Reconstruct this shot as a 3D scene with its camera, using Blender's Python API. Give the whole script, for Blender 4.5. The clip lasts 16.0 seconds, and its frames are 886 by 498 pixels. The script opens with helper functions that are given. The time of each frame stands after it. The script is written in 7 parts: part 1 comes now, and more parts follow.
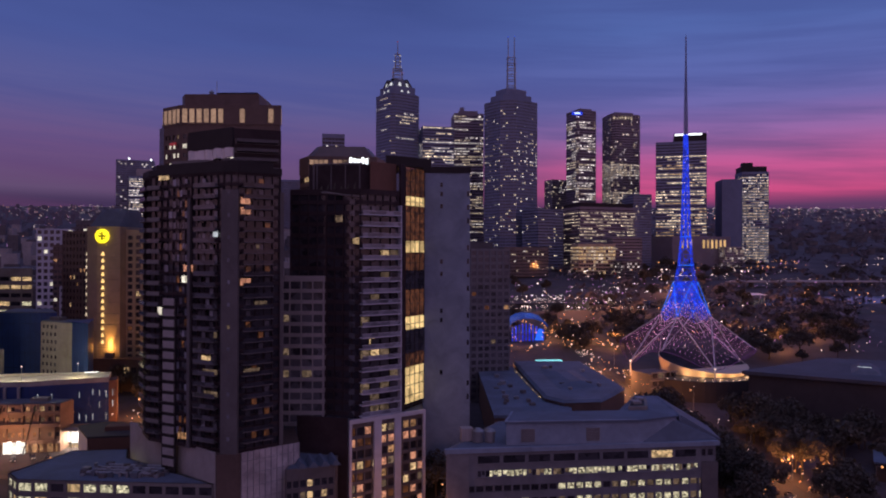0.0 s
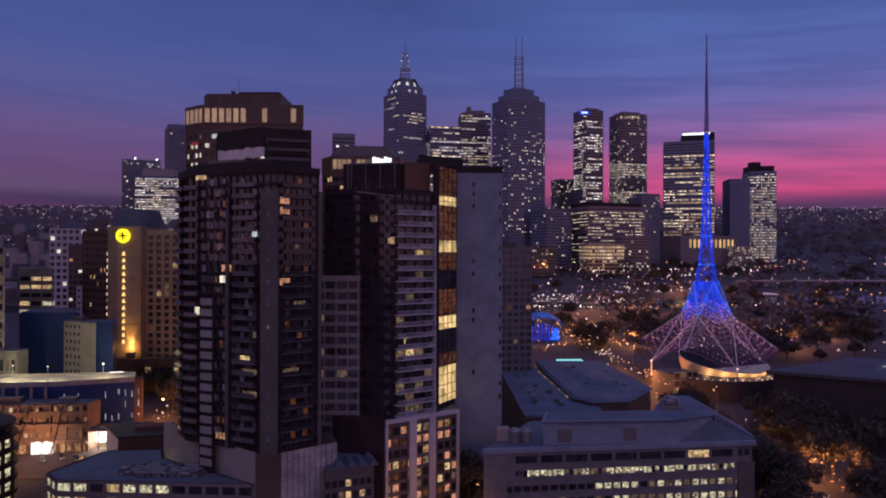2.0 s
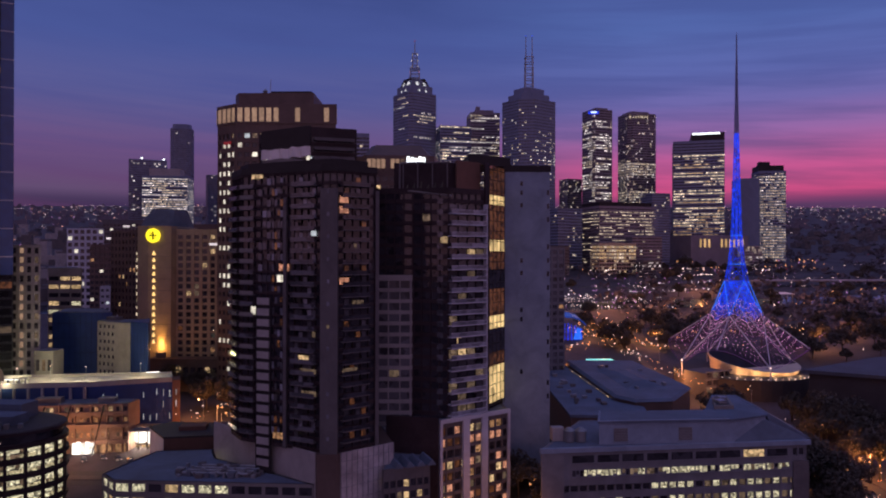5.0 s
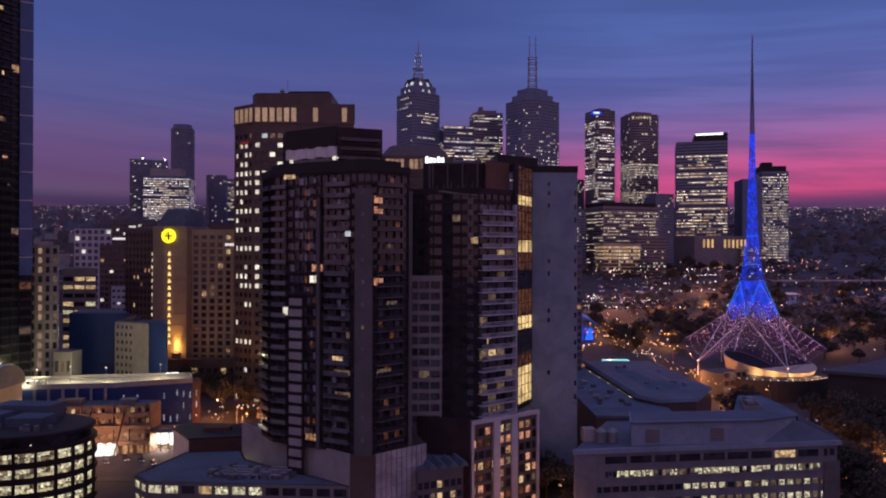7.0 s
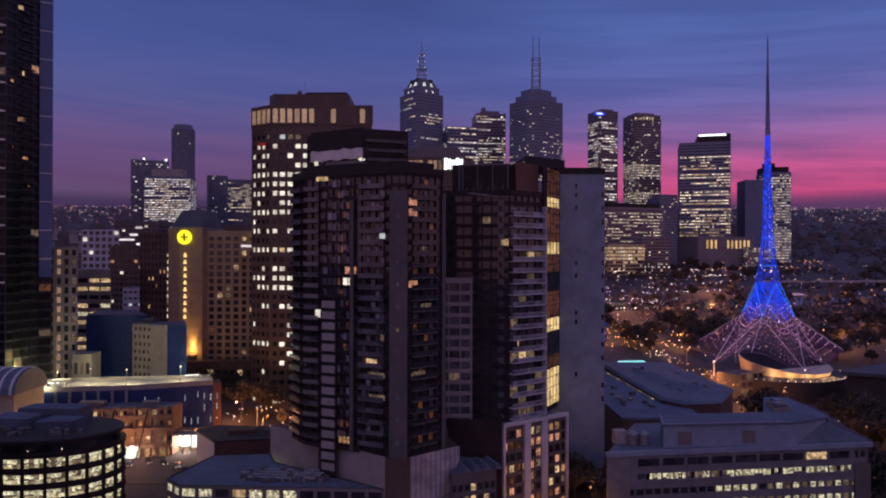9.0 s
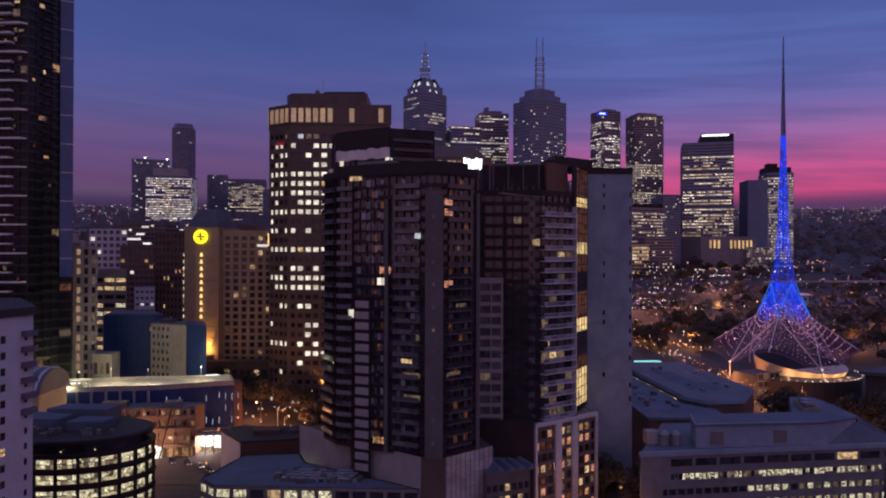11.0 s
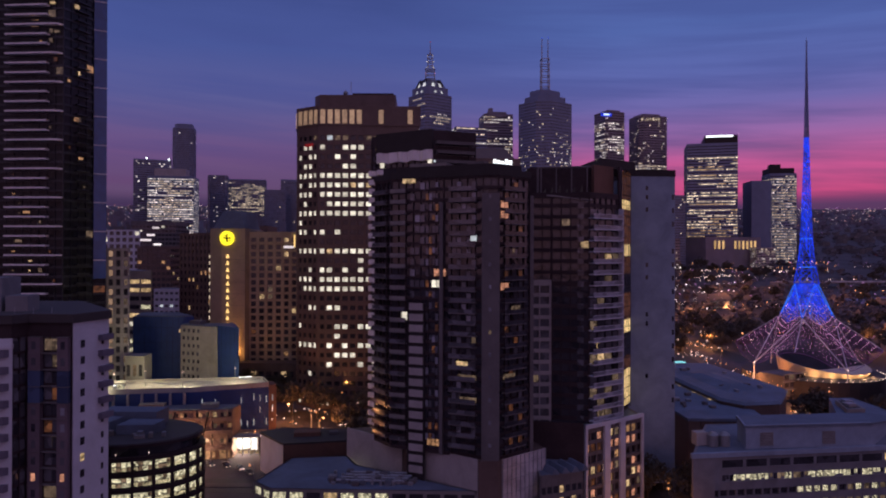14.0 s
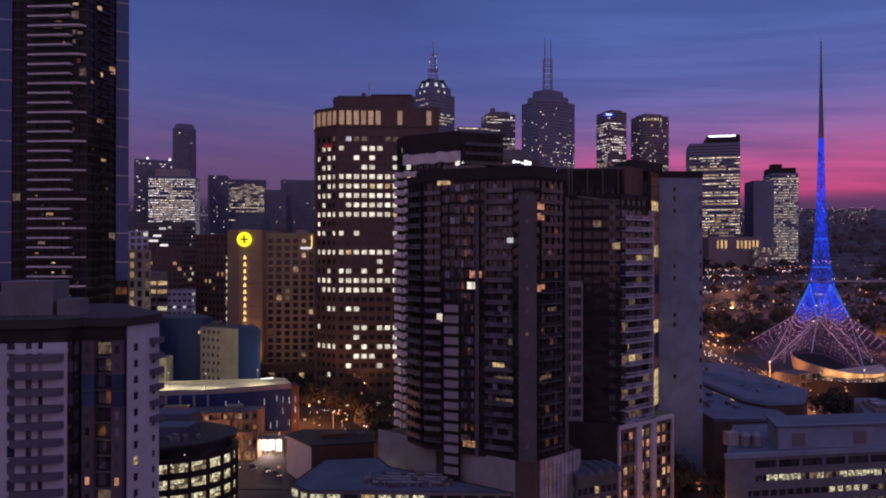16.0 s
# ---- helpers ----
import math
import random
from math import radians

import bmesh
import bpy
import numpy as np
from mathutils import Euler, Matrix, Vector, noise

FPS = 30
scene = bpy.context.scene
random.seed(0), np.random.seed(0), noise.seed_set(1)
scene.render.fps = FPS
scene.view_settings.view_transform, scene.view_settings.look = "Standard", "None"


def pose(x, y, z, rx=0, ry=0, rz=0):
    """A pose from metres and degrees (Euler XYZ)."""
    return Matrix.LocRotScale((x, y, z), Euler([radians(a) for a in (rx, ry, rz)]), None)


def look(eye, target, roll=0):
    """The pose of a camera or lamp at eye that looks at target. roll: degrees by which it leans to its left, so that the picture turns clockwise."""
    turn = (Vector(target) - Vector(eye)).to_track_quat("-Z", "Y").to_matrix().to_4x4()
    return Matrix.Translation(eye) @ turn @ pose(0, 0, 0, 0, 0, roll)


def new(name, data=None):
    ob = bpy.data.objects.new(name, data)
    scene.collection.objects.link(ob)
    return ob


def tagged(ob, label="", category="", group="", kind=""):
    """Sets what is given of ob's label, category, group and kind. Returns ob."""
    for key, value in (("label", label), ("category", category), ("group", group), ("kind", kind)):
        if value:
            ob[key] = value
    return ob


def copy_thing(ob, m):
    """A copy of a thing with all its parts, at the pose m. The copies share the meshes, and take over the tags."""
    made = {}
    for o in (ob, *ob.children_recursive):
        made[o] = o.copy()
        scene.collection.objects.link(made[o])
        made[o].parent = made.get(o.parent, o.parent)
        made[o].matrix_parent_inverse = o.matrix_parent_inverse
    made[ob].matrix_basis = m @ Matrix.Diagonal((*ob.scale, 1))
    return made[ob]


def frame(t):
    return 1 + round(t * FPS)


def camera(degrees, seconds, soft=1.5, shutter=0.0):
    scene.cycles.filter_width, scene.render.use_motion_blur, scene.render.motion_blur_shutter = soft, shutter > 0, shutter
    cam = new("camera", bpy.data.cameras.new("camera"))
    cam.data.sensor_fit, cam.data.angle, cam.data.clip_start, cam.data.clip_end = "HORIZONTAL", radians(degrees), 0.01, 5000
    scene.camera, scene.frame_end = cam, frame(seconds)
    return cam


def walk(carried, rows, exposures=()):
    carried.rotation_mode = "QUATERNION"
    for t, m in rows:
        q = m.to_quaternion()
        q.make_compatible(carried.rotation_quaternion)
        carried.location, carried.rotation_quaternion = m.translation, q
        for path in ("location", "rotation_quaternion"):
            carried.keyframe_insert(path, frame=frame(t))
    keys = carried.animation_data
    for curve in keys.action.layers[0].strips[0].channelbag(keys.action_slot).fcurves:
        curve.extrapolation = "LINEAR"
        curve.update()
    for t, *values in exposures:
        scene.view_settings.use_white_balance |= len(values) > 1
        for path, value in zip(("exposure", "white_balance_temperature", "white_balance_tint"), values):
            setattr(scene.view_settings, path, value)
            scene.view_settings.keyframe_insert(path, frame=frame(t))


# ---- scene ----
cam = camera(64.7, 16.0, soft=2.0)
METRES, EYE, TILT, LEAN, TURN = 84.0, 69.8, 0.0, 0.0, 0.0
ROWS = [
    (0.0, 0.0, 0.0, 0.0, -0.0, 0.25, -0.17),
    (0.5, -0.0265, 0.0008, 0.0005, 0.01, 0.23, -0.17),
    (1.0, -0.0588, 0.0022, 0.0005, 0.01, 0.23, -0.16),
    (1.5, -0.0891, 0.0025, 0.0008, 0.01, 0.23, -0.16),
    (2.0, -0.1235, 0.0034, 0.0004, 0.01, 0.21, -0.15),
    (2.5, -0.1552, 0.0041, -0.0, -0.03, 0.21, -0.14),
    (3.0, -0.1893, 0.0055, -0.0013, -0.03, 0.21, -0.12),
    (3.5, -0.2196, 0.0066, -0.0018, -0.04, 0.19, -0.12),
    (4.0, -0.2525, 0.0072, -0.0022, -0.05, 0.19, -0.12),
    (6.5, -0.4051, 0.0153, -0.0024, -0.37, 0.23, -0.12),
    (7.0, -0.4352, 0.0166, -0.0018, -0.45, 0.23, -0.13),
    (7.5, -0.4633, 0.0185, -0.0, -0.52, 0.25, -0.13),
    (8.0, -0.4944, 0.0202, 0.0017, -0.59, 0.25, -0.12),
    (8.5, -0.5234, 0.0214, 0.0025, -0.68, 0.26, -0.12),
    (9.0, -0.5547, 0.0234, 0.0038, -0.76, 0.26, -0.12),
    (11.5, -0.7096, 0.0291, 0.0049, -1.16, 0.23, -0.18),
    (12.0, -0.7426, 0.0293, 0.0058, -1.23, 0.25, -0.18),
    (12.5, -0.7724, 0.0294, 0.0071, -1.35, 0.26, -0.19),
    (13.0, -0.8062, 0.0299, 0.0086, -1.44, 0.25, -0.19),
    (13.5, -0.837, 0.0298, 0.0099, -1.52, 0.22, -0.17),
    (14.0, -0.8709, 0.0297, 0.0108, -1.63, 0.25, -0.15),
    (14.5, -0.9023, 0.0295, 0.0118, -1.72, 0.24, -0.13),
    (15.0, -0.9365, 0.029, 0.0135, -1.82, 0.25, -0.11),
    (15.5, -0.9669, 0.0294, 0.0154, -1.92, 0.25, -0.08),
    (16.0, -0.9987, 0.0306, 0.0177, -2.0, 0.22, -0.05),
]
walk(cam, [(t, pose(0, 0, EYE, TILT, LEAN, TURN) @ pose(METRES * x, METRES * y, METRES * z, 90 + pitch, roll, yaw)) for t, x, y, z, yaw, pitch, roll in ROWS])

# ---- world and light ----
def lin(r, g, b):
    return tuple(((c / 255) / 12.92 if c <= 10 else ((c / 255 + 0.055) / 1.055) ** 2.4) for c in (r, g, b)) + (1.0,)


def node(nt, kind, **values):
    n = nt.nodes.new(kind)
    for k, v in values.items():
        if k in ("operation", "blend_type", "data_type", "noise_dimensions", "feature", "distance"):
            if k == "operation":
                n.operation = v
            elif k == "blend_type":
                n.blend_type = v
            elif k == "data_type":
                n.data_type = v
            elif k == "noise_dimensions":
                n.noise_dimensions = v
            elif k == "feature":
                n.feature = v
        else:
            n.inputs[k.replace("_", " ")].default_value = v
    return n


def ramp(nt, fac, stops, mode="LINEAR"):
    r = nt.nodes.new("ShaderNodeValToRGB")
    r.color_ramp.interpolation = mode
    el = r.color_ramp.elements
    while len(el) < len(stops):
        el.new(0.5)
    for e, (p, c) in zip(el, stops):
        e.position = p
        e.color = c if len(c) == 4 else (*c, 1)
    nt.links.new(fac, r.inputs[0])
    return r.outputs[0]


def math_node(nt, op, a, b=None, c=None, clamp=False):
    n = nt.nodes.new("ShaderNodeMath")
    n.operation, n.use_clamp = op, clamp
    for i, v in enumerate((a, b, c)):
        if v is None:
            continue
        if isinstance(v, (int, float)):
            n.inputs[i].default_value = v
        else:
            nt.links.new(v, n.inputs[i])
    return n.outputs[0]


def mix_col(nt, fac, a, b, kind="MIX"):
    n = nt.nodes.new("ShaderNodeMix")
    n.data_type, n.blend_type = "RGBA", kind
    for s, v in ((n.inputs[0], fac), (n.inputs[6], a), (n.inputs[7], b)):
        if isinstance(v, (int, float)):
            s.default_value = v
        elif isinstance(v, tuple):
            s.default_value = v
        else:
            nt.links.new(v, s)
    return n.outputs[2]


def dusk_sky():
    """Blue dusk overhead, violet low on the left, pink cloud streaks low on the right."""
    world = bpy.data.worlds.new("dusk")
    scene.world = world
    world.use_nodes = True
    nt = world.node_tree
    nt.nodes.clear()
    co = nt.nodes.new("ShaderNodeTexCoord")
    sep = nt.nodes.new("ShaderNodeSeparateXYZ")
    nt.links.new(co.outputs["Generated"], sep.inputs[0])
    az = math_node(nt, "ARCTAN2", sep.outputs[0], sep.outputs[1])
    el = math_node(nt, "ARCSINE", sep.outputs[2])
    # cloud streaks, long and thin along the horizon
    comb = nt.nodes.new("ShaderNodeCombineXYZ")
    nt.links.new(math_node(nt, "MULTIPLY", az, 2.3), comb.inputs[0])
    nt.links.new(math_node(nt, "ADD", math_node(nt, "MULTIPLY", el, 34.0), math_node(nt, "MULTIPLY", az, 2.0)), comb.inputs[1])
    n1 = node(nt, "ShaderNodeTexNoise", Scale=1.0, Detail=5.0, Roughness=0.55, Distortion=0.25)
    nt.links.new(comb.outputs[0], n1.inputs["Vector"])
    comb2 = nt.nodes.new("ShaderNodeCombineXYZ")
    nt.links.new(math_node(nt, "MULTIPLY", az, 3.0), comb2.inputs[0])
    nt.links.new(math_node(nt, "ADD", math_node(nt, "MULTIPLY", el, 13.0), math_node(nt, "MULTIPLY", az, 1.0)), comb2.inputs[1])
    n2 = node(nt, "ShaderNodeTexNoise", Scale=1.0, Detail=4.0, Roughness=0.5, Distortion=0.1)
    nt.links.new(comb2.outputs[0], n2.inputs["Vector"])
    e01 = math_node(nt, "DIVIDE", el, 1.5708, clamp=True)
    left = ramp(nt, e01, [(0.0, lin(58, 44, 70)), (0.041, lin(66, 50, 84)), (0.05, lin(98, 76, 112)), (0.085, lin(108, 80, 128)), (0.13, lin(92, 92, 149)),
                          (0.175, lin(72, 86, 150)), (0.24, lin(57, 71, 130)), (0.4, lin(102, 112, 174)), (1.0, lin(104, 122, 188))])
    right = ramp(nt, e01, [(0.0, lin(70, 48, 76)), (0.04, lin(84, 56, 94)), (0.044, lin(150, 64, 112)), (0.049, lin(204, 78, 130)), (0.075, lin(196, 90, 148)), (0.1, lin(152, 104, 166)),
                           (0.125, lin(112, 104, 170)), (0.15, lin(94, 104, 172)), (0.19, lin(82, 103, 170)), (0.24, lin(76, 95, 160)), (0.4, lin(102, 112, 174)), (1.0, lin(104, 122, 188))])
    dark = ramp(nt, e01, [(0.0, lin(66, 50, 76)), (0.05, lin(104, 64, 106)), (0.1, lin(82, 78, 134)), (0.14, lin(74, 82, 146)), (0.2, lin(68, 82, 146)), (0.24, lin(70, 82, 144)), (1.0, lin(128, 132, 168))])
    side = nt.nodes.new("ShaderNodeMapRange")
    side.interpolation_type = "SMOOTHSTEP"
    nt.links.new(az, side.inputs[0])
    for i, v in ((1, -0.12), (2, 0.34)):
        side.inputs[i].default_value = v
    col = mix_col(nt, side.outputs[0], left, right)
    streak = ramp(nt, n1.outputs["Fac"], [(0.42, (0, 0, 0)), (0.62, (1, 1, 1))])
    soft_cloud = ramp(nt, n2.outputs["Fac"], [(0.4, (0, 0, 0)), (0.7, (1, 1, 1))])
    col = mix_col(nt, math_node(nt, "MULTIPLY", streak, 0.56), col, dark)
    lift = mix_col(nt, math_node(nt, "MULTIPLY", soft_cloud, 0.28), col, lin(84, 98, 168))
    high = nt.nodes.new("ShaderNodeMapRange")
    nt.links.new(el, high.inputs[0])
    for i, v in ((1, 0.2), (2, 0.3)):
        high.inputs[i].default_value = v
    col = mix_col(nt, high.outputs[0], col, lift)
    # the grey-violet evening sky on the far side of the dome
    turn = nt.nodes.new("ShaderNodeMapRange")
    turn.interpolation_type = "SMOOTHSTEP"
    nt.links.new(math_node(nt, "ABSOLUTE", az), turn.inputs[0])
    for i, v in ((1, 0.8), (2, 1.7)):
        turn.inputs[i].default_value = v
    col = mix_col(nt, turn.outputs[0], col, ramp(nt, e01, [(0.0, lin(170, 120, 138)), (0.15, lin(158, 127, 162)), (1.0, lin(110, 127, 188))]))
    back = nt.nodes.new("ShaderNodeBackground")
    nt.links.new(col, back.inputs[0])
    back.inputs[1].default_value = 1.0
    out = nt.nodes.new("ShaderNodeOutputWorld")
    nt.links.new(back.outputs[0], out.inputs[0])


dusk_sky()


def lamp(name, place, colour, watts, radius=0.5, aim=None, cone=80, blend=0.6):
    data = bpy.data.lights.new(name, "SPOT" if aim else "POINT")
    data.energy, data.color, data.shadow_soft_size = watts, colour, radius
    if aim:
        data.spot_size, data.spot_blend = radians(cone), blend
    ob = new(name, data)
    ob.matrix_world = look(place, aim) if aim else Matrix.Translation(place)
    return ob


# ---- materials ----
MATS = {}


def surface(name, colour, rough=0.7, metal=0.0, var=0.25, fine=3.0, coarse=0.15, bump=0.15, spec=0.4, stain=0.3, by_piece=0.0):
    """A weathered surface: fine grain, broad stains, a little relief."""
    m = bpy.data.materials.new(name)
    m.use_nodes = True
    nt = m.node_tree
    b = nt.nodes["Principled BSDF"]
    geo = nt.nodes.new("ShaderNodeNewGeometry")
    fine_n = node(nt, "ShaderNodeTexNoise", Scale=fine, Detail=4.0, Roughness=0.6)
    coarse_n = node(nt, "ShaderNodeTexNoise", Scale=coarse, Detail=5.0, Roughness=0.65, Distortion=0.6)
    for n in (fine_n, coarse_n):
        nt.links.new(geo.outputs["Position"], n.inputs["Vector"])
    c = tuple(colour[:3])
    lo = tuple(max(0, v * (1 - var)) for v in c) + (1,)
    hi = tuple(min(1, v * (1 + var)) for v in c) + (1,)
    col = mix_col(nt, fine_n.outputs["Fac"], lo, hi)
    dirt = ramp(nt, coarse_n.outputs["Fac"], [(0.35, (1 - stain, 1 - stain, 1 - stain)), (0.65, (1, 1, 1))])
    col = mix_col(nt, 1.0, col, dirt, "MULTIPLY")
    if by_piece:
        info = nt.nodes.new("ShaderNodeObjectInfo")
        pv = ramp(nt, info.outputs["Random"], [(0, (1 - by_piece,) * 3), (1, (1, 1, 1))])
        col = mix_col(nt, 1.0, col, pv, "MULTIPLY")
    nt.links.new(col, b.inputs["Base Color"])
    b.inputs["Metallic"].default_value = metal
    b.inputs["Specular IOR Level"].default_value = spec
    r = nt.nodes.new("ShaderNodeMapRange")
    nt.links.new(coarse_n.outputs["Fac"], r.inputs[0])
    r.inputs[3].default_value, r.inputs[4].default_value = max(0.03, rough - 0.12), min(1, rough + 0.12)
    nt.links.new(r.outputs[0], b.inputs["Roughness"])
    if bump:
        bp = node(nt, "ShaderNodeBump", Strength=bump, Distance=0.05)
        nt.links.new(fine_n.outputs["Fac"], bp.inputs["Height"])
        nt.links.new(bp.outputs[0], b.inputs["Normal"])
    MATS[name] = m
    return m


def glazing(name, tint, rough=0.07, wave=0.12, spec=0.6, lo=0.35, hi=1.7):
    """Dark window glass that mirrors the sky, each pane a little out of true."""
    m = bpy.data.materials.new(name)
    m.use_nodes = True
    nt = m.node_tree
    b = nt.nodes["Principled BSDF"]
    geo = nt.nodes.new("ShaderNodeNewGeometry")
    vor = node(nt, "ShaderNodeTexVoronoi", Scale=0.33)
    nt.links.new(geo.outputs["Position"], vor.inputs["Vector"])
    col = mix_col(nt, vor.outputs["Color"], tuple(v * lo for v in tint[:3]) + (1,), tuple(v * hi for v in tint[:3]) + (1,))
    nt.links.new(col, b.inputs["Base Color"])
    b.inputs["Roughness"].default_value = rough
    b.inputs["Specular IOR Level"].default_value = spec
    n = node(nt, "ShaderNodeTexNoise", Scale=0.6, Detail=2.0)
    nt.links.new(geo.outputs["Position"], n.inputs["Vector"])
    bp = node(nt, "ShaderNodeBump", Strength=wave, Distance=0.2)
    nt.links.new(n.outputs["Fac"], bp.inputs["Height"])
    nt.links.new(bp.outputs[0], b.inputs["Normal"])
    MATS[name] = m
    return m


def lit(name, colour, strength, contrast=0.5, grain=0.9, sampled=False, by_piece=0.5):
    """A lit room behind glass: uneven light, each window its own level."""
    m = bpy.data.materials.new(name)
    m.use_nodes = True
    nt = m.node_tree
    b = nt.nodes["Principled BSDF"]
    b.inputs["Base Color"].default_value = (0.03, 0.03, 0.03, 1)
    b.inputs["Roughness"].default_value = 0.12
    geo = nt.nodes.new("ShaderNodeNewGeometry")
    n = node(nt, "ShaderNodeTexVoronoi", Scale=grain)
    nt.links.new(geo.outputs["Position"], n.inputs["Vector"])
    info = nt.nodes.new("ShaderNodeObjectInfo")
    sepc = nt.nodes.new("ShaderNodeSeparateColor")
    nt.links.new(n.outputs["Color"], sepc.inputs[0])
    v = math_node(nt, "ADD", math_node(nt, "MULTIPLY", sepc.outputs[0], contrast), 1 - contrast)
    piece = math_node(nt, "ADD", math_node(nt, "MULTIPLY", info.outputs["Random"], by_piece), 1 - by_piece)
    isl = math_node(nt, "ADD", math_node(nt, "MULTIPLY", geo.outputs["Random Per Island"], by_piece), 1 - by_piece)
    s = math_node(nt, "MULTIPLY", math_node(nt, "MULTIPLY", v, math_node(nt, "MULTIPLY", piece, isl)), strength)
    b.inputs["Emission Color"].default_value = (*colour[:3], 1)
    nt.links.new(s, b.inputs["Emission Strength"])
    if not sampled:
        m.cycles.emission_sampling = "NONE"
    MATS[name] = m
    return m


surface("concrete", (0.34, 0.32, 0.33), 0.85, var=0.12, stain=0.25)
surface("concrete_dark", (0.13, 0.12, 0.13), 0.85, var=0.15)
surface("white_render", (0.5, 0.52, 0.61), 0.7, var=0.08, stain=0.18)
surface("beige_stone", (0.42, 0.36, 0.27), 0.8, var=0.14, stain=0.2)
surface("brown_granite", (0.12, 0.083, 0.076), 0.5, var=0.2, stain=0.3)
surface("dark_cladding", (0.048, 0.034, 0.04), 0.6, var=0.25, stain=0.4, fine=1.0, spec=0.15)
surface("black_metal", (0.03, 0.026, 0.03), 0.55, var=0.3, spec=0.2)
surface("grey_metal", (0.3, 0.31, 0.34), 0.45, metal=0.5, var=0.15)
surface("blue_panel", (0.02, 0.05, 0.19), 0.5, var=0.18, stain=0.25, fine=0.5)
surface("concrete_grey", (0.2, 0.19, 0.19), 0.85, var=0.12, stain=0.25)
surface("roof_membrane", (0.12, 0.155, 0.225), 0.8, var=0.14, stain=0.35, fine=0.8, coarse=0.08)
surface("roof_dark", (0.13, 0.15, 0.19), 0.8, var=0.2, stain=0.4, fine=0.8, coarse=0.08)
surface("asphalt", (0.05, 0.048, 0.048), 0.75, var=0.25, stain=0.3)
# distance haze is mixed into the colours of far roofs and ground
surface("hazy_far_town", (0.16, 0.145, 0.19), 0.9, var=0.15, stain=0.3, fine=0.1, coarse=0.01)
surface("soil_grass_haze", (0.085, 0.073, 0.088), 0.95, var=0.4, stain=0.5, fine=0.4, coarse=0.02)
surface("cream_wall", (0.6, 0.5, 0.38), 0.75, var=0.08, stain=0.15)
surface("bluestone", (0.052, 0.045, 0.05), 0.8, var=0.2, stain=0.3)
surface("gallery_roof", (0.085, 0.09, 0.12), 0.8, var=0.2, stain=0.4, fine=0.8, coarse=0.05)
surface("mauve_render", (0.13, 0.12, 0.17), 0.75, var=0.1, stain=0.2)
surface("arcade_wall", (0.24, 0.17, 0.14), 0.85, var=0.15, stain=0.3)
surface("brick_red", (0.16, 0.085, 0.065), 0.85, var=0.2, stain=0.25)
surface("bark", (0.09, 0.07, 0.05), 0.95, var=0.3)
# far tree canopy, paled towards violet to carry the haze
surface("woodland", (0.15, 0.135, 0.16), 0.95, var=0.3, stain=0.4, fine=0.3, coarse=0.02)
surface("hotel_stone", (0.37, 0.3, 0.22), 0.8, var=0.14, stain=0.25)
surface("grey_stone", (0.34, 0.315, 0.29), 0.8, var=0.12, stain=0.3)
surface("office_concrete", (0.18, 0.185, 0.215), 0.85, var=0.12, stain=0.3)
surface("giant_panel", (0.03, 0.034, 0.046), 0.35, metal=0.2, var=0.3)
surface("pale_concrete", (0.23, 0.29, 0.395), 0.8, var=0.1, stain=0.3)
surface("dim_paving", (0.09, 0.078, 0.075), 0.8, var=0.3, stain=0.5, coarse=0.06)
surface("leaf", (0.105, 0.095, 0.08), 0.8, var=0.4, stain=0.4, fine=0.8, by_piece=0.4)
surface("bay_render", (0.13, 0.1, 0.125), 0.7, var=0.12, stain=0.25)
surface("pale_panel", (0.72, 0.7, 0.72), 0.6, var=0.06, stain=0.15)
surface("channel_glass", (0.5, 0.47, 0.5), 0.35, var=0.2, stain=0.45, fine=0.6)
surface("needle_steel", (0.2, 0.24, 0.44), 0.45, metal=0.2, var=0.1)
surface("strut_steel", (0.46, 0.45, 0.54), 0.5, metal=0.3, var=0.1)
surface("water", (0.015, 0.02, 0.03), 0.12, var=0.2, stain=0.2, spec=0.6)
# wall colours of the far towers, with blue distance haze tinted in
surface("tower_grey_haze", (0.15, 0.19, 0.31), 0.55, var=0.1, stain=0.2, coarse=0.05)
surface("tower_brown_haze", (0.2, 0.18, 0.225), 0.55, var=0.1, stain=0.2, coarse=0.05)
surface("car_paint", (0.3, 0.3, 0.32), 0.25, metal=0.4, var=0.05, by_piece=0.8)
surface("rubber", (0.02, 0.02, 0.02), 0.8)
glazing("glass_dark", (0.034, 0.033, 0.043))
glazing("glass_grey", (0.09, 0.09, 0.11), rough=0.12)
glazing("giant_glass", (0.012, 0.013, 0.018), rough=0.16, spec=0.2)
# edge glass: its own blue plus a sky reflection, both in the tint
glazing("glass_edge", (0.022, 0.075, 0.23), rough=0.14, wave=0.03, lo=0.85, hi=1.15)
glazing("glass_pale", (0.2, 0.21, 0.26), rough=0.2)
glazing("glass_slate", (0.045, 0.065, 0.13), rough=0.15)
lit("lit_white", (1.0, 0.9, 0.74), 1.9, by_piece=0.45)
lit("lit_office", (1.0, 0.88, 0.58), 1.25, contrast=0.92, grain=1.7, by_piece=0.3)
lit("lit_open_office", (1.0, 0.9, 0.6), 1.4, contrast=0.95, grain=1.9, by_piece=0.35)
lit("lit_clutter", (1.0, 0.84, 0.5), 1.1, contrast=1.0, grain=2.6, by_piece=0.5)
lit("lit_amber_far", (1.0, 0.6, 0.25), 1.5, contrast=0.3, by_piece=0.5)
lit("lit_suburb", (1.0, 0.8, 0.78), 2.6, contrast=0.1, by_piece=0.8)
lit("lit_suburb_warm", (1.0, 0.46, 0.36), 2.0, contrast=0.1, by_piece=0.8)
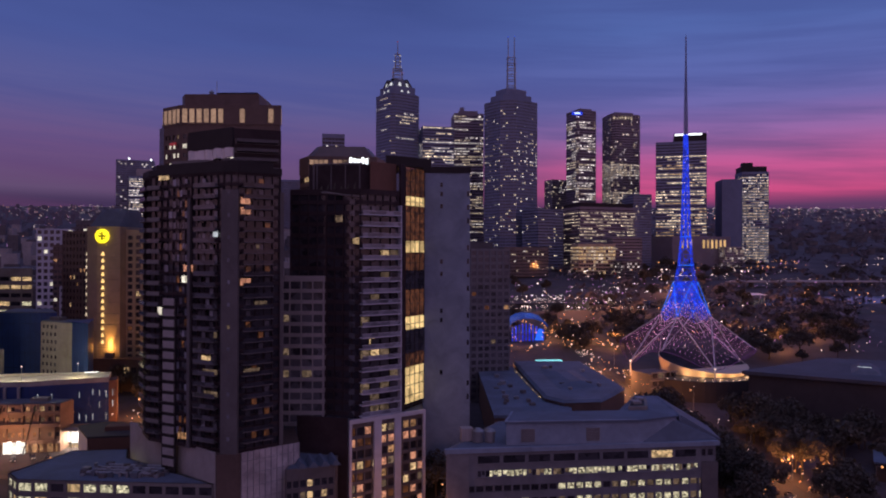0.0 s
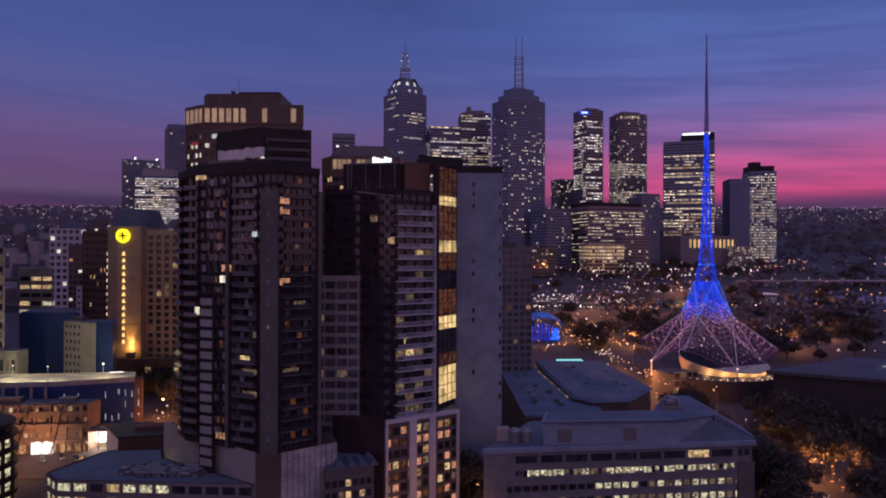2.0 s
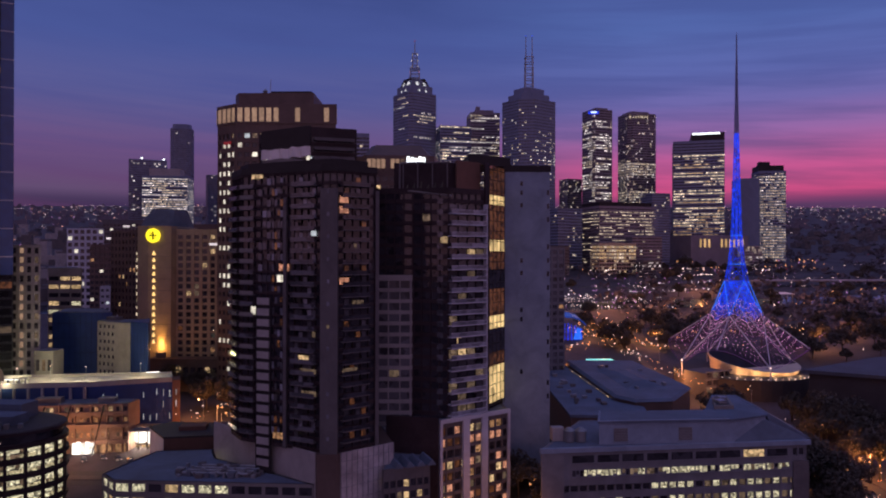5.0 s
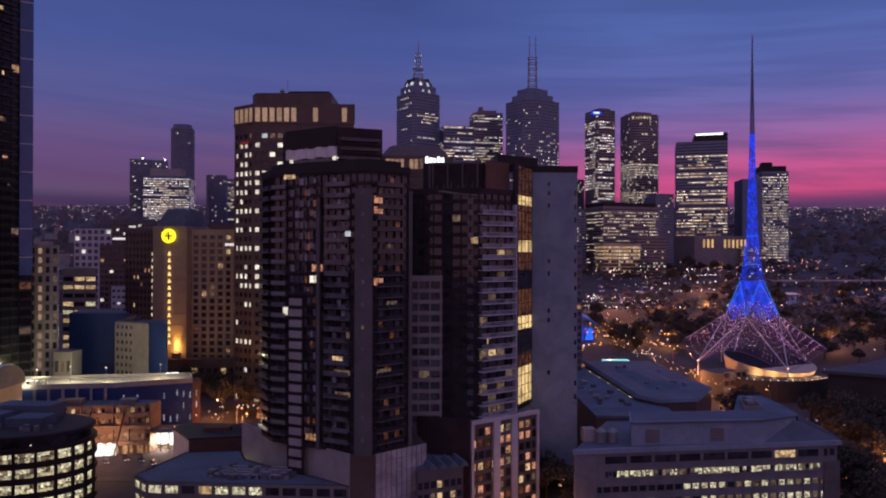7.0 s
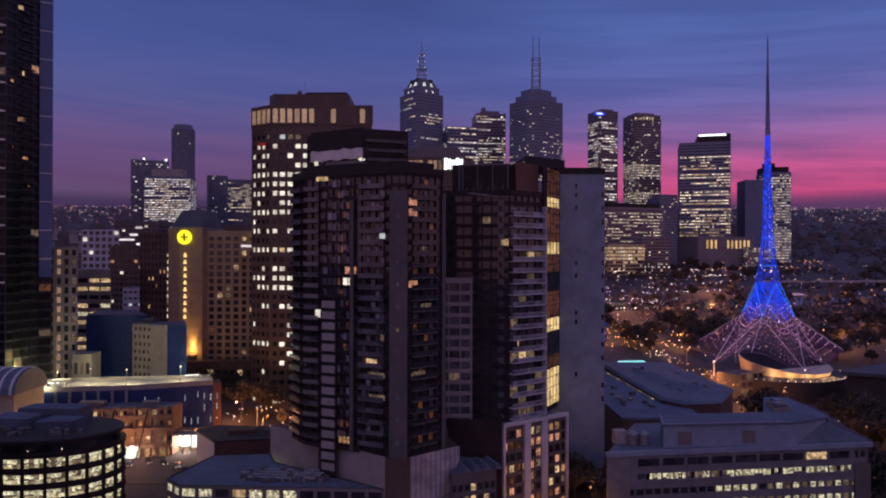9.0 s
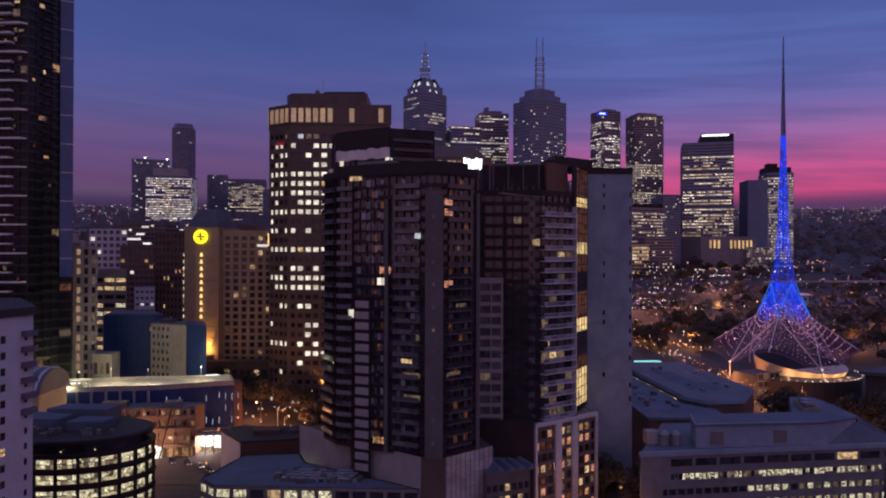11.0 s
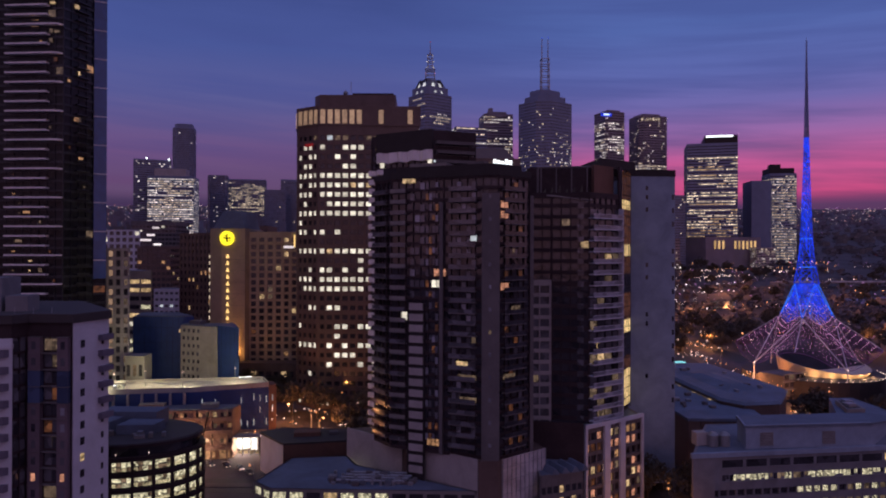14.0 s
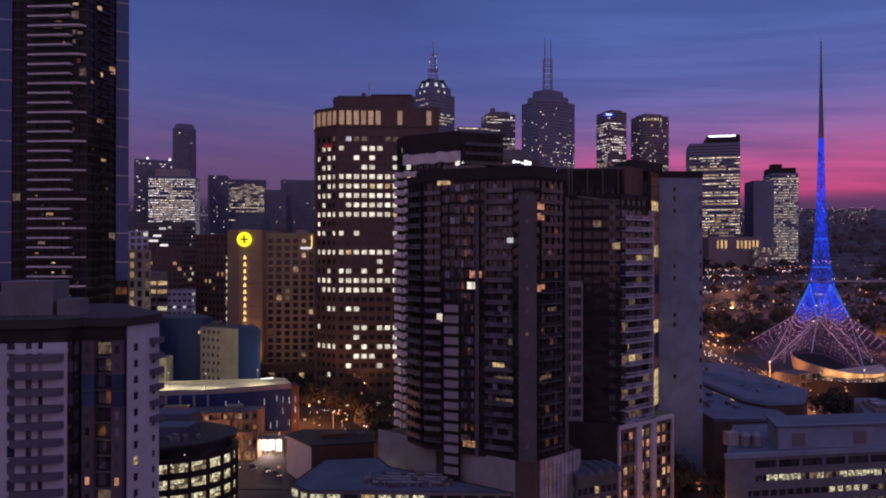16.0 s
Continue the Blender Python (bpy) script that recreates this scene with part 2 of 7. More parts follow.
lit("lit_slot", (1.0, 0.62, 0.22), 2.0, contrast=0.1, by_piece=0.2)
lit("lit_peach", (1.0, 0.42, 0.26), 0.9, contrast=0.7, grain=1.2, by_piece=0.2)
lit("lit_loggia", (1.0, 0.6, 0.4), 0.5, contrast=0.3, by_piece=0.3)
# weak emission that stands in for violet lamp light on the spire's mesh
lit("violet_glow", (0.34, 0.08, 0.5), 0.2, contrast=0.3, by_piece=0.2)
lit("lit_cool", (0.85, 0.92, 1.0), 1.3)
lit("lit_warm", (1.0, 0.66, 0.34), 1.5, contrast=0.8, grain=1.3)
lit("lit_stair", (1.0, 0.68, 0.3), 1.55, contrast=0.6, grain=0.35, by_piece=0.3)
lit("lit_azure", (0.02, 0.16, 1.0), 1.3, contrast=0.3, by_piece=0.1)
lit("lit_turquoise", (0.3, 0.9, 1.0), 1.2, contrast=0.3, by_piece=0.1)
lit("lit_amber", (1.0, 0.5, 0.24), 1.05, contrast=0.85, grain=1.4)
lit("lit_dim", (1.0, 0.66, 0.44), 0.3, contrast=0.8, grain=1.2)
lit("lit_far", (1.0, 0.78, 0.56), 2.5, contrast=0.8, grain=0.5, by_piece=0.7)
lit("lit_far_warm", (1.0, 0.66, 0.34), 1.3, contrast=0.8, grain=0.5, by_piece=0.7)
lit("lit_far_cool", (1.0, 0.88, 0.84), 2.7, contrast=0.75, grain=0.5, by_piece=0.7)
lit("lit_lamp_cool", (1.0, 0.86, 0.9), 2.6, contrast=0.1, by_piece=0.6)
lit("lit_ember", (1.0, 0.34, 0.14), 0.16, contrast=0.9, grain=0.8, by_piece=0.3)
lit("lit_net", (1.0, 0.46, 0.8), 2.4, contrast=0.2, by_piece=0.6)
lit("lit_glow", (1.0, 0.93, 0.84), 3.4, contrast=0.5, grain=1.6, by_piece=0.4)
lit("lit_crown", (0.95, 0.95, 1.0), 1.6, contrast=0.6, grain=0.4, by_piece=0.5)
lit("lit_red", (1.0, 0.05, 0.06), 0.6)
lit("lit_yellow", (1.0, 0.8, 0.02), 1.6, contrast=0.05, by_piece=0.0)
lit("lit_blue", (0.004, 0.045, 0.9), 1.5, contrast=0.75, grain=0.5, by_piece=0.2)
lit("lit_ice", (0.6, 0.75, 1.0), 1.8, contrast=0.4, by_piece=0.1)
lit("lit_sign", (0.9, 0.95, 1.0), 2.2, contrast=0.1, by_piece=0.0)
lit("lit_sodium", (1.0, 0.4, 0.14), 3.3, contrast=0.1, by_piece=0.5)
lit("canopy_blue_glow", (0.02, 0.12, 0.8), 0.4, contrast=0.4, by_piece=0.1)
lit("lit_street", (1.0, 0.7, 0.6), 4.8, contrast=0.1, by_piece=0.6)
lit("lit_pink", (0.8, 0.36, 0.85), 1.3, contrast=0.3, by_piece=0.6)


# ---- building blocks ----
def box(bm, x0, x1, y0, y1, z0, z1):
    v = [bm.verts.new(p) for p in ((x0, y0, z0), (x1, y0, z0), (x1, y1, z0), (x0, y1, z0), (x0, y0, z1), (x1, y0, z1), (x1, y1, z1), (x0, y1, z1))]
    for f in ((3, 2, 1, 0), (4, 5, 6, 7), (0, 1, 5, 4), (1, 2, 6, 5), (2, 3, 7, 6), (3, 0, 4, 7)):
        bm.faces.new([v[i] for i in f])


def prism(bm, poly, z0, z1, poly2=None):
    a = [bm.verts.new((x, y, z0)) for x, y in poly]
    b = [bm.verts.new((x, y, z1)) for x, y in (poly2 or poly)]
    n = len(a)
    bm.faces.new(a[::-1])
    bm.faces.new(b)
    for i in range(n):
        bm.faces.new((a[i], a[(i + 1) % n], b[(i + 1) % n], b[i]))


def along(bm, p0, p1, u0, u1, o0, o1, z0, z1):
    """A box on the face from p0 to p1: from u0 to u1 metres along it, o0 to o1 outwards, z0 to z1."""
    d = Vector((p1[0] - p0[0], p1[1] - p0[1])).normalized()
    n = Vector((d.y, -d.x))
    o = Vector(p0)
    q = [o + d * u + n * k for u, k in ((u0, o1), (u1, o1), (u1, o0), (u0, o0))]
    prism(bm, [tuple(p) for p in q], z0, z1)


def tube(bm, p, q, r0, r1=None, n=5):
    p, q = Vector(p), Vector(q)
    r1 = r0 if r1 is None else r1
    w = (q - p).normalized()
    s = w.orthogonal().normalized()
    c = w.cross(s)
    ring = [[bm.verts.new(o + (s * math.cos(a) + c * math.sin(a)) * r) for a in (2 * math.pi * i / n for i in range(n))] for o, r in ((p, r0), (q, max(r1, 0.01)))]
    bm.faces.new(ring[0][::-1])
    bm.faces.new(ring[1])
    for i in range(n):
        bm.faces.new((ring[0][i], ring[0][(i + 1) % n], ring[1][(i + 1) % n], ring[1][i]))


def bead(bm, p, r):
    """A small lamp globe of eight faces."""
    p = Vector(p)
    v = [bm.verts.new(p + Vector(d) * r) for d in ((1, 0, 0), (0, 1, 0), (-1, 0, 0), (0, -1, 0), (0, 0, 1), (0, 0, -1))]
    for i in range(4):
        bm.faces.new((v[i], v[(i + 1) % 4], v[4]))
        bm.faces.new((v[(i + 1) % 4], v[i], v[5]))


def circle(cx, cy, r, n=24, a0=0.0, a1=360.0, ry=None):
    ry = r if ry is None else ry
    full = abs(a1 - a0) >= 359.9
    k = n if full else n + 1
    return [(cx + r * math.cos(radians(a0 + (a1 - a0) * i / n)), cy + ry * math.sin(radians(a0 + (a1 - a0) * i / n))) for i in range(k)]


def inset(poly, d):
    out, n = [], len(poly)
    for i in range(n):
        a, b, c = Vector(poly[i - 1]), Vector(poly[i]), Vector(poly[(i + 1) % n])
        e1, e2 = (b - a).normalized(), (c - b).normalized()
        n1, n2 = Vector((-e1.y, e1.x)), Vector((-e2.y, e2.x))
        k = n1 + n2
        out.append(tuple(b + k * (d / max(0.3, 1 + n1.dot(n2)))))
    return out


def rect(cx, cy, w, d, rz=0.0):
    c, s = math.cos(radians(rz)), math.sin(radians(rz))
    return [(cx + x * c - y * s, cy + x * s + y * c) for x, y in ((-w / 2, -d / 2), (w / 2, -d / 2), (w / 2, d / 2), (-w / 2, d / 2))]


def chamfer(poly, k):
    out, n = [], len(poly)
    for i in range(n):
        a, b, c = Vector(poly[i - 1]), Vector(poly[i]), Vector(poly[(i + 1) % n])
        out += [tuple(b + (a - b).normalized() * k), tuple(b + (c - b).normalized() * k)]
    return out


def thing(name, label, category, place, group="", kind=""):
    ob = new(name)
    ob.empty_display_size = 1
    ob.location = place
    return tagged(ob, label, category, group, kind)


def part(name, bm, material, parent, label="", kind="", smooth=False):
    me = bpy.data.meshes.new(name)
    bmesh.ops.recalc_face_normals(bm, faces=bm.faces[:])
    bm.to_mesh(me)
    bm.free()
    me.materials.append(MATS[material])
    if smooth:
        for f in me.polygons:
            f.use_smooth = True
    ob = new(name, me)
    if parent is not None:
        ob.parent = parent
    return tagged(ob, label, "", "", kind)


PANES = {}


def pane_mesh(w, h, material, deep=0.08):
    key = (round(w, 2), round(h, 2), material)
    if key not in PANES:
        bm = bmesh.new()
        box(bm, -w / 2, w / 2, -deep / 2, deep / 2, 0, h)
        bmesh.ops.recalc_face_normals(bm, faces=bm.faces[:])
        me = bpy.data.meshes.new("window")
        bm.to_mesh(me)
        bm.free()
        me.materials.append(MATS[material])
        PANES[key] = me
    return PANES[key]


def ground(y):
    """Height of the land: flat by the river, then rising steadily away from it."""
    u = y - 205
    return -11 + 0.0835 * 0.5 * (u + math.sqrt(u * u + 3600))


def rooms(seed, chance, palette, rows=False, swing=0.5):
    """Which windows are lit: chance may depend on the storey (0 at the ground, 1 at the top); rows: whole storeys at a time, in runs."""
    rnd = random.Random(seed)
    level = {}
    run = {}

    def pick(face, col, row, cols, count):
        if (face, row) not in level:
            level[(face, row)] = 1 + rnd.uniform(-swing, swing) * 1.6
        p = chance(row / max(1, count - 1)) if callable(chance) else chance
        if rows:
            key = (face, row)
            if run.get(key, (0, None))[0] <= 0:
                on = rnd.random() < p * level[key]
                run[key] = (rnd.randint(3, 9) if on else rnd.randint(1, 6), rnd.choice(palette) if on else None)
            left, kind = run[key]
            run[key] = (left - 1, kind)
            return kind if rnd.random() < 0.93 else None
        if rnd.random() < p * level[(face, row)]:
            return rnd.choice(palette)
        return None
    return pick


EYE_PLAN = Vector((-40.0, 0.0))


def tower(name, label, poly, z0, z1, storey, bay, wall, glass, pick, band=0.4, pier=0.3, deep=0.3, parapet=1.2, roof="roof_dark",
          group="", category="building", most=120, lift=0.0, heads=True, pane="window", root=None, faces=None, split=False):
    """A building of storeys: glazed core, piers and spandrels standing proud of it, lit windows, roof."""
    cx, cy = sum(p[0] for p in poly) / len(poly), sum(p[1] for p in poly) / len(poly)
    if root is None:
        root = thing(name, label, category, (cx, cy, z0), group)
    ox, oy, oz = root.location
    pl = [(x - ox, y - oy) for x, y in poly]
    b0 = z0 - oz
    top = z1 - oz
    core = bmesh.new()
    prism(core, inset(pl, deep), b0, top - 0.3)
    part("glazing", core, glass, root, "dark window glass")
    frame_bm, roof_bm = bmesh.new(), bmesh.new()
    n = len(pl)
    count = max(1, int((top - b0 - lift - parapet * 0.5) / storey))
    made = 0
    rest = {}
    for i in range(n):
        p0, p1 = Vector(pl[i]), Vector(pl[(i + 1) % n])
        length = (p1 - p0).length
        d = (p1 - p0) / length
        out = Vector((d.y, -d.x))
        mid = (p0 + p1) / 2 + Vector((ox, oy))
        seen = out.dot(EYE_PLAN - mid) > 0 or out.dot(Vector((-84, 0)) - mid) > 0 or out.dot(Vector((0, 0)) - mid) > 0
        cols = max(1, round(length / bay))
        step = length / cols
        for r in range(0 if split else count + 1):
            zb = b0 + lift + r * storey
            along(frame_bm, p0, p1, 0, length, -deep - 0.1, 0.0, zb - (lift if r == 0 else 0), min(zb + band * storey, top))
        if not split:
            along(frame_bm, p0, p1, 0, length, -deep - 0.1, 0.02, min(b0 + lift + count * storey, top - parapet), top)
        if pier and split:
            pm = bmesh.new()
            along(pm, (0, 0), (1, 0), -pier / 2, pier / 2, -deep - 0.1, 0.06, 0, top - 0.2 - b0)
            bmesh.ops.recalc_face_normals(pm, faces=pm.faces[:])
            pmesh = bpy.data.meshes.new("pier")
            pm.to_mesh(pmesh)
            pm.free()
            pmesh.materials.append(MATS[wall])
            for c in range(cols + 1):
                q = p0 + d * min(max(c * step, pier / 2), length - pier / 2)
                ob = new("pier", pmesh)
                ob.parent = root
                ob.location, ob.rotation_euler = (q.x, q.y, b0), (0, 0, math.atan2(d.y, d.x))
        elif pier:
            for c in range(cols + 1):
                u = c * step
                along(frame_bm, p0, p1, max(0, u - pier / 2), min(length, u + pier / 2), -deep - 0.1, 0.06, b0, top - 0.2)
        if not seen or (faces is not None and i not in faces):
            continue
        w, h = step - pier, storey * (1 - band) - 0.1
        angle = math.atan2(d.y, d.x)
        for r in range(count):
            zb = b0 + lift + r * storey + band * storey + 0.05
            for c in range(cols):
                m = pick(i, c, r, cols, count)
                if not m:
                    continue
                q = p0 + d * ((c + 0.5) * step) - out * (deep - 0.05)
                if made < most:
                    ob = new(pane, pane_mesh(w * 0.94, h, m))
                    ob.parent = root
                    ob.location, ob.rotation_euler = (q.x, q.y, zb), (0, 0, angle)
                    made += 1
                else:
                    bm = rest.setdefault(m, bmesh.new())
                    along(bm, p0, p1, (c + 0.03) * step + pier / 2, (c + 0.97) * step - pier / 2, -deep - 0.02, -deep + 0.06, zb, zb + h)
    if not split:
        part("wall", frame_bm, wall, root, "", "stuff")
    if split:
        frame_bm.free()
        ring = bmesh.new()
        zl = min(b0 + lift + count * storey, top - parapet)
        loops = [[ring.verts.new((x, y, z)) for x, y in pp] for pp, z in ((inset(pl, -0.02), zl), (inset(pl, -0.02), top), (inset(pl, deep + 0.1), top), (inset(pl, deep + 0.1), zl))]
        for k in range(4):
            for i in range(n):
                ring.faces.new((loops[k][i], loops[k][(i + 1) % n], loops[(k + 1) % 4][(i + 1) % n], loops[(k + 1) % 4][i]))
        part("parapet", ring, wall, root)
        outer, inner = pl, inset(pl, deep + 0.1)
        sm = bpy.data.meshes.new("spandrel")
        hb = band * storey
        verts = [(x, y, 0) for x, y in outer] + [(x, y, 0) for x, y in inner] + [(x, y, hb) for x, y in outer] + [(x, y, hb) for x, y in inner]
        quads = []
        for i in range(n):
            j = (i + 1) % n
            quads += [(i, j, 2 * n + j, 2 * n + i), (n + j, n + i, 3 * n + i, 3 * n + j), (2 * n + i, 2 * n + j, 3 * n + j, 3 * n + i), (j, i, n + i, n + j)]
        sm.from_pydata(verts, [], quads)
        sm.materials.append(MATS[wall])
        for r in range(count + 1):
            ob = new("spandrel", sm)
            ob.parent = root
            ob.location = (0, 0, b0 + lift + r * storey)
    prism(roof_bm, inset(pl, deep + 0.05), top - 0.3, top - 0.1)
    part("roof", roof_bm, roof, root)
    for m, bm in rest.items():
        part("window", bm, m, root, "", "stuff")
    return root


def block(root, name, poly, z0, z1, material, label="", poly2=None):
    """A plain solid part given in plan coordinates of the place."""
    bm = bmesh.new()
    ox, oy, oz = root.location
    prism(bm, [(x - ox, y - oy) for x, y in poly], z0 - oz, z1 - oz, [(x - ox, y - oy) for x, y in poly2] if poly2 else None)
    return part(name, bm, material, root, label)


def rail_tube(root, name, p, q, r, material, r1=None, label="", n=6):
    bm = bmesh.new()
    o = root.location
    tube(bm, Vector(p) - o, Vector(q) - o, r, r1, n)
    return part(name, bm, material, root, label)


def local(root, p):
    return (p[0] - root.location.x, p[1] - root.location.y)


def face_box(root, name, p0, p1, u0, u1, o0, o1, z0, z1, material, label=""):
    bm = bmesh.new()
    along(bm, local(root, p0), local(root, p1), u0, u1, o0, o1, z0 - root.location.z, z1 - root.location.z)
    return part(name, bm, material, root, label)


# ---- land, roads, water ----
def land():
    ys = [-1500, -600, -200, 0, 80, 140, 170, 190, 205, 220, 240, 260, 280, 300, 330, 360, 400, 450, 520, 600, 700, 850, 1000, 1300, 1700, 2200, 2800, 3400, 4100, 4930]
    xs = [-5000, -3000, -1500, -800, -400, -200, -100, 0, 100, 200, 400, 800, 1500, 3000, 5000]
    bm = bmesh.new()
    grid = [[bm.verts.new((x, y, ground(y))) for x in xs] for y in ys]
    for j in range(len(ys) - 1):
        for i in range(len(xs) - 1):
            bm.faces.new((grid[j][i], grid[j][i + 1], grid[j + 1][i + 1], grid[j + 1][i]))
    ob = part("ground", bm, "soil_grass_haze", None, "dark city ground rising gently towards the horizon", "structure")
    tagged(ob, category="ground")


land()


def strip(name, label, points, width, material, lift=0.05, category="road"):
    """A road or path that follows the land along its centre line."""
    pts = []
    for a, b in zip(points, points[1:]):
        a, b = Vector(a), Vector(b)
        k = max(1, int((b - a).length / 12))
        pts += [a.lerp(b, i / k) for i in range(k)]
    pts.append(Vector(points[-1]))
    bm = bmesh.new()
    rows = []
    for i, p in enumerate(pts):
        d = (pts[min(i + 1, len(pts) - 1)] - pts[max(i - 1, 0)]).normalized()
        s = Vector((-d.y, d.x)) * width / 2
        row = []
        for q in (p + s, p - s):
            row.append(bm.verts.new((q.x, q.y, ground(q.y) + lift)))
        for q in (p + s, p - s):
            row.append(bm.verts.new((q.x, q.y, ground(q.y) + lift - 0.4)))
        rows.append(row)
    for a, b in zip(rows, rows[1:]):
        bm.faces.new((a[0], b[0], b[1], a[1]))
        bm.faces.new((a[0], a[2], b[2], b[0]))
        bm.faces.new((a[1], b[1], b[3], a[3]))
    return tagged(part(name, bm, material, None, label, "structure"), category=category)


STREETS = [
    ("road", "asphalt street running past the office block to the arts centre", [(112, 120), (110, 205), (107, 270), (98, 312), (86, 352), (80, 392), (82, 440), (92, 520)], 15),
    ("road", "asphalt boulevard with street lamps across the river bank", [(-40, 455), (60, 470), (92, 520), (190, 560), (420, 590), (900, 640)], 18),
    ("road", "asphalt boulevard curving past the theatre under orange lamps", [(30, 494), (68, 485), (98, 467), (112, 441), (118, 412)], 13),
    ("road", "asphalt road along the far river bank", [(-200, 700), (80, 730), (300, 740), (700, 780), (1500, 850)], 16),
    ("road", "asphalt city street lit orange beside the office tower", [(-118, 205), (-112, 250), (-106, 300), (-96, 370), (-80, 450)], 14),
    ("road", "asphalt cross street in front of the car park", [(-240, 238), (-118, 236), (-60, 262), (0, 275), (104, 285)], 12),
    ("road", "asphalt side street between apartment podium and office block", [(-8, 120), (-4, 195), (2, 260)], 9),
]
for nm, lb, pts, wd in STREETS:
    strip(nm, lb, pts, wd, "asphalt")
    strip("pavement", "paved footpath beside the street", [(x + wd / 2 + 2.2, y) for x, y in pts], 3.6, "dim_paving", 0.17, "pavement")
strip("pavement", "broad paved riverside promenade under street lamps", [(-60, 440), (40, 450), (120, 490), (240, 530)], 24, "dim_paving", 0.03, "pavement")
strip("pavement", "paved forecourt under orange street lamps", [(-114, 262), (-112, 318)], 40, "dim_paving", 0.03, "pavement")
strip("water", "dark calm river reflecting city lights", [(-900, 560), (-200, 590), (60, 600), (300, 640), (700, 690), (1400, 700)], 42, "water", 0.02, "river")


# long pale bridge and open-air stage beyond the gardens
bridge = thing("bridge", "long low pale concrete bridge with lamps", "bridge", (420, 745, ground(745)))
for k in range(14):
    x0 = 300 + k * 26
    block(bridge, "deck", rect(x0 + 13, 738 + k * 1.4, 26, 12, 3), ground(745) + 4.5, ground(745) + 5.6, "concrete", "pale concrete deck")
    block(bridge, "parapet", rect(x0 + 13, 731.8 + k * 1.4, 26, 0.6, 3), ground(745) + 5.6, ground(745) + 6.8, "white_render", "pale parapet")
    block(bridge, "pier", rect(x0, 738 + k * 1.4, 1.6, 9, 3), ground(730) - 2, ground(745) + 4.5, "concrete_grey")
    globes_at = (x0 + 8, 731.6 + k * 1.4, ground(745) + 8.5)
    bm = bmesh.new()
    bead(bm, Vector(globes_at) - bridge.location, 0.5)
    part("lamp", bm, "lit_street", bridge)
stage = thing("stage_canopy", "pale tent-like canopy of an open-air stage", "canopy", (282, 640, ground(640)))
block(stage, "roof", rect(282, 640, 24, 14, 8), ground(640) + 6, ground(640) + 7.5, "pale_panel", "pale tent roof", rect(282, 640, 14, 6, 8))
for dx in (-10, 10):
    for dy in (-5, 5):
        block(stage, "post", rect(282 + dx, 640 + dy, 0.6, 0.6), ground(640) - 1, ground(640) + 6, "grey_metal")


# ---- far towers of the city centre ----
FAR = ["lit_far", "lit_far", "lit_far_cool"]


def masthead(root, p, z0, z1, w, rungs, material="grey_metal", lights=None):
    """A square lattice mast."""
    bm = bmesh.new()
    o = root.location
    for i in range(4):
        a = (1 if i in (0, 3) else -1) * w / 2, (1 if i < 2 else -1) * w / 2
        tube(bm, Vector((p[0] + a[0], p[1] + a[1], z0)) - o, Vector((p[0] + a[0] * 0.85, p[1] + a[1] * 0.85, z1)) - o, 0.8, 0.7, 4)
    for k in range(rungs + 1):
        z = z0 + (z1 - z0) * k / rungs
        h = w / 2
        for s in ((-h, -h, h, -h), (h, -h, h, h), (h, h, -h, h), (-h, h, -h, -h)):
            tube(bm, Vector((p[0] + s[0], p[1] + s[1], z)) - o, Vector((p[0] + s[2], p[1] + s[3], z)) - o, 0.6, 0.6, 4)
    return part("mast", bm, material, root, "dark steel lattice mast")


def globes(root, name, places, r, material, label=""):
    o = root.location
    for p in places:
        bm = bmesh.new()
        bead(bm, Vector(p) - o, r)
        part(name, bm, material, root, label)


# crowned tower with the telescopic mast
c = (-64, 975)
t120 = tower("skyscraper", "grey granite skyscraper with floodlit crown and red-tipped mast", chamfer(rect(c[0], c[1], 47, 47, 37), 5), ground(975), 286, 4.2, 3.3, "tower_grey_haze", "glass_grey",
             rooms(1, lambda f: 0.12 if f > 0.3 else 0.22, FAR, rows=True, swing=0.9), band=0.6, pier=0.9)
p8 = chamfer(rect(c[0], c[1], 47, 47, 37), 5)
block(t120, "crown_base", inset(p8, 5), 286, 297, "tower_grey_haze")
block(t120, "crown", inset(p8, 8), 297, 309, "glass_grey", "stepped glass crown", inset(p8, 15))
# the fins emit the floodlight that would fall on the crown
for k in range(8):
    a = radians(37 + 45 * k + 22.5)
    q = (c[0] + 19.5 * math.cos(a), c[1] + 19.5 * math.sin(a))
    block(t120, "crown_light", rect(q[0], q[1], 7, 1.2, math.degrees(a) + 90), 289, 303, "lit_crown", "crown fin glowing in place of floodlight", rect(c[0] + 15 * math.cos(a), c[1] + 15 * math.sin(a), 2.5, 1.2, math.degrees(a) + 90))
masthead(t120, c, 309, 324, 13, 3)
masthead(t120, c, 324, 345, 7, 4)
rail_tube(t120, "mast_tip", (c[0], c[1], 345), (c[0], c[1], 362), 0.9, "grey_metal", 0.4)
for k, (z, w) in enumerate(((318, 13), (326, 9), (334, 9), (342, 7))):
    globes(t120, "mast_light", [(c[0] - w / 2, c[1] - 6, z), (c[0] + w / 2, c[1] - 6, z)], 1.0, "lit_far_cool" if k != 0 else "lit_pink")
globes(t120, "beacon", [(c[0], c[1], 363)], 1.1, "lit_red", "red aircraft warning light")

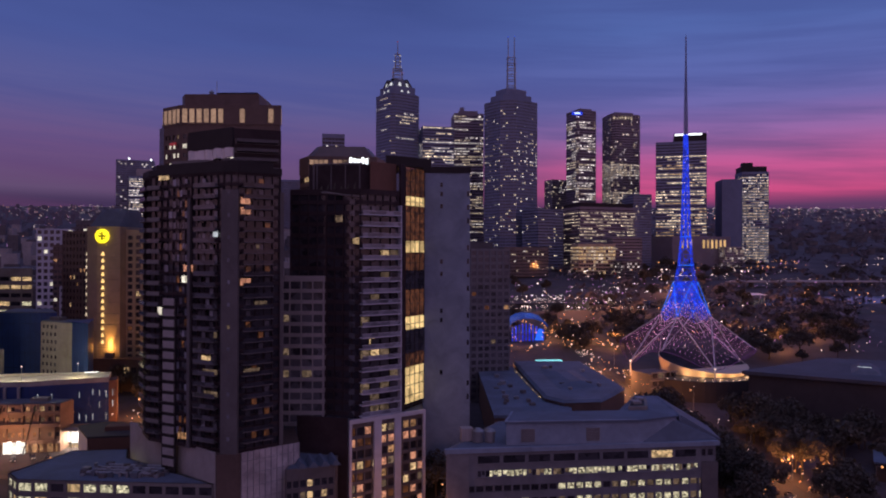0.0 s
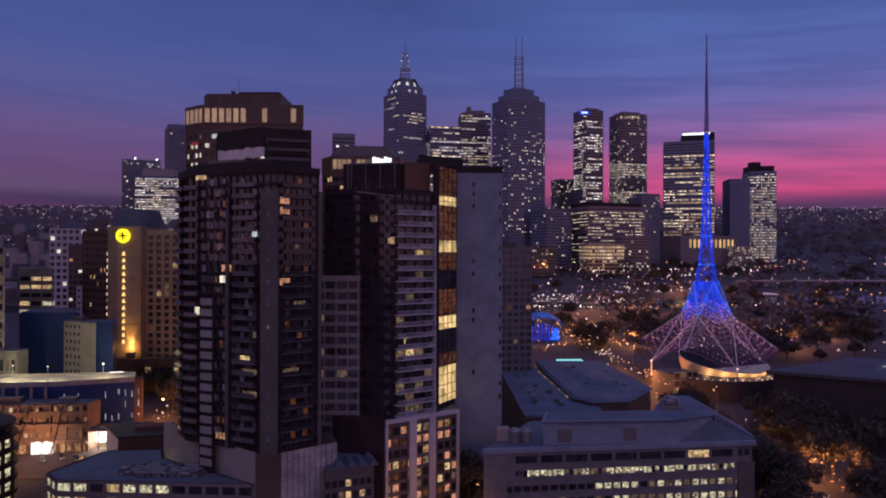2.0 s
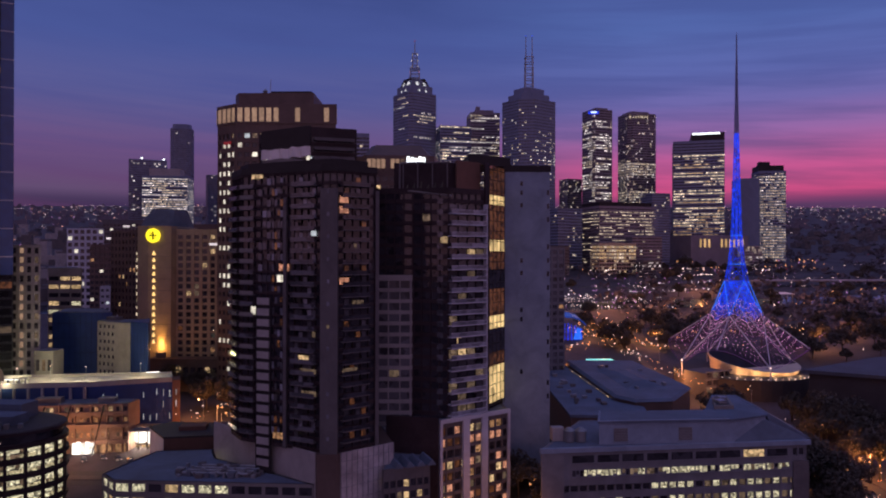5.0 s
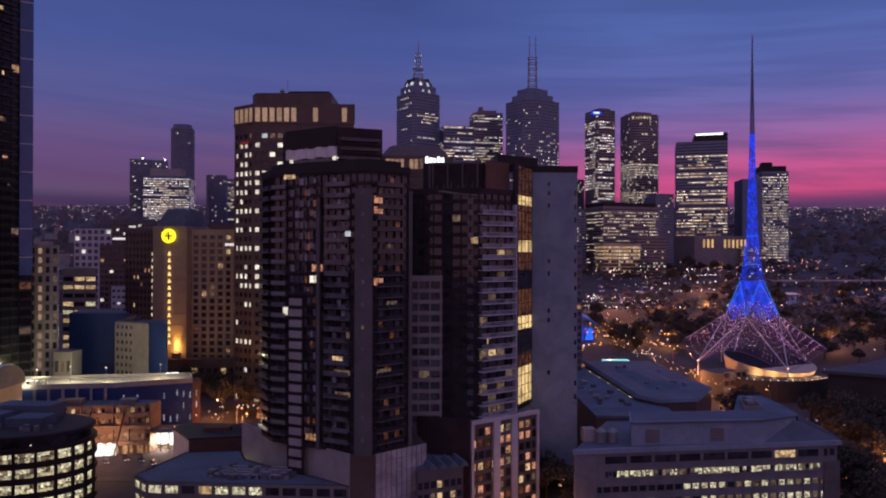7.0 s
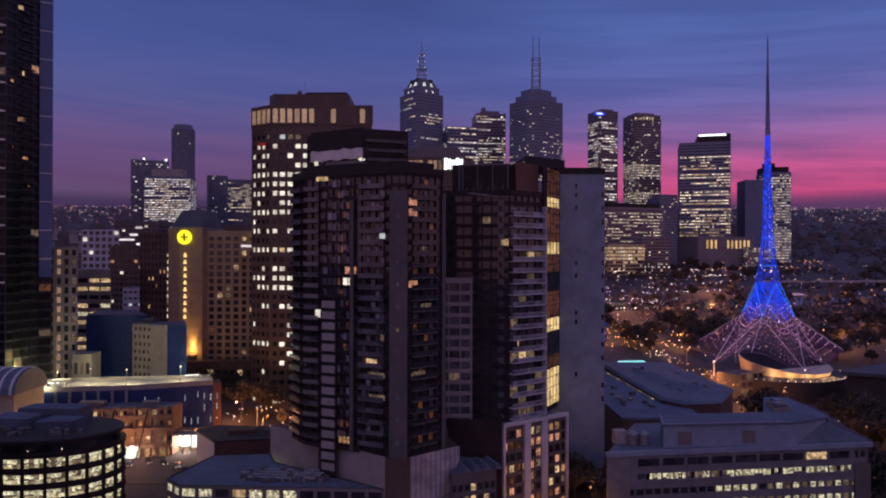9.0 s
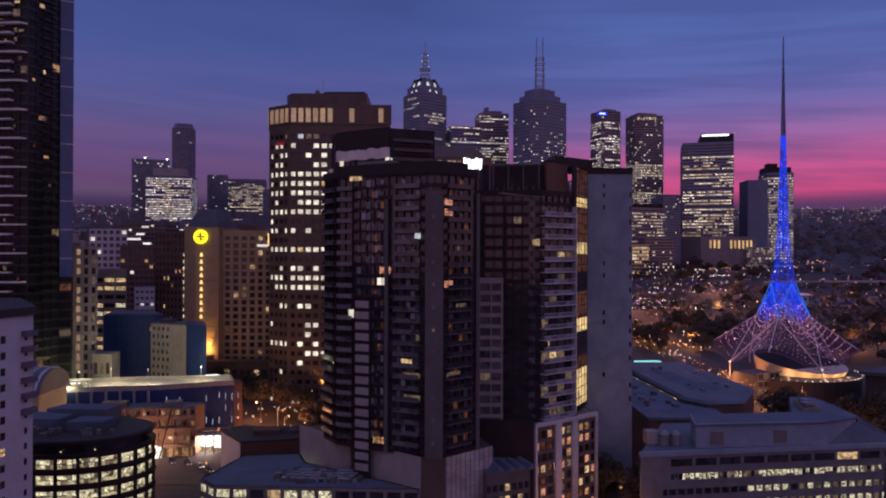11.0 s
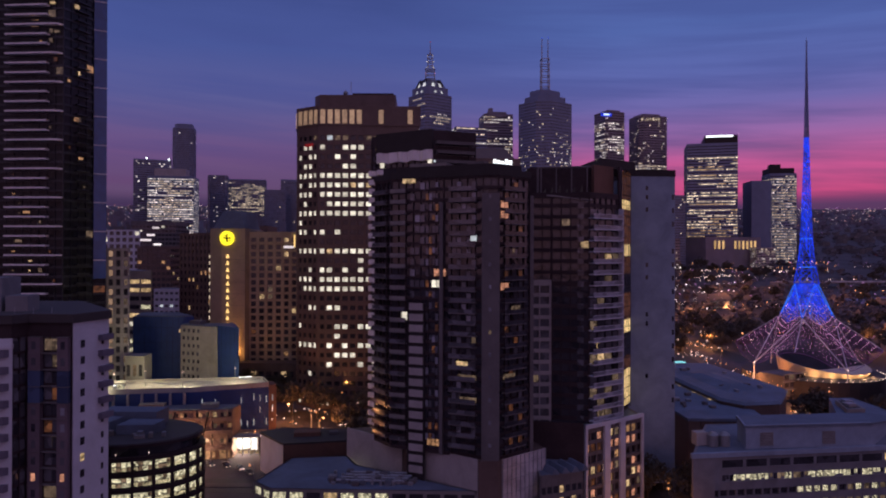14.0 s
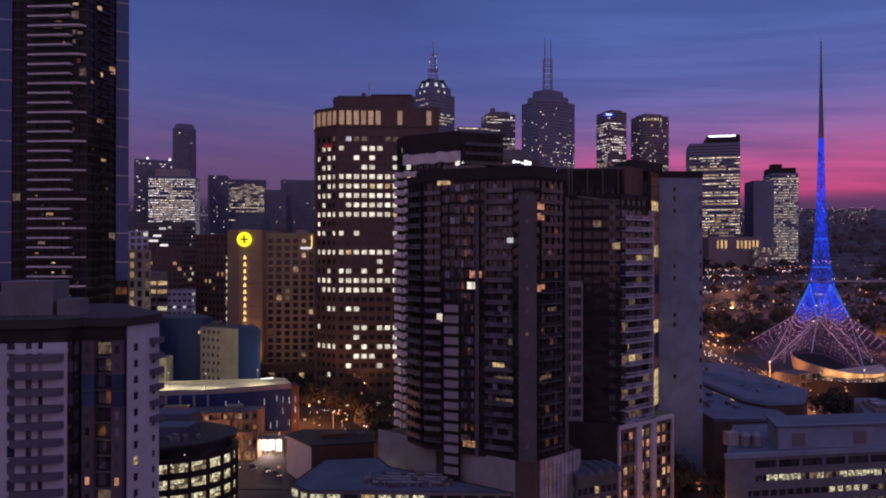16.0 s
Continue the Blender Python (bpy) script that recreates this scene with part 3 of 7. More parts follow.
# stepped octagonal tower with twin masts
c = (92, 950)
p8 = chamfer(rect(c[0], c[1], 68, 62, 37), 15)
t101 = tower("skyscraper", "dark grey octagonal skyscraper with stepped top and twin masts", p8, ground(950), 270, 4.1, 3.4, "tower_grey_haze", "glass_grey",
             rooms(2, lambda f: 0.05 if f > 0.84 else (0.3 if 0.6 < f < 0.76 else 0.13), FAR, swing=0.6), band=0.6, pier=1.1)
block(t101, "setback", inset(p8, 8), 270, 279, "tower_grey_haze")
block(t101, "top_storey", inset(p8, 15), 279, 288, "tower_grey_haze")
masthead(t101, c, 288, 333, 11, 6)
for s in (-4.2, 4.2):
    rail_tube(t101, "antenna", (c[0] + s, c[1], 333), (c[0] + s, c[1], 362), 0.75, "grey_metal", 0.5)
    globes(t101, "beacon", [(c[0] + s, c[1], 362.5)], 1.0, "lit_blue", "blue mast light")
globes(t101, "red_light", [(c[0] - 6, c[1] - 34, 116)], 1.4, "lit_red")


# twin brown towers on the hill
cpa = tower("office_tower", "tall dark brown office tower with blue rooftop sign", chamfer(rect(206, 1045, 34, 34, 20), 3), ground(1045), 279, 3.9, 2.5, "tower_brown_haze", "glass_dark",
            rooms(3, lambda f: 0.05 if f > 0.95 else 0.58, ["lit_far_cool", "lit_far_cool", "lit_far"], rows=True, swing=0.9), band=0.58, pier=0.5, group="twin towers")
block(cpa, "plant_room", rect(208, 1047, 20, 20, 20), 279, 283, "tower_brown_haze")
block(cpa, "roof_sign", rect(196, 1024, 16, 0.8, 8), 271, 276, "lit_blue", "blue and white illuminated sign without lettering")
block(cpa, "roof_sign_bar", rect(196, 1023, 9, 0.6, 8), 272.5, 275, "lit_ice")
cpb = tower("hotel_tower", "tall dark brown hotel tower with lit lower storeys", chamfer(rect(270, 1062, 48, 40, 14), 6), ground(1062), 276, 3.8, 2.5, "tower_brown_haze", "glass_dark",
            rooms(4, lambda f: (0.1 if f > 0.66 else 0.95 if 0.56 < f or 0.36 < f < 0.47 else 0.2), ["lit_far", "lit_far", "lit_far_cool"], swing=0.2), band=0.58, pier=0.6, group="twin towers")
block(cpb, "plant_room", rect(268, 1062, 30, 26, 14), 276, 280, "tower_brown_haze")
for k in range(7):
    block(cpb, "sign_bar", rect(254 + k * 4.2, 1039, 2.4, 0.6, 0), 268.5, 272, "lit_far", "small yellow illuminated sign bar")

tw = tower("skyscraper", "broad dark glass office tower with white lit roofline", rect(334, 985, 66, 60, -17), ground(985), 222, 4.0, 3.0, "tower_grey_haze", "glass_dark",
           rooms(5, lambda f: 0.03 if f > 0.9 else 0.52, ["lit_far", "lit_far", "lit_far_warm"], rows=True, swing=0.8), band=0.62, pier=0.25)
q4 = rect(334, 985, 66, 60, -17)
near, back = Vector(q4[0]).lerp(Vector(q4[1]), 0.36), Vector(q4[3]).lerp(Vector(q4[2]), 0.36)
block(tw, "plant_storey", [tuple(near), q4[1], q4[2], tuple(back)], 222, 232.5, "black_metal", "dark plant storeys")
face_box(tw, "roof_light_strip", q4[0], q4[1], 25, 60, 0.05, 0.5, 230, 232.4, "lit_sign", "white roofline light strip")
globes(tw, "beacon", [(q4[1][0] + 1, q4[1][1], 233.4)], 1.0, "lit_pink")
block(tw, "podium", rect(338, 968, 96, 60, 20), ground(950), 92, "tower_brown_haze", "brown stone podium with columns")
for k in range(11):
    if k in (3, 4):
        continue
    pq = rect(338, 968, 96, 60, 20)
    face_box(tw, "podium_window", pq[0], pq[1], 14 + k * 7.0, 17.0 + k * 7.0, 0.05, 0.6, 76, 87, "lit_amber_far", "tall amber-lit window")

rt = tower("office_tower", "slim office tower with bright storeys", rect(441, 1000, 36, 36, -8), ground(1000), 184, 3.9, 3.0, "tower_grey_haze", "glass_dark",
           rooms(6, lambda f: 0.85 if f < 0.97 else 0.3, ["lit_far", "lit_far", "lit_far_cool"], swing=0.2), band=0.64, pier=0.5, most=260)
block(rt, "plant_room", rect(441, 1002, 34, 30, -8), 184, 192, "black_metal")
block(rt, "lift_overrun", rect(434, 1000, 14, 12, -8), 192, 198, "black_metal")
block(rt, "service_core", rect(404, 990, 27, 40, -8), ground(980), 172, "tower_grey_haze", "blank brown-grey concrete side wing")
tower("apartment_building", "narrow dim apartment block between towers", rect(368, 1060, 30, 28, 20), ground(1060), 163, 3.3, 3.0, "tower_brown_haze", "glass_dark", rooms(7, 0.1, FAR), pier=0.6, band=0.55)
tower("apartment_building", "small pale block at the foot of the tower", rect(388, 940, 26, 20, 0), ground(940), 78, 3.2, 3.0, "concrete", "glass_grey", rooms(8, 0.4, FAR), pier=0.5, band=0.55)

m1 = tower("office_tower", "dark flat-topped office tower with lit bands", rect(-11, 985, 44, 40, 12), ground(985), 243, 4.0, 3.2, "tower_grey_haze", "glass_dark", rooms(9, lambda f: 0.15 if f > 0.9 else 0.3, ["lit_far_cool", "lit_far"], rows=True, swing=1.0), band=0.62, pier=0.2)
m2 = tower("office_tower", "grey office tower with lit corner storeys", rect(36, 1058, 44, 40, 6), ground(1058), 276, 4.0, 3.0, "tower_brown_haze", "glass_dark", rooms(10, lambda f: 0.45, FAR, rows=True, swing=0.9), band=0.6, pier=0.6)
block(m2, "plant_room", rect(36, 1058, 28, 24, 6), 276, 281, "tower_brown_haze")
block(m2, "lift_overrun", rect(28, 1058, 6, 8, 6), 281, 288, "tower_brown_haze")
globes(m2, "corner_light", [(17, 1036, 271), (54, 1040, 271)], 2.0, "lit_far_cool")

low = tower("office_building", "wide office block with bright even storeys", rect(206, 920, 86, 50, 18), ground(920), 128, 4.0, 3.0, "tower_brown_haze", "glass_dark", rooms(11, 0.5, ["lit_far"], rows=True, swing=0.6), band=0.68, pier=0.3)
block(low, "plant_storey", inset(rect(206, 920, 86, 50, 18), 2), 128, 133, "black_metal")
tower("office_building", "low civic building with warm lit top storey", rect(182, 850, 46, 30, 8), ground(850), 80, 4.2, 3.0, "beige_stone", "glass_dark", rooms(12, lambda f: 0.95 if f > 0.55 else 0.3, ["lit_far", "lit_warm"], swing=0.1), band=0.4, pier=0.4)
tower("apartment_building", "dim apartment tower in hazy blue-grey", rect(256, 925, 26, 30, 14), ground(925), 146, 3.4, 3.0, "tower_grey_haze", "glass_grey", rooms(13, 0.06, FAR), pier=0.4, band=0.55)
tower("apartment_building", "short dark tower beside the twin towers", rect(180, 1120, 26, 26, 20), ground(1120), 185, 3.6, 3.0, "tower_brown_haze", "glass_dark", rooms(14, 0.15, FAR), pier=0.5, band=0.55)
tower("office_building", "mid-rise dark office block", rect(226, 872, 36, 30, 0), ground(872), 88, 3.8, 3.0, "tower_brown_haze", "glass_dark", rooms(15, 0.14, FAR), pier=0.5, band=0.6)
tower("apartment_building", "mid-rise grey block with lit stair windows", rect(216, 820, 22, 20, 10), ground(820), 60, 3.4, 3.0, "concrete_dark", "glass_dark", rooms(16, 0.25, ["lit_far_cool"]), pier=0.7, band=0.55)
tower("office_building", "stepped grey block at the foot of the skyscraper", rect(128, 900, 40, 34, 30), ground(900), 124, 3.8, 3.0, "tower_grey_haze", "glass_dark", rooms(17, 0.05, FAR), pier=0.4, band=0.6)
tower("office_building", "squat dark block with few lit windows", rect(92, 830, 56, 34, 18), ground(830), 76, 3.8, 3.0, "concrete_dark", "glass_dark", rooms(18, 0.08, FAR), pier=0.5, band=0.6)
tower("office_building", "long low block beside the river", rect(30, 760, 70, 30, 18), ground(760), 62, 3.8, 3.0, "concrete_dark", "glass_dark", rooms(19, 0.05, FAR), pier=0.5, band=0.6)

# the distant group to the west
w1 = tower("apartment_tower", "tower in hazy blue-grey with two white roof lights", rect(-556, 1265, 62, 44, 20), ground(1265), 232, 3.9, 3.4, "tower_grey_haze", "glass_grey", rooms(20, lambda f: 0.06, ["lit_far_cool"]), pier=0.5)
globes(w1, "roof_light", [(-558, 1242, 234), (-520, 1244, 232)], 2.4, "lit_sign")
w2 = tower("office_tower", "bright office tower with nearly every storey lit", rect(-510, 1240, 76, 50, 8), ground(1240), 200, 4.0, 3.3, "tower_grey_haze", "glass_dark", rooms(21, 0.86, ["lit_far_cool", "lit_far_cool", "lit_far"], rows=True, swing=0.35), band=0.6, pier=0.25)
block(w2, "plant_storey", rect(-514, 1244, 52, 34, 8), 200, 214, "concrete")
w3 = tower("apartment_tower", "slim dark round-topped tower against the dusk", chamfer(rect(-556, 1430, 42, 40, 10), 9), ground(1430), 318, 3.8, 3.4, "tower_grey_haze", "glass_grey", rooms(22, 0.012, ["lit_far_cool"]), pier=0.5)
block(w3, "roof_cap", inset(chamfer(rect(-556, 1430, 42, 40, 10), 9), 4), 318, 326, "tower_grey_haze")
tower("apartment_tower", "narrow dark tower on the skyline", chamfer(rect(-508, 1500, 40, 34, 8), 5), ground(1500), 231, 3.8, 3.4, "tower_grey_haze", "glass_grey", rooms(23, 0.03, ["lit_far_cool"]), pier=0.5)
tower("office_tower", "grey tower with a block of lit windows", rect(-481, 1620, 92, 50, 10), ground(1620), 234, 4.0, 3.4, "tower_grey_haze", "glass_grey", rooms(24, lambda f: 0.4 if 0.4 < f < 0.93 else 0.03, ["lit_far"], rows=True), pier=0.5)
tower("apartment_tower", "dim blocky tower on the skyline", rect(-384, 1480, 44, 40, 10), ground(1480), 199, 3.8, 3.4, "tower_grey_haze", "glass_grey", rooms(25, 0.01, FAR), pier=0.5)
tower("apartment_tower", "broad unlit tower on the skyline", rect(-350, 1560, 72, 44, 6), ground(1560), 228, 3.8, 3.4, "tower_grey_haze", "glass_grey", rooms(26, 0.01, FAR), pier=0.5)
tower("apartment_tower", "dark tower stub with a rooftop mast", rect(-111, 705, 22, 20, 10), ground(705), 187, 3.8, 3.2, "tower_grey_haze", "glass_dark", rooms(27, 0.05, FAR), pier=0.4)


# ---- the arts centre spire ----
def spire():
    sx, sy = 123.5, 356.0
    root = thing("arts_spire", "tall blue-lit lattice spire with flaring webbed skirt", "spire", (sx, sy, 8.0))
    prof = [(180, 0.16), (165, 0.4), (150, 0.75), (130, 1.2), (112, 1.7), (95, 2.3), (80, 2.9), (72, 3.5), (63, 4.7), (55, 6.6), (47, 9.8), (40, 13.6), (33, 19.0), (27, 26.5), (22, 34)]

    def rad(z):
        for (za, ra), (zb, rb) in zip(prof, prof[1:]):
            if za >= z >= zb:
                return ra + (rb - ra) * (za - z) / (za - zb)
        return prof[-1][1]

    def at(z, a, r=None):
        r = rad(z) if r is None else r
        return Vector((r * math.cos(a), r * math.sin(a), z - 8.0))

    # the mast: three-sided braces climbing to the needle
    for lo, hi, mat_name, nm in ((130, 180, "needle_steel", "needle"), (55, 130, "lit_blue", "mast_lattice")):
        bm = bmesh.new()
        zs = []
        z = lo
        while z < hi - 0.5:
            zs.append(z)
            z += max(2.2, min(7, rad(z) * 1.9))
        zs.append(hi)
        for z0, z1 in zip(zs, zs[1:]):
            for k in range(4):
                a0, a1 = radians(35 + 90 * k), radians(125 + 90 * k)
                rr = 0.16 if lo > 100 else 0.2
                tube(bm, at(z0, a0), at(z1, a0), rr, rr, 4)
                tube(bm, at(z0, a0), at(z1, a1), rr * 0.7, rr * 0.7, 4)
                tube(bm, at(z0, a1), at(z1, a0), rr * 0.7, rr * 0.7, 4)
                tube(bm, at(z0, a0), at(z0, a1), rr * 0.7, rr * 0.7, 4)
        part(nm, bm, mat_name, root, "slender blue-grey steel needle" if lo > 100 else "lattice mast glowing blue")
    bm = bmesh.new()
    tube(bm, at(130, 0, 0.0), at(181.5, 0, 0.0), 0.25, 0.08, 6)
    part("needle_core", bm, "needle_steel", root)
    bm = bmesh.new()
    tube(bm, at(72, 0, 0.0), at(130, 0, 0.0), 0.6, 0.35, 6)
    part("neon_core", bm, "lit_blue", root, "blue neon core of the mast")
    for z in (63.5, 78):
        bm = bmesh.new()
        for k in range(4):
            tube(bm, at(z, radians(35 + 90 * k)), at(z, radians(125 + 90 * k)), 0.2, 0.2, 5)
        part("ring", bm, "lit_azure", root, "pale blue lit ring")

    # the skirt: a diamond web from the ring down to a wavy hem, low at its four feet
    n, rings = 84, 18
    foot = -1.44
    flare = [(0.0, 5.2), (0.2, 6.6), (0.4, 9.4), (0.55, 12.8), (0.7, 17.4), (0.85, 23.8), (1.0, 31.4)]

    def web(i, j):
        a = 2 * math.pi * i / n
        swing = math.cos(4 * (a - foot))
        hem = 19.2 - 4.2 * swing
        f = min(1.0, j / rings)
        z = 55 + (hem - 55) * f
        r = 31.4
        for (fa, ra), (fb, rb) in zip(flare, flare[1:]):
            if fa <= f <= fb:
                r = ra + (rb - ra) * (f - fa) / (fb - fa)
        r *= 1 - 0.07 * f * swing
        return Vector((r * math.cos(a), r * math.sin(a), z - 8.0))

    upper, lower = bmesh.new(), bmesh.new()
    beads = bmesh.new(), bmesh.new()
    for j in range(rings):
        for i in range(n):
            bm = upper if j < 7 or (j < 9 and (i * 7 + j * 3) % 5 < 3) else lower
            s = 0.5 * (j % 2)
            p = web(i + s, j)
            for q in (web(i + s + 0.5, j + 1), web(i + s - 0.5, j + 1)):
                tube(bm, p, q, 0.062 if j < 9 else 0.052, None, 3)
            if j >= 9 or (j >= 6 and i % 2 == 0):
                bead(beads[1 if j % 5 == 3 and i % 6 == 0 else 0], p, 0.19)
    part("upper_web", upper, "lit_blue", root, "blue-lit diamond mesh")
    # mesh tubes are no lamps: they emit the violet that falls on them
    part("lower_web", lower, "violet_glow", root, "diamond mesh with violet light put in as its own glow")
    part("web_light", beads[0], "lit_net", root, "small violet lamps on the mesh joints", "stuff")
    part("web_light", beads[1], "lit_far", root, "small warm lamps on the mesh joints", "stuff")
    # the hem cable, its violet light put in as emission
    bm = bmesh.new()
    for i in range(2 * n):
        tube(bm, web(i / 2, rings), web((i + 1) / 2, rings), 0.14, None, 4)
    part("hem_cable", bm, "violet_glow", root, "hem cable given a violet glow as if lit")
    for k in range(4):
        a = foot + math.pi / 2 * k
        ftz = web(n * (a / (2 * math.pi)), rings)
        for s in (-0.5, 0.5):
            bm = bmesh.new()
            apex = at(38, a + s * math.pi / 2, 12.6)
            tube(bm, apex, ftz, 0.26, 0.3, 6)
            part("strut", bm, "strut_steel", root, "long white steel strut")
        bm = bmesh.new()
        tube(bm, at(38, a + math.pi / 4, 12.6), web(n * (a + math.pi / 4) / (2 * math.pi), rings), 0.24, 0.26, 6)
        part("strut", bm, "strut_steel", root, "long white steel strut")
        bm = bmesh.new()
        bead(bm, ftz + Vector((0, 0, 0.3)), 0.6)
        part("foot_lamp", bm, "lit_street", root)
        bm = bmesh.new()
        tube(bm, ftz, ftz - Vector((0, 0, 7.0)), 0.3, 0.4, 6)
        part("foot", bm, "strut_steel", root, "grey steel foot")
        bm = bmesh.new()
        tube(bm, at(55, a), at(38, a + math.pi / 4, 12.6), 0.2, 0.2, 5)
        tube(bm, at(55, a), at(38, a - math.pi / 4, 12.6), 0.2, 0.2, 5)
        part("brace", bm, "lit_azure", root, "bright blue brace")

    theatre = thing("theatre_building", "low round theatre with cream curved wall under the spire", "theatre", (sx, sy, ground(sy)))
    block(theatre, "podium", circle(sx + 4, sy + 3, 33, 40), ground(sy) - 4, 9.6, "bluestone", "dark terrace podium")
    # the drum: a cream wall whose top dips towards the street, round a sunken dark roof
    cx, cy = sx + 9.5, sy + 2
    bm, disc = bmesh.new(), bmesh.new()
    o = theatre.location
    low_ring, high_ring, roof_ring = [], [], []
    for k in range(48):
        a = 2 * math.pi * k / 48
        ca, sa = math.cos(a), math.sin(a)
        z = 15.0 - 3.6 * (0.42 * ca - 0.9 * sa)
        low_ring.append(bm.verts.new((cx + 20.5 * ca - o.x, cy + 20.5 * sa - o.y, 9.4 - o.z)))
        high_ring.append(bm.verts.new((cx + 21.8 * ca - o.x, cy + 21.8 * sa - o.y, z - o.z)))
        roof_ring.append(disc.verts.new((cx + 21.2 * ca - o.x, cy + 21.2 * sa - o.y, z + 0.05 - o.z)))
    for k in range(48):
        bm.faces.new((low_ring[k], low_ring[(k + 1) % 48], high_ring[(k + 1) % 48], high_ring[k]))
    bm.faces.new(low_ring[::-1])
    bm.faces.new(high_ring)
    part("drum", bm, "cream_wall", theatre, "cream curved wall lit from below")
    disc.faces.new(roof_ring)
    bmesh.ops.solidify(disc, geom=disc.faces[:], thickness=0.3)
    part("drum_roof", disc, "bluestone", theatre, "dark round roof")
    for k in range(30):
        a = radians(185 + 170 * k / 29)
        q = (sx + 4 + 33.2 * math.cos(a), sy + 3 + 33.2 * math.sin(a))
        globes(theatre, "terrace_lamp", [(q[0], q[1], 10.1)], 0.27, "lit_street")
    # colonnaded foyer on the street side
    fo = rect(sx - 21, sy - 15, 15, 14, 25)
    block(theatre, "foyer", fo, ground(sy) - 3, 12.0, "concrete_dark", "grey stone foyer")
    for fl in range(3):
        z = ground(sy) + 0.6 + fl * 3.7
        for k in range(4):
            face_box(theatre, "foyer_window", fo[0], fo[1], 1.0 + k * 3.8, 3.8 + k * 3.8, 0.02, 0.12, z, z + 2.2, "glass_dark" if (k + fl) % 3 else "lit_dim", "deep-set foyer window")
        face_box(theatre, "foyer_ledge", fo[0], fo[1], -0.3, 16.3, 0.0, 0.7, z + 2.4, z + 2.9, "concrete_grey")
    for k in range(9):
        a = radians(230 + 80 * k / 8)
        lamp("wall_washer", (cx + 23.5 * math.cos(a), cy + 23.5 * math.sin(a), 10.3), (1.0, 0.55, 0.25), 800, 0.4) if k % 2 == 0 else None


spire()


# ---- apartment tower A: dark glass, pale panel stack, grey pier ----
def dark_apartments():
    poly = [(-87, 203), (-82, 195.3), (-57.6, 183.4), (-53.6, 182.8), (-44.2, 190.6), (-50, 212), (-78, 216)]
    r = tower("apartment_tower", "dark glass apartment tower with pale panel stack and grey pier", poly, 17, 92, 2.92, 2.3, "dark_cladding", "glass_dark",
              rooms(41, lambda f: 0.005, ["lit_dim", "lit_ember", "lit_amber"], swing=0.5), band=0.3, pier=0.14, deep=0.35, most=300, split=True)
    f0, f1 = poly[1], poly[2]
    length = (Vector(f1) - Vector(f0)).length
    # balcony slabs with glass balustrades, storey by storey
    for k in range(24):
        z = 19.5 + k * 2.92
        face_box(r, "balcony", f0, f1, length - 9.2, length - 1.6, 0.0, 1.5, z, z + 0.28, "concrete_dark", "dark balcony slab")
        face_box(r, "balustrade", f0, f1, length - 9.2, length - 1.6, 1.35, 1.45, z + 0.25, z + 1.25, "glass_grey", "grey glass balustrade")
        face_box(r, "balcony", poly[3], poly[4], 1.0, 9.5, 0.0, 1.3, z, z + 0.25, "concrete_dark")
        face_box(r, "balustrade", poly[3], poly[4], 1.0, 9.5, 1.18, 1.28, z + 0.25, z + 1.2, "glass_dark")
        face_box(r, "balcony", poly[0], poly[1], 0.6, 8.2, 0.0, 1.2, z, z + 0.25, "concrete_dark")
        face_box(r, "balustrade", poly[0], poly[1], 0.6, 8.2, 1.05, 1.15, z + 0.25, z + 1.2, "glass_grey")
    # stack of pale panels
    for k in range(16):
        z = 11.2 + k * 2.92
        if z > 55:
            break
        face_box(r, "panel", f0, f1, 5.9, 10.0, 0.25, 0.55, z, z + 1.9, "concrete", "pale square facade panel")
    face_box(r, "panel_backing", f0, f1, 5.3, 10.5, 0.0, 0.25, 6, 57, "black_metal")
    # grey reflecting window bays and pale balcony fronts on the left
    rnd = random.Random(17)
    for k in range(24):
        z = 19.5 + k * 2.92
        for u in (10.7, 11.65, 12.6, 13.55):
            if rnd.random() < 0.72:
                face_box(r, "bay_window", f0, f1, u, u + 0.82, 0.02, 0.12, z + 0.9 + rnd.choice([0, 0, 0.5]), z + 2.7, rnd.choice(["glass_grey", "glass_grey", "glass_pale", "glass_dark", "glass_grey", "lit_ember"]), "grey reflecting bay window")
        for u in (length - 8.8, length - 7.4, length - 6.0, length - 4.6, length - 3.2):
            if rnd.random() < 0.5:
                face_box(r, "balcony_door", f0, f1, u, u + 1.2, 0.02, 0.1, z + 0.3, z + 2.5, rnd.choice(["glass_grey", "glass_pale", "glass_grey", "glass_pale", "glass_dark", "glass_grey"]), "sliding balcony door")
        for u in (2.2, 4.0, 5.8, 7.6):
            if rnd.random() < 0.5:
                face_box(r, "balcony_door", poly[3], poly[4], u, u + 1.3, 0.02, 0.1, z + 0.3, z + 2.5, rnd.choice(["glass_grey", "glass_dark", "glass_grey", "glass_dark", "lit_ember"]), "sliding balcony door")
        if z > 57:
            for j in range(3):
                if rnd.random() < 0.6:
                    face_box(r, "bay_window", f0, f1, 6.0 + j * 1.5, 7.3 + j * 1.5, 0.02, 0.12, z + 0.9, z + 2.7, rnd.choice(["glass_grey", "glass_pale", "glass_grey"]), "grey reflecting bay window")
        face_box(r, "balcony", f0, f1, 0.2, 5.0, 0.0, 1.2, z, z + 0.25, "concrete_dark", "dark balcony slab")
        face_box(r, "balustrade", f0, f1, 0.2, 5.0, 1.05, 1.15, z + 0.25, z + 1.2, "concrete_grey" if k % 3 else "glass_grey", "grey balcony front")
        if k % 2 == 0:
            face_box(r, "pier_light", poly[2], poly[3], 1.5, 2.2, 0.8, 0.86, z + 0.9, z + 1.9, "lit_dim" if k == 10 else "glass_pale", "small window in the pier")
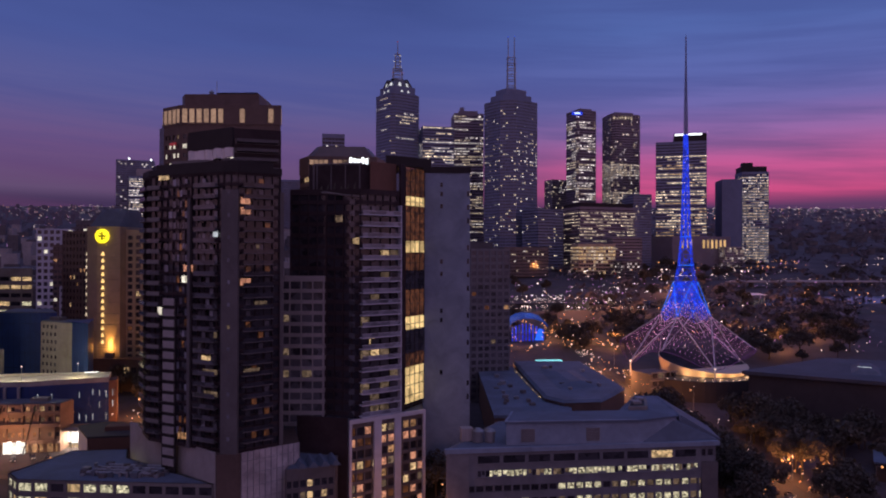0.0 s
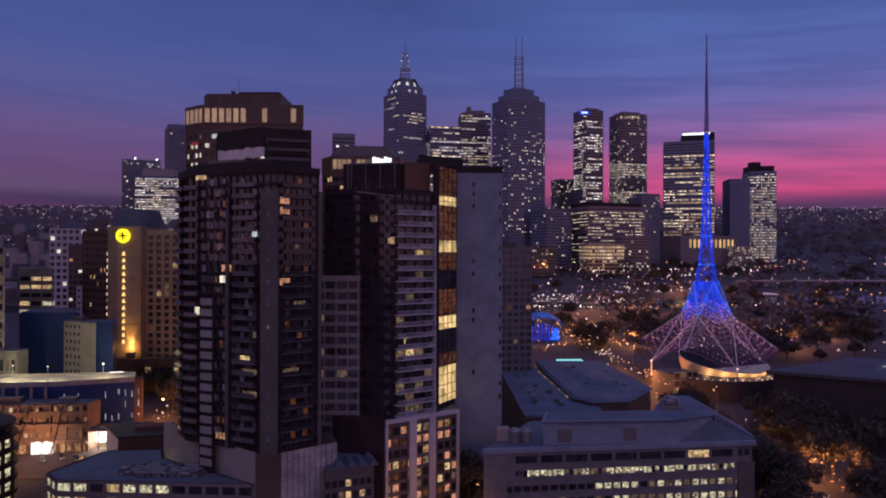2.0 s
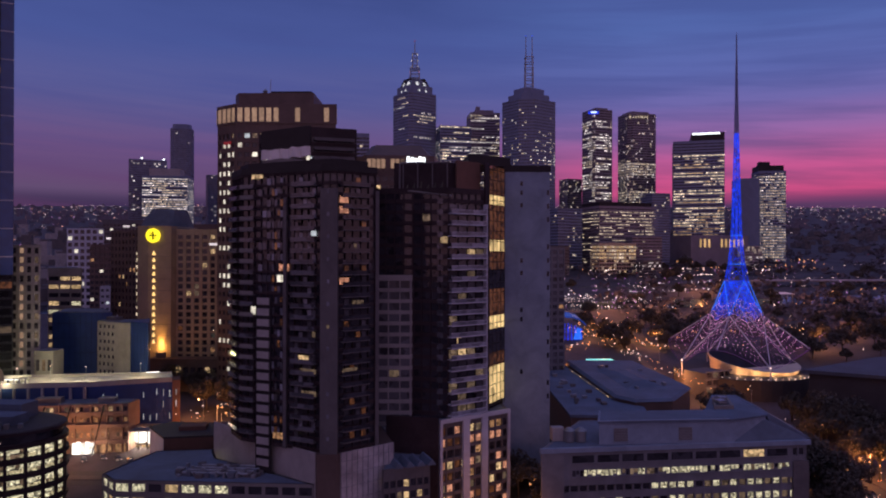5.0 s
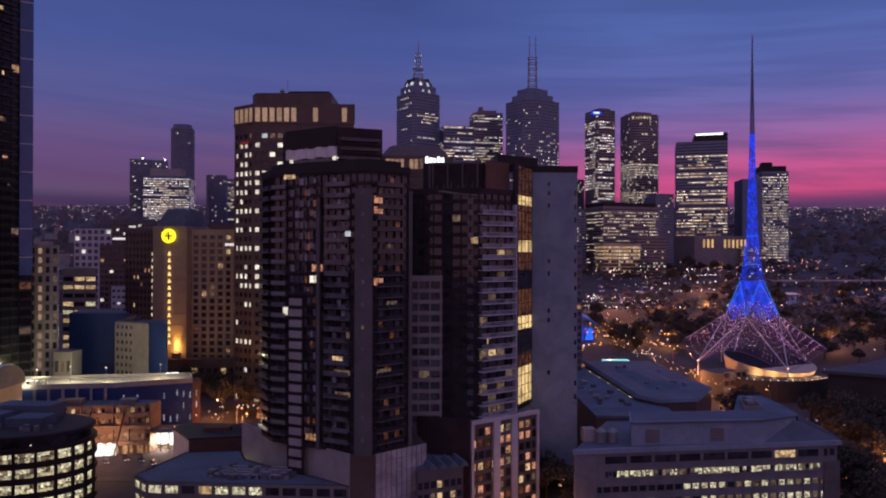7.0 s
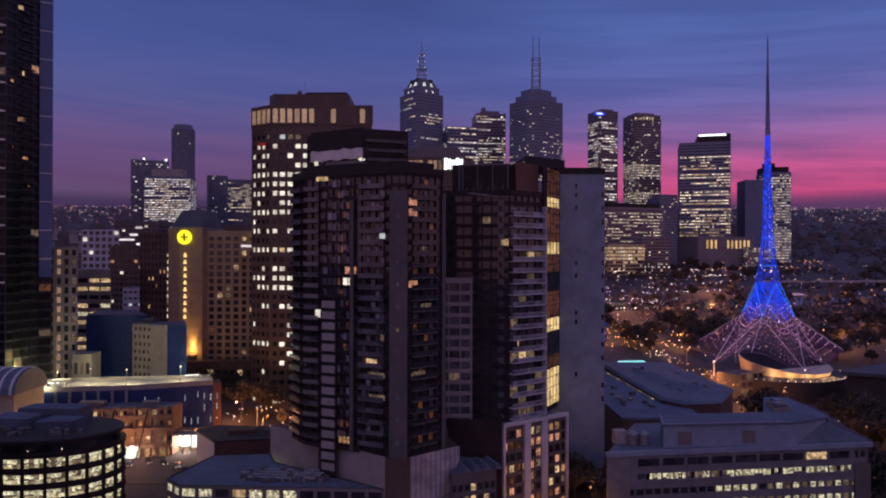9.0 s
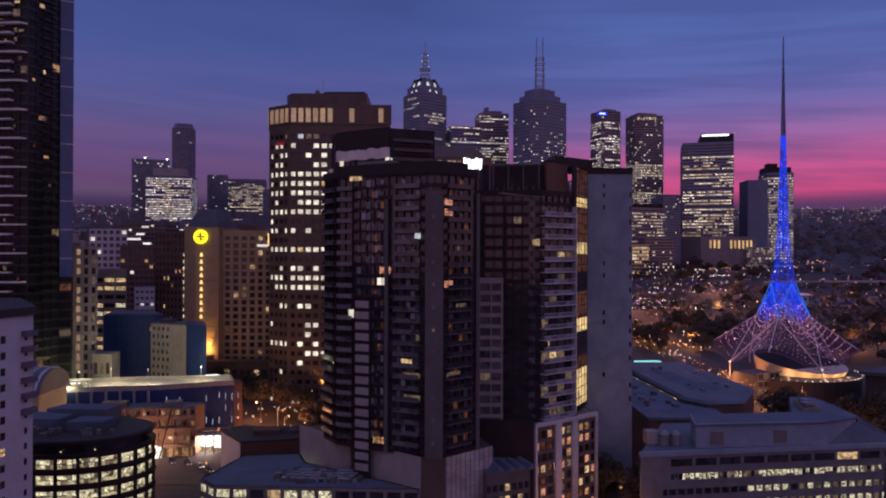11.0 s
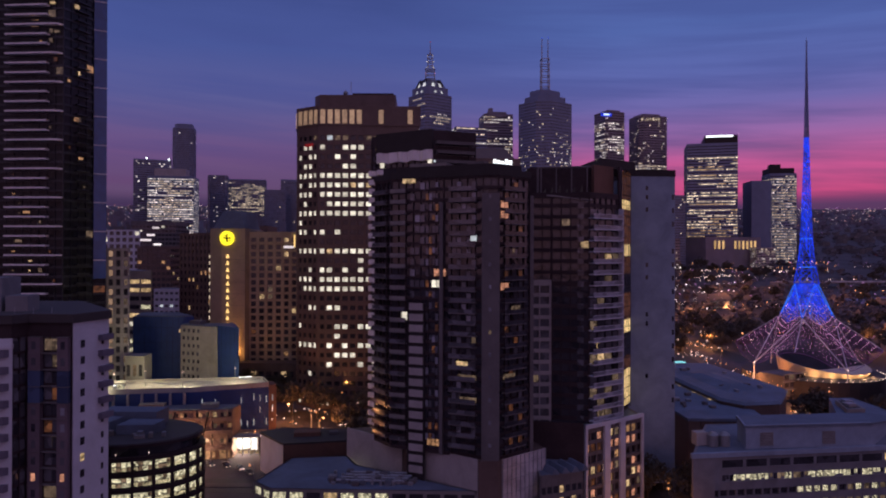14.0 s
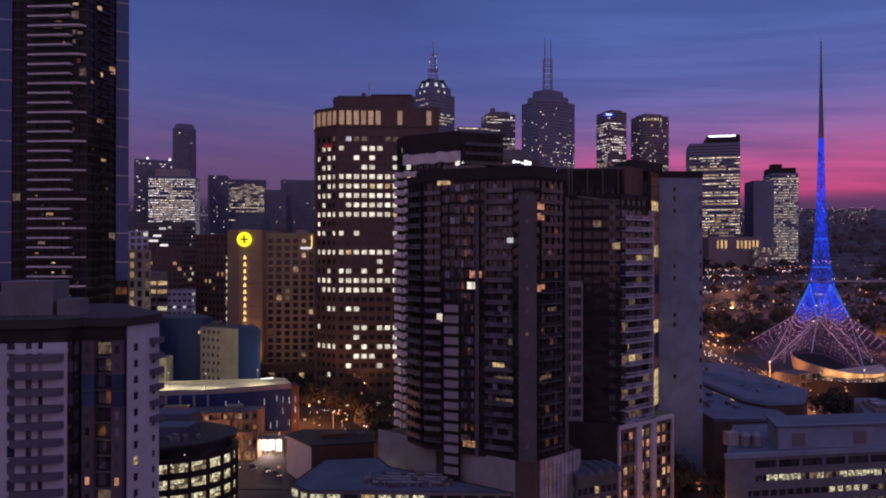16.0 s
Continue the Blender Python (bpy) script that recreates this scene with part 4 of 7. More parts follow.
    # the homes that are lit this evening
    for f, u0, u1, z, h, m in ((3, 0.6, 3.4, 82.3, 1.8, "lit_peach"), (3, 0.6, 3.4, 79.6, 1.8, "lit_peach"), (1, 13.1, 16.6, 64.3, 1.9, "lit_peach"), (1, 12.4, 15.4, 61.3, 1.9, "lit_white"), (1, 23.6, 25.4, 73.6, 1.7, "lit_cool"),
                               (1, 3.6, 7.6, 89.4, 2.4, "lit_warm"), (3, 0.6, 3.6, 60.9, 1.8, "lit_peach"), (1, 3.4, 5.2, 52.2, 2.2, "lit_white"), (1, 19.6, 23.0, 40.5, 1.6, "lit_warm"), (1, 20.6, 25.4, 31.3, 1.5, "lit_dim"),
                               (3, 4.6, 8.2, 54.6, 2.0, "lit_dim"), (1, 11.2, 15.2, 19.0, 1.8, "lit_amber"), (1, 20.0, 25.4, 37.3, 1.3, "lit_dim"), (3, 1.6, 6.2, 37.5, 1.4, "lit_dim"), (1, 24.0, 25.2, 47.0, 1.6, "lit_dim"), (3, 5.0, 6.0, 70.0, 1.6, "lit_dim")):
        n = max(1, round((u1 - u0) / 1.3))
        for j in range(n):
            w = (u1 - u0) / n
            face_box(r, "window", poly[f], poly[f + 1], u0 + j * w + 0.06, u0 + (j + 1) * w - 0.06, 0.07, 0.14, z, z + h, m, "lit apartment window")
    # rooftop boxes
    block(r, "rooftop_unit", rect(-71, 198, 11, 5, -26), 94.0, 95.2, "concrete_grey", "grey rooftop plant box")
    block(r, "rooftop_unit", rect(-58, 194, 5, 4, -26), 94.5, 95.4, "concrete_dark")
    # corner pier
    for p0, p1, u0, u1 in ((poly[2], poly[3], -0.3, 4.3), (poly[4], poly[5], -0.4, 3.0)):
        face_box(r, "pier", p0, p1, u0, u1, -0.2, 0.8, 17, 86, "concrete_dark", "grey concrete pier")
    face_box(r, "pier", f0, f1, length - 12.2, length - 11.2, 0, 0.7, 17, 84, "concrete_dark")
    # crown
    block(r, "crown", inset(poly, 2.0), 92, 94.0, "black_metal", "black roof crown")
    block(r, "roof_edge", inset(poly, -0.25), 90.6, 92.3, "black_metal", "black roof band")
    # podium walls
    pod = [(-95.8, 215.5), (-74, 194.6), (-58.6, 181.8), (-53.6, 182.2), (-39.6, 193.5), (-46, 216), (-80, 222)]
    block(r, "podium", pod, -11, 17, "brown_granite", "dark brown podium")
    for i in (0, 1):
        plen = (Vector(pod[i + 1]) - Vector(pod[i])).length
        u0, u1 = (0.0, plen - 6.5) if i == 0 else (1.6, plen - 0.4)
        face_box(r, "podium_wall", pod[i], pod[i + 1], u0, u1, 0.02, 0.35, -8, 17.5, "concrete", "blank pale podium wall")
    # translucent screen on the street side of the podium
    p0, p1 = pod[3], pod[4]
    sl = (Vector(p1) - Vector(p0)).length
    face_box(r, "screen", p0, p1, 1.2, sl, 0.05, 0.3, -10, 17.2, "channel_glass", "grey channel-glass screen")
    for k in range(11):
        face_box(r, "screen_post", p0, p1, 1.2 + k * (sl - 1.4) / 10, 1.35 + k * (sl - 1.4) / 10, 0.3, 0.42, -10, 17.3, "grey_metal")
    for k in range(8):
        face_box(r, "screen_rail", p0, p1, 1.2, sl, 0.3, 0.4, -9 + k * 3.4, -8.85 + k * 3.4, "grey_metal")
    return r


dark_apartments()


def low_offices():
    poly = [(-118, 190.5), (-112.5, 185), (-59.2, 181.6), (-92.2, 205), (-96, 214), (-112, 212)]
    r = tower("office_building", "low flat-roofed building with bright window band", poly, -11, 9.4, 3.6, 4.6, "concrete_grey", "glass_dark",
              lambda f, c, r, n, k: (("lit_warm" if (c * 7 + r) % 5 == 0 else "lit_open_office") if c % 7 != 2 else None), band=0.42, pier=0.9, roof="roof_membrane", parapet=0.6, lift=1.5)
    rnd = random.Random(5)
    for k in range(80):
        x, y = rnd.uniform(-98, -74), rnd.uniform(187, 197)
        if y > 188 + (-70 - x) * 0.55:
            continue
        w, d, h = rnd.uniform(0.5, 2.2), rnd.uniform(0.5, 1.8), rnd.uniform(0.4, 1.5)
        block(r, "air_conditioner", rect(x, y, w, d, -8), 9.3, 9.3 + h, rnd.choice(["grey_metal", "concrete_dark", "roof_dark"]), "grey rooftop plant")
    for k in range(4):
        rail_tube(r, "duct", (-96 + k, 189 + k * 2.2, 10.2), (-78 + k, 187.5 + k * 2.2, 10.2), 0.35, "grey_metal")
    return r


low_offices()


# ---- tower C: black top, scalloped pale balconies ----
def black_apartments():
    poly = [(-91.5, 250), (-88.5, 245.5), (-70, 233.5), (-55.4, 238.5), (-62, 262), (-86, 268)]
    r = tower("apartment_tower", "black apartment tower with wavy pale balconies", poly, ground(250) - 1, 111, 3.1, 2.4, "dark_cladding", "glass_dark",
              rooms(61, 0.05, ["lit_white", "lit_warm", "lit_dim"]), split=True, band=0.4, pier=0.3, parapet=1.0)
    f0, f1 = poly[1], poly[2]
    length = (Vector(f1) - Vector(f0)).length
    face_box(r, "roof_screen", f0, f1, -0.6, length + 0.3, 0.05, 0.9, 104.6, 111.3, "black_metal", "black roof screen")

    def wavy(p0, p1, u0, u1, z, h, n):
        bm = bmesh.new()
        a, b = Vector(local(r, p0)), Vector(local(r, p1))
        d = (b - a).normalized()
        o = Vector((d.y, -d.x))
        step = (u1 - u0) / n
        rows = []
        for k in range(n + 1):
            e, zz = 1.0 + 0.5 * math.sin(k * 1.9), 0.25 * math.sin(k * 1.3)
            f, g = a + d * (u0 + k * step) + o * e, a + d * (u0 + k * step)
            zb = z - r.location.z + zz
            rows.append([bm.verts.new((*p, q)) for p, q in ((f, zb), (f, zb + h), (g, zb + h), (g, zb))])
        for p, q in zip(rows, rows[1:]):
            for i in range(4):
                bm.faces.new((p[i], p[(i + 1) % 4], q[(i + 1) % 4], q[i]))
        bm.faces.new(rows[0])
        bm.faces.new(rows[-1][::-1])
        return part("balcony", bm, "pale_panel", r, "wavy pale concrete balcony front")

    wavy(f0, f1, -0.4, length, 101.2, 3.4, 16)
    for k in range(31):
        z = 98.0 - k * 3.1
        if z < 2:
            break
        wavy(poly[0], poly[1], -0.2, 5.2, z - 0.9, 1.75, 4)
        wavy(f0, f1, -0.2, 5.0, z - 0.9, 1.75, 5)
    # recessed balconies on the other side
    for k in range(5):
        face_box(r, "balcony", poly[2], poly[3], 1.0, 14.5, 0.0, 1.6, 94 + k * 3.1, 95.1 + k * 3.1, "concrete_dark", "dark grey balcony")
    globes(r, "terrace_lamp", [(-69.5, 231.5, 100.5)], 0.45, "lit_cool")


black_apartments()


# ---- office tower with the lit grid of windows ----
def grid_offices():
    poly = [(-133.5, 338), (-131.5, 329), (-121, 321.5), (-75, 321.5), (-77.5, 331), (-86, 362), (-128, 366)]
    rnd = random.Random(8)

    def pick(face, col, row, cols, count):
        top = count - 1 - row
        if top == 0:
            return rnd.choice(["lit_dim", "lit_cool", "lit_dim", None, None])
        by_storey = {1: 0.45, 2: 0.55, 3: 0.5, 4: 0.85, 9: 0.03, 10: 0.4, 11: 0.05, 13: 0.25, 14: 0.8, 17: 0.04, 18: 0.6, 19: 0.1, 20: 0.8, 21: 0.08, 22: 0.7, 23: 0.45}
        p = by_storey.get(top, 0.97 if top < 17 else 0.04)
        if top == 28:
            p = 0.6
        if face != 2:
            p *= 0.8
        return ("lit_warm" if rnd.random() < 0.04 else "lit_white") if rnd.random() < p else None
    r = tower("office_tower", "brown granite office tower with grid of lit windows", poly, ground(330) - 1, 128, 4.3, 3.62, "brown_granite", "glass_dark", pick, band=0.5, pier=1.05, deep=0.45, most=300, split=True)
    block(r, "top_storey", inset(poly, -0.4), 128, 137, "brown_granite", "brown stone top storey")
    for a, b, ks in ((0, 1, range(3)), (1, 2, range(4)), (2, 3, (0, 1, 2, 3, 4, 5, 8, 12)), (3, 4, range(2))):
        p0, p1 = inset(poly, -0.4)[a], inset(poly, -0.4)[b]
        ln = (Vector(p1) - Vector(p0)).length
        for k in ks:
            u = 1.2 + k * 3.3
            if u + 2 > ln + 0.5:
                continue
            face_box(r, "loggia_window", p0, p1, u, min(u + 2.2, ln - 0.2), 0.02, 0.18, 129.0, 135.3, "lit_loggia", "tall amber-lit loggia window")
    up = [(-124, 332), (-121, 327), (-86, 326), (-86, 350), (-122, 354)]
    block(r, "penthouse", up, 137, 143.3, "brown_granite", "set-back brown roof storey")
    block(r, "sloped_roof", [(-106, 327), (-87, 326.4), (-87, 349), (-106, 352)], 143.3, 144.1, "black_metal")
    rail_tube(r, "mast", (-107, 330, 143), (-107, 330, 150), 0.14, "grey_metal")
    bm = bmesh.new()
    bead(bm, Vector((-109.5, 330, 144.8)) - r.location, 1.4)
    part("dish", bm, "grey_metal", r)
    face_box(r, "sign", poly[1], poly[2], 5.0, 10.0, 0.05, 0.4, 118.8, 120.2, "lit_red", "red illuminated sign strip")


grid_offices()


def sign_building():
    poly = [(-66, 322), (-60, 312), (-30, 314), (-27, 336), (-62, 342)]
    r = tower("office_building", "brown building with amber-lit gallery and white sign", poly, ground(320), 105, 4.0, 3.2, "brown_granite", "glass_dark", rooms(71, 0.08, ["lit_warm"]), band=0.45, pier=0.6)
    block(r, "gallery", inset(poly, -0.3), 105, 112.4, "brown_granite", "brown stone gallery storey")
    p0, p1 = inset(poly, -0.3)[1], inset(poly, -0.3)[2]
    for k in range(7):
        if k in (4,):
            continue
        face_box(r, "gallery_window", p0, p1, 0.6 + k * 2.1, 2.3 + k * 2.1, 0.02, 0.2, 106.6, 110.8, "lit_loggia", "amber-lit gallery window")
    face_box(r, "gallery_window", p0, p1, 15.6, 17.2, 0.02, 0.2, 106.6, 110.8, "lit_dim")
    for k in range(5):
        face_box(r, "sign_bar", p0, p1, 18.2 + k * 1.75, 19.5 + k * 1.75, 0.1, 0.4, 106.8 + 0.3 * (k % 2), 112.0 - 0.4 * (k % 3), "lit_sign", "white illuminated sign bar")
    block(r, "dome_roof", inset(poly, 2), 112.4, 118, "brown_granite", "low stepped roof", inset(poly, 7))


sign_building()


# ---- tower B: pale balcony stack, glowing stair, blank slab wall ----
def slab_apartments():
    body = [(-46, 210.5), (-35, 209.3), (-24.4, 206.2), (-13.8, 214.4), (-6.6, 227.6), (-6.6, 246), (-44, 246)]
    home = ["lit_warm", "lit_dim", "lit_dim", "lit_white"]
    r = tower("apartment_tower", "apartment tower with pale balconies, glowing stair and blank concrete slab", body, 18, 88, 3.3, 2.6, "dark_cladding", "glass_dark",
              rooms(81, 0.015, home), most=300, band=0.35, pier=0.3, split=True)
    # lower pale grid wing
    wing = [(-49, 208), (-35.3, 208.2), (-34.5, 211), (-47, 213)]
    tower("", "", wing, 18, 62.6, 3.3, 3.4, "concrete", "glass_grey", rooms(82, 0.07, ["lit_dim", "lit_dim", "lit_warm"]), band=0.34, pier=0.35, root=r, deep=0.5)
    # dark recess column with small windows
    for k in range(20):
        z = 20 + k * 3.3
        face_box(r, "stair_window", body[1], body[2], 7.6, 9.4, 0.02, 0.1, z + 1.0, z + 2.7, "glass_grey", "narrow grey window")
    # pale balcony stack
    p0, p1 = (-24.2, 205.7), (-13.2, 213.6)
    ln = (Vector(p1) - Vector(p0)).length
    rnd = random.Random(3)
    for k in range(19):
        z = 21.2 + k * 3.3
        face_box(r, "balcony", p0, p1, 0.0, ln, -1.0, 1.3, z, z + 0.3, "white_render", "pale balcony slab")
        face_box(r, "balustrade", p0, p1, 0.0, ln, 1.15, 1.25, z + 0.3, z + 1.35, "glass_pale", "pale glass balcony front")
        face_box(r, "handrail", p0, p1, 0.0, ln, 1.1, 1.3, z + 1.35, z + 1.43, "white_render", "pale handrail")
        for s in range(4):
            m = rnd.choice(["glass_grey", "glass_grey", "glass_dark", "glass_dark", "lit_dim", "glass_grey", "lit_warm" if k in (4, 5, 14) else "glass_grey"])
            face_box(r, "balcony_door", p0, p1, 0.4 + s * ln / 4, (s + 1) * ln / 4 - 0.2, -0.6, -0.4, z + 0.35, z + 2.9, m, "sliding balcony door")
        face_box(r, "fin", p0, p1, ln - 0.35, ln, -0.5, 1.3, z, z + 3.3, "white_render")
    # glowing stair bay
    q0, q1 = (-13.2, 215.6), (-6.5, 227.2)
    ql = (Vector(q1) - Vector(q0)).length
    levels = [(22.5, 33.8, "lit_stair"), (33.8, 38, "lit_ember"), (38, 45.5, "glass_dark"), (45.5, 49.6, "lit_stair"), (49.6, 58, "lit_ember"), (58, 64, "glass_dark"), (64, 69.6, "lit_ember"), (69.6, 73.4, "lit_stair"), (73.4, 84.4, "lit_ember"), (84.4, 87.4, "lit_stair"), (87.4, 96.5, "lit_ember")]
    for za, zb, m in levels:
        face_box(r, "stair_glass", q0, q1, 2.2, ql, 0.05, 0.4, za, zb - 0.15, m, "tall stairwell glazing")
    for k in range(24):
        z = 21.5 + k * 3.2
        face_box(r, "transom", q0, q1, 0.9, ql, 0.4, 0.52, z, z + 0.18, "black_metal")
    for k in range(5):
        u = 2.2 + k * (ql - 2.3) / 4
        face_box(r, "mullion", q0, q1, u, u + 0.16, 0.4, 0.55, 21, 96.5, "black_metal")
    face_box(r, "stair_side", q0, q1, -0.4, 2.1, -0.2, 0.5, 20, 97, "dark_cladding")
    # blank slab wall with slot windows
    slab = [(-6.5, 227.6), (8.8, 228.0), (8.8, 246), (-6.5, 246)]
    block(r, "slab_wall", slab, -4, 95.5, "pale_concrete", "tall blank grey concrete wall")
    block(r, "slab_cap", inset(slab, -0.15), 95.5, 97.6, "black_metal")
    for z in (30, 47, 50, 62, 66, 84, 88, 91):
        face_box(r, "slot_window", slab[0], slab[1], 5.6, 6.4, 0.02, 0.08, z, z + 1.4, "glass_dark", "small slot window")
    for k in range(16):
        z = 22 + k * 4.4
        if k in (2, 7, 12):
            continue
        face_box(r, "slot_window", slab[0], slab[1], 14.3, 15.0, 0.02, 0.1, z, z + 1.6, "glass_dark")
    # crown boxes and roof pergola
    block(r, "roof_block", [(-41, 214), (-28, 211), (-20, 214), (-20, 240), (-40, 240)], 88, 96.5, "dark_cladding")
    block(r, "brown_block", [(-22, 210.5), (-14.5, 216.5), (-16, 236), (-24, 236)], 84.5, 97, "brick_red", "red-brown roof block")
    block(r, "roof_cap", [(-18, 219), (-4, 229), (-6, 244), (-20, 244)], 97.2, 100.2, "black_metal")
    for k in range(4):
        rail_tube(r, "pergola_post", (-38 + k * 4.4, 210.4 - k * 0.9, 88), (-38 + k * 4.4, 210.4 - k * 0.9, 96), 0.2, "concrete_dark")
    rail_tube(r, "pergola_beam", (-39, 210.6, 96), (-24, 207.6, 96), 0.3, "concrete_dark")
    rail_tube(r, "pergola_beam", (-39, 210.4, 88), (-23.6, 206.4, 86), 0.35, "concrete_grey", label="grey terrace edge")
    rail_tube(r, "pergola_post", (-39, 210.4, 88), (-39, 210.4, 96), 0.3, "concrete_dark")
    for k in range(6):
        rail_tube(r, "terrace_plant", (-37 + k * 2.1, 210.6 - k * 0.5, 88), (-36.6 + k * 2.1, 210.8 - k * 0.5, 89.6 + 0.5 * (k % 3)), 0.5, "leaf", 0.1)
    # street podium with pale frame
    pod = [(-42, 204.5), (-27, 201.2), (-5.6, 216.2), (-7, 228), (-40, 226)]
    tower("", "", pod, -11, 20.6, 3.3, 2.5, "concrete_dark", "glass_dark", rooms(83, lambda f: 0.55, ["lit_peach", "lit_peach", "lit_dim", "lit_amber", "lit_ember", "lit_warm"]), band=0.3, pier=0.35, root=r, faces={1, 2}, deep=0.6)
    face_box(r, "dark_wall", pod[0], pod[1], -0.3, 15.2, 0.02, 0.6, -11, 22, "dark_cladding", "blank dark podium wall")
    pl = (Vector(pod[2]) - Vector(pod[1])).length
    for u, fw in ((0.0, 0.8), (8.2, 2.4), (15.2, 2.2), (pl - 0.8, 0.8)):
        face_box(r, "frame", pod[1], pod[2], u, u + fw, 0.0, 0.7, -11, 21.4, "white_render", "pale upright frame")
    face_box(r, "frame", pod[1], pod[2], 0, pl, 0.0, 0.75, 20.2, 21.4, "white_render")


slab_apartments()

lowhouse = tower("apartment_building", "low dark terrace block with blue-grey roof", [(-42, 187), (-29.5, 192), (-30, 200.6), (-41.8, 203.8)], -11, 11.5, 3.2, 2.0, "concrete_dark", "glass_dark", rooms(84, 0.25, ["lit_dim", "lit_warm"]), roof="roof_membrane", pier=0.4)
for k in range(4):
    block(lowhouse, "gable", rect(-39 + k * 2.9, 192 + k * 1.1, 2.5, 8, 20), 11.4, 12.8, "roof_membrane", "small sloped roof", rect(-39 + k * 2.9, 192 + k * 1.1, 0.6, 8, 20))

# tower behind the slab
bs = tower("apartment_tower", "dim grey apartment tower behind the slab", [(8, 332), (13, 326), (31.5, 330), (32, 352), (10, 352)], ground(330), 71.5, 3.2, 3.0, "office_concrete", "glass_grey", rooms(85, 0.06, ["lit_amber", "lit_dim", "lit_ember"]), pier=0.9)
block(bs, "roof_box", rect(18, 340, 12, 10), 71.5, 74.5, "concrete_dark")


# ---- bottom right: long office block with set-back roof storey ----
def long_offices():
    front0, front1 = (1.4, 193.6), (79.2, 203.2)
    poly = [front0, front1, (84, 222), (66, 231), (18, 226), (8.5, 208)]
    rnd = random.Random(12)

    def pick(face, col, row, cols, count):
        top = count - 1 - row
        if face == 0:
            if top < 2:
                return None
            return rnd.choice(["lit_office", "lit_dim", "lit_office"]) if (col > 11 and rnd.random() < 0.85) or rnd.random() < 0.25 else None
        return "lit_dim" if rnd.random() < 0.15 else None
    r = tower("office_building", "long grey concrete office block with ribbon windows", poly, -11, 15.3, 4.0, 2.6, "office_concrete", "glass_dark", pick, band=0.5, pier=0.5, deep=0.6, roof="roof_membrane", parapet=0.9, most=300)
    ln = (Vector(front1) - Vector(front0)).length
    face_box(r, "eave", front0, front1, -0.8, ln + 0.8, 0.0, 1.1, 14.2, 15.5, "pale_concrete", "projecting concrete eave")
    face_box(r, "end_wall", front0, front1, -0.4, 6.0, 0.0, 0.8, -11, 14.2, "office_concrete", "blank end bay")
    face_box(r, "end_wall", front0, front1, ln - 4.5, ln + 0.4, 0.0, 0.8, -11, 9.5, "concrete_dark")
    # two ribbon storeys above the small square windows
    face_box(r, "ribbon_wall", front0, front1, 6.0, ln - 4.5, 0.02, 0.5, 4.9, 14.2, "office_concrete", "grey concrete upper wall")
    for k in range(9):
        u = 8.4 + k * 7.2
        face_box(r, "dark_ribbon", front0, front1, u, u + 6.2, 0.5, 0.56, 11.2, 13.2, "lit_warm" if k == 7 else "glass_dark", "long dark ribbon window")
        for j in range(6):
            m = rnd.choice(["lit_office", "lit_office", "lit_office", "lit_office", "lit_dim", "glass_dark"])
            face_box(r, "lit_ribbon", front0, front1, u + j * 1.14, u + j * 1.14 + rnd.choice([0.8, 0.95, 1.05]), 0.5, 0.58, 7.5 + rnd.choice([0, 0, 0.5]), 9.1, m, "lit ribbon window")
        face_box(r, "ribbon_sill", front0, front1, u - 0.3, u + 6.9, 0.5, 0.75, 7.0, 7.3, "office_concrete")
        face_box(r, "ribbon_sill", front0, front1, u - 0.3, u + 6.5, 0.5, 0.7, 10.8, 11.1, "office_concrete")
    pent = [(18, 197.6), (56, 200.6), (69, 206.5), (70, 214), (56, 212.5), (21, 209.5)]
    block(r, "roof_storey", pent, 15.3, 21.4, "pale_concrete", "set-back pale roof storey")
    block(r, "roof_storey_top", inset(pent, -0.4), 21.4, 21.9, "roof_membrane", "grey metal roof")
    for u in (4.2, 23):
        face_box(r, "louvre", pent[0], pent[1], u, u + 4, 0.02, 0.15, 16.2, 19.9, "grey_metal", "grey louvred door")
        for k in range(8):
            face_box(r, "louvre_slat", pent[0], pent[1], u + 0.1, u + 3.9, 0.15, 0.22, 16.3 + k * 0.45, 16.5 + k * 0.45, "concrete_dark")
    block(r, "roof_slope", [(55, 200.9), (80, 204.6), (83.4, 221.4), (66, 230)], 15.3, 21.2, "roof_membrane", "sloping slate-blue end roof", [(55, 201.4), (66.5, 206.3), (69.5, 214), (64, 226)])
    wing = [(50, 206), (69, 207), (71, 213), (72, 236), (64.5, 236)]
    block(r, "rear_roof", wing, 15.3, 21.6, "roof_membrane", "rear wing of the slate-blue roof")
    block(r, "rear_slope", [(70.4, 207), (82, 206), (84, 222), (74, 236), (71.4, 236)], 15.0, 21.7, "roof_membrane", "slate-blue side slope", [(70, 207.5), (70.6, 208), (72, 222), (72.2, 235.5), (71.6, 235.5)])
    block(r, "plant_well", [(56.5, 213), (62.5, 213.4), (66, 227), (61, 226.6)], 21.5, 23.0, "concrete_grey", "open-topped plant enclosure")
    # thin black sheet on top draws the shade of an open well
    block(r, "plant_well_floor", [(57.2, 213.8), (61.8, 214.2), (65, 226), (61.4, 225.8)], 23.0, 23.04, "black_metal", "black sheet standing in for the shaded plant well")
    block(r, "plant_unit", rect(60, 217.5, 2.6, 3, 8), 23.04, 23.9, "grey_metal", "grey plant unit")
    block(r, "plant_unit", rect(62.6, 223, 2.2, 2.6, 8), 23.04, 23.7, "grey_metal", "grey plant unit")
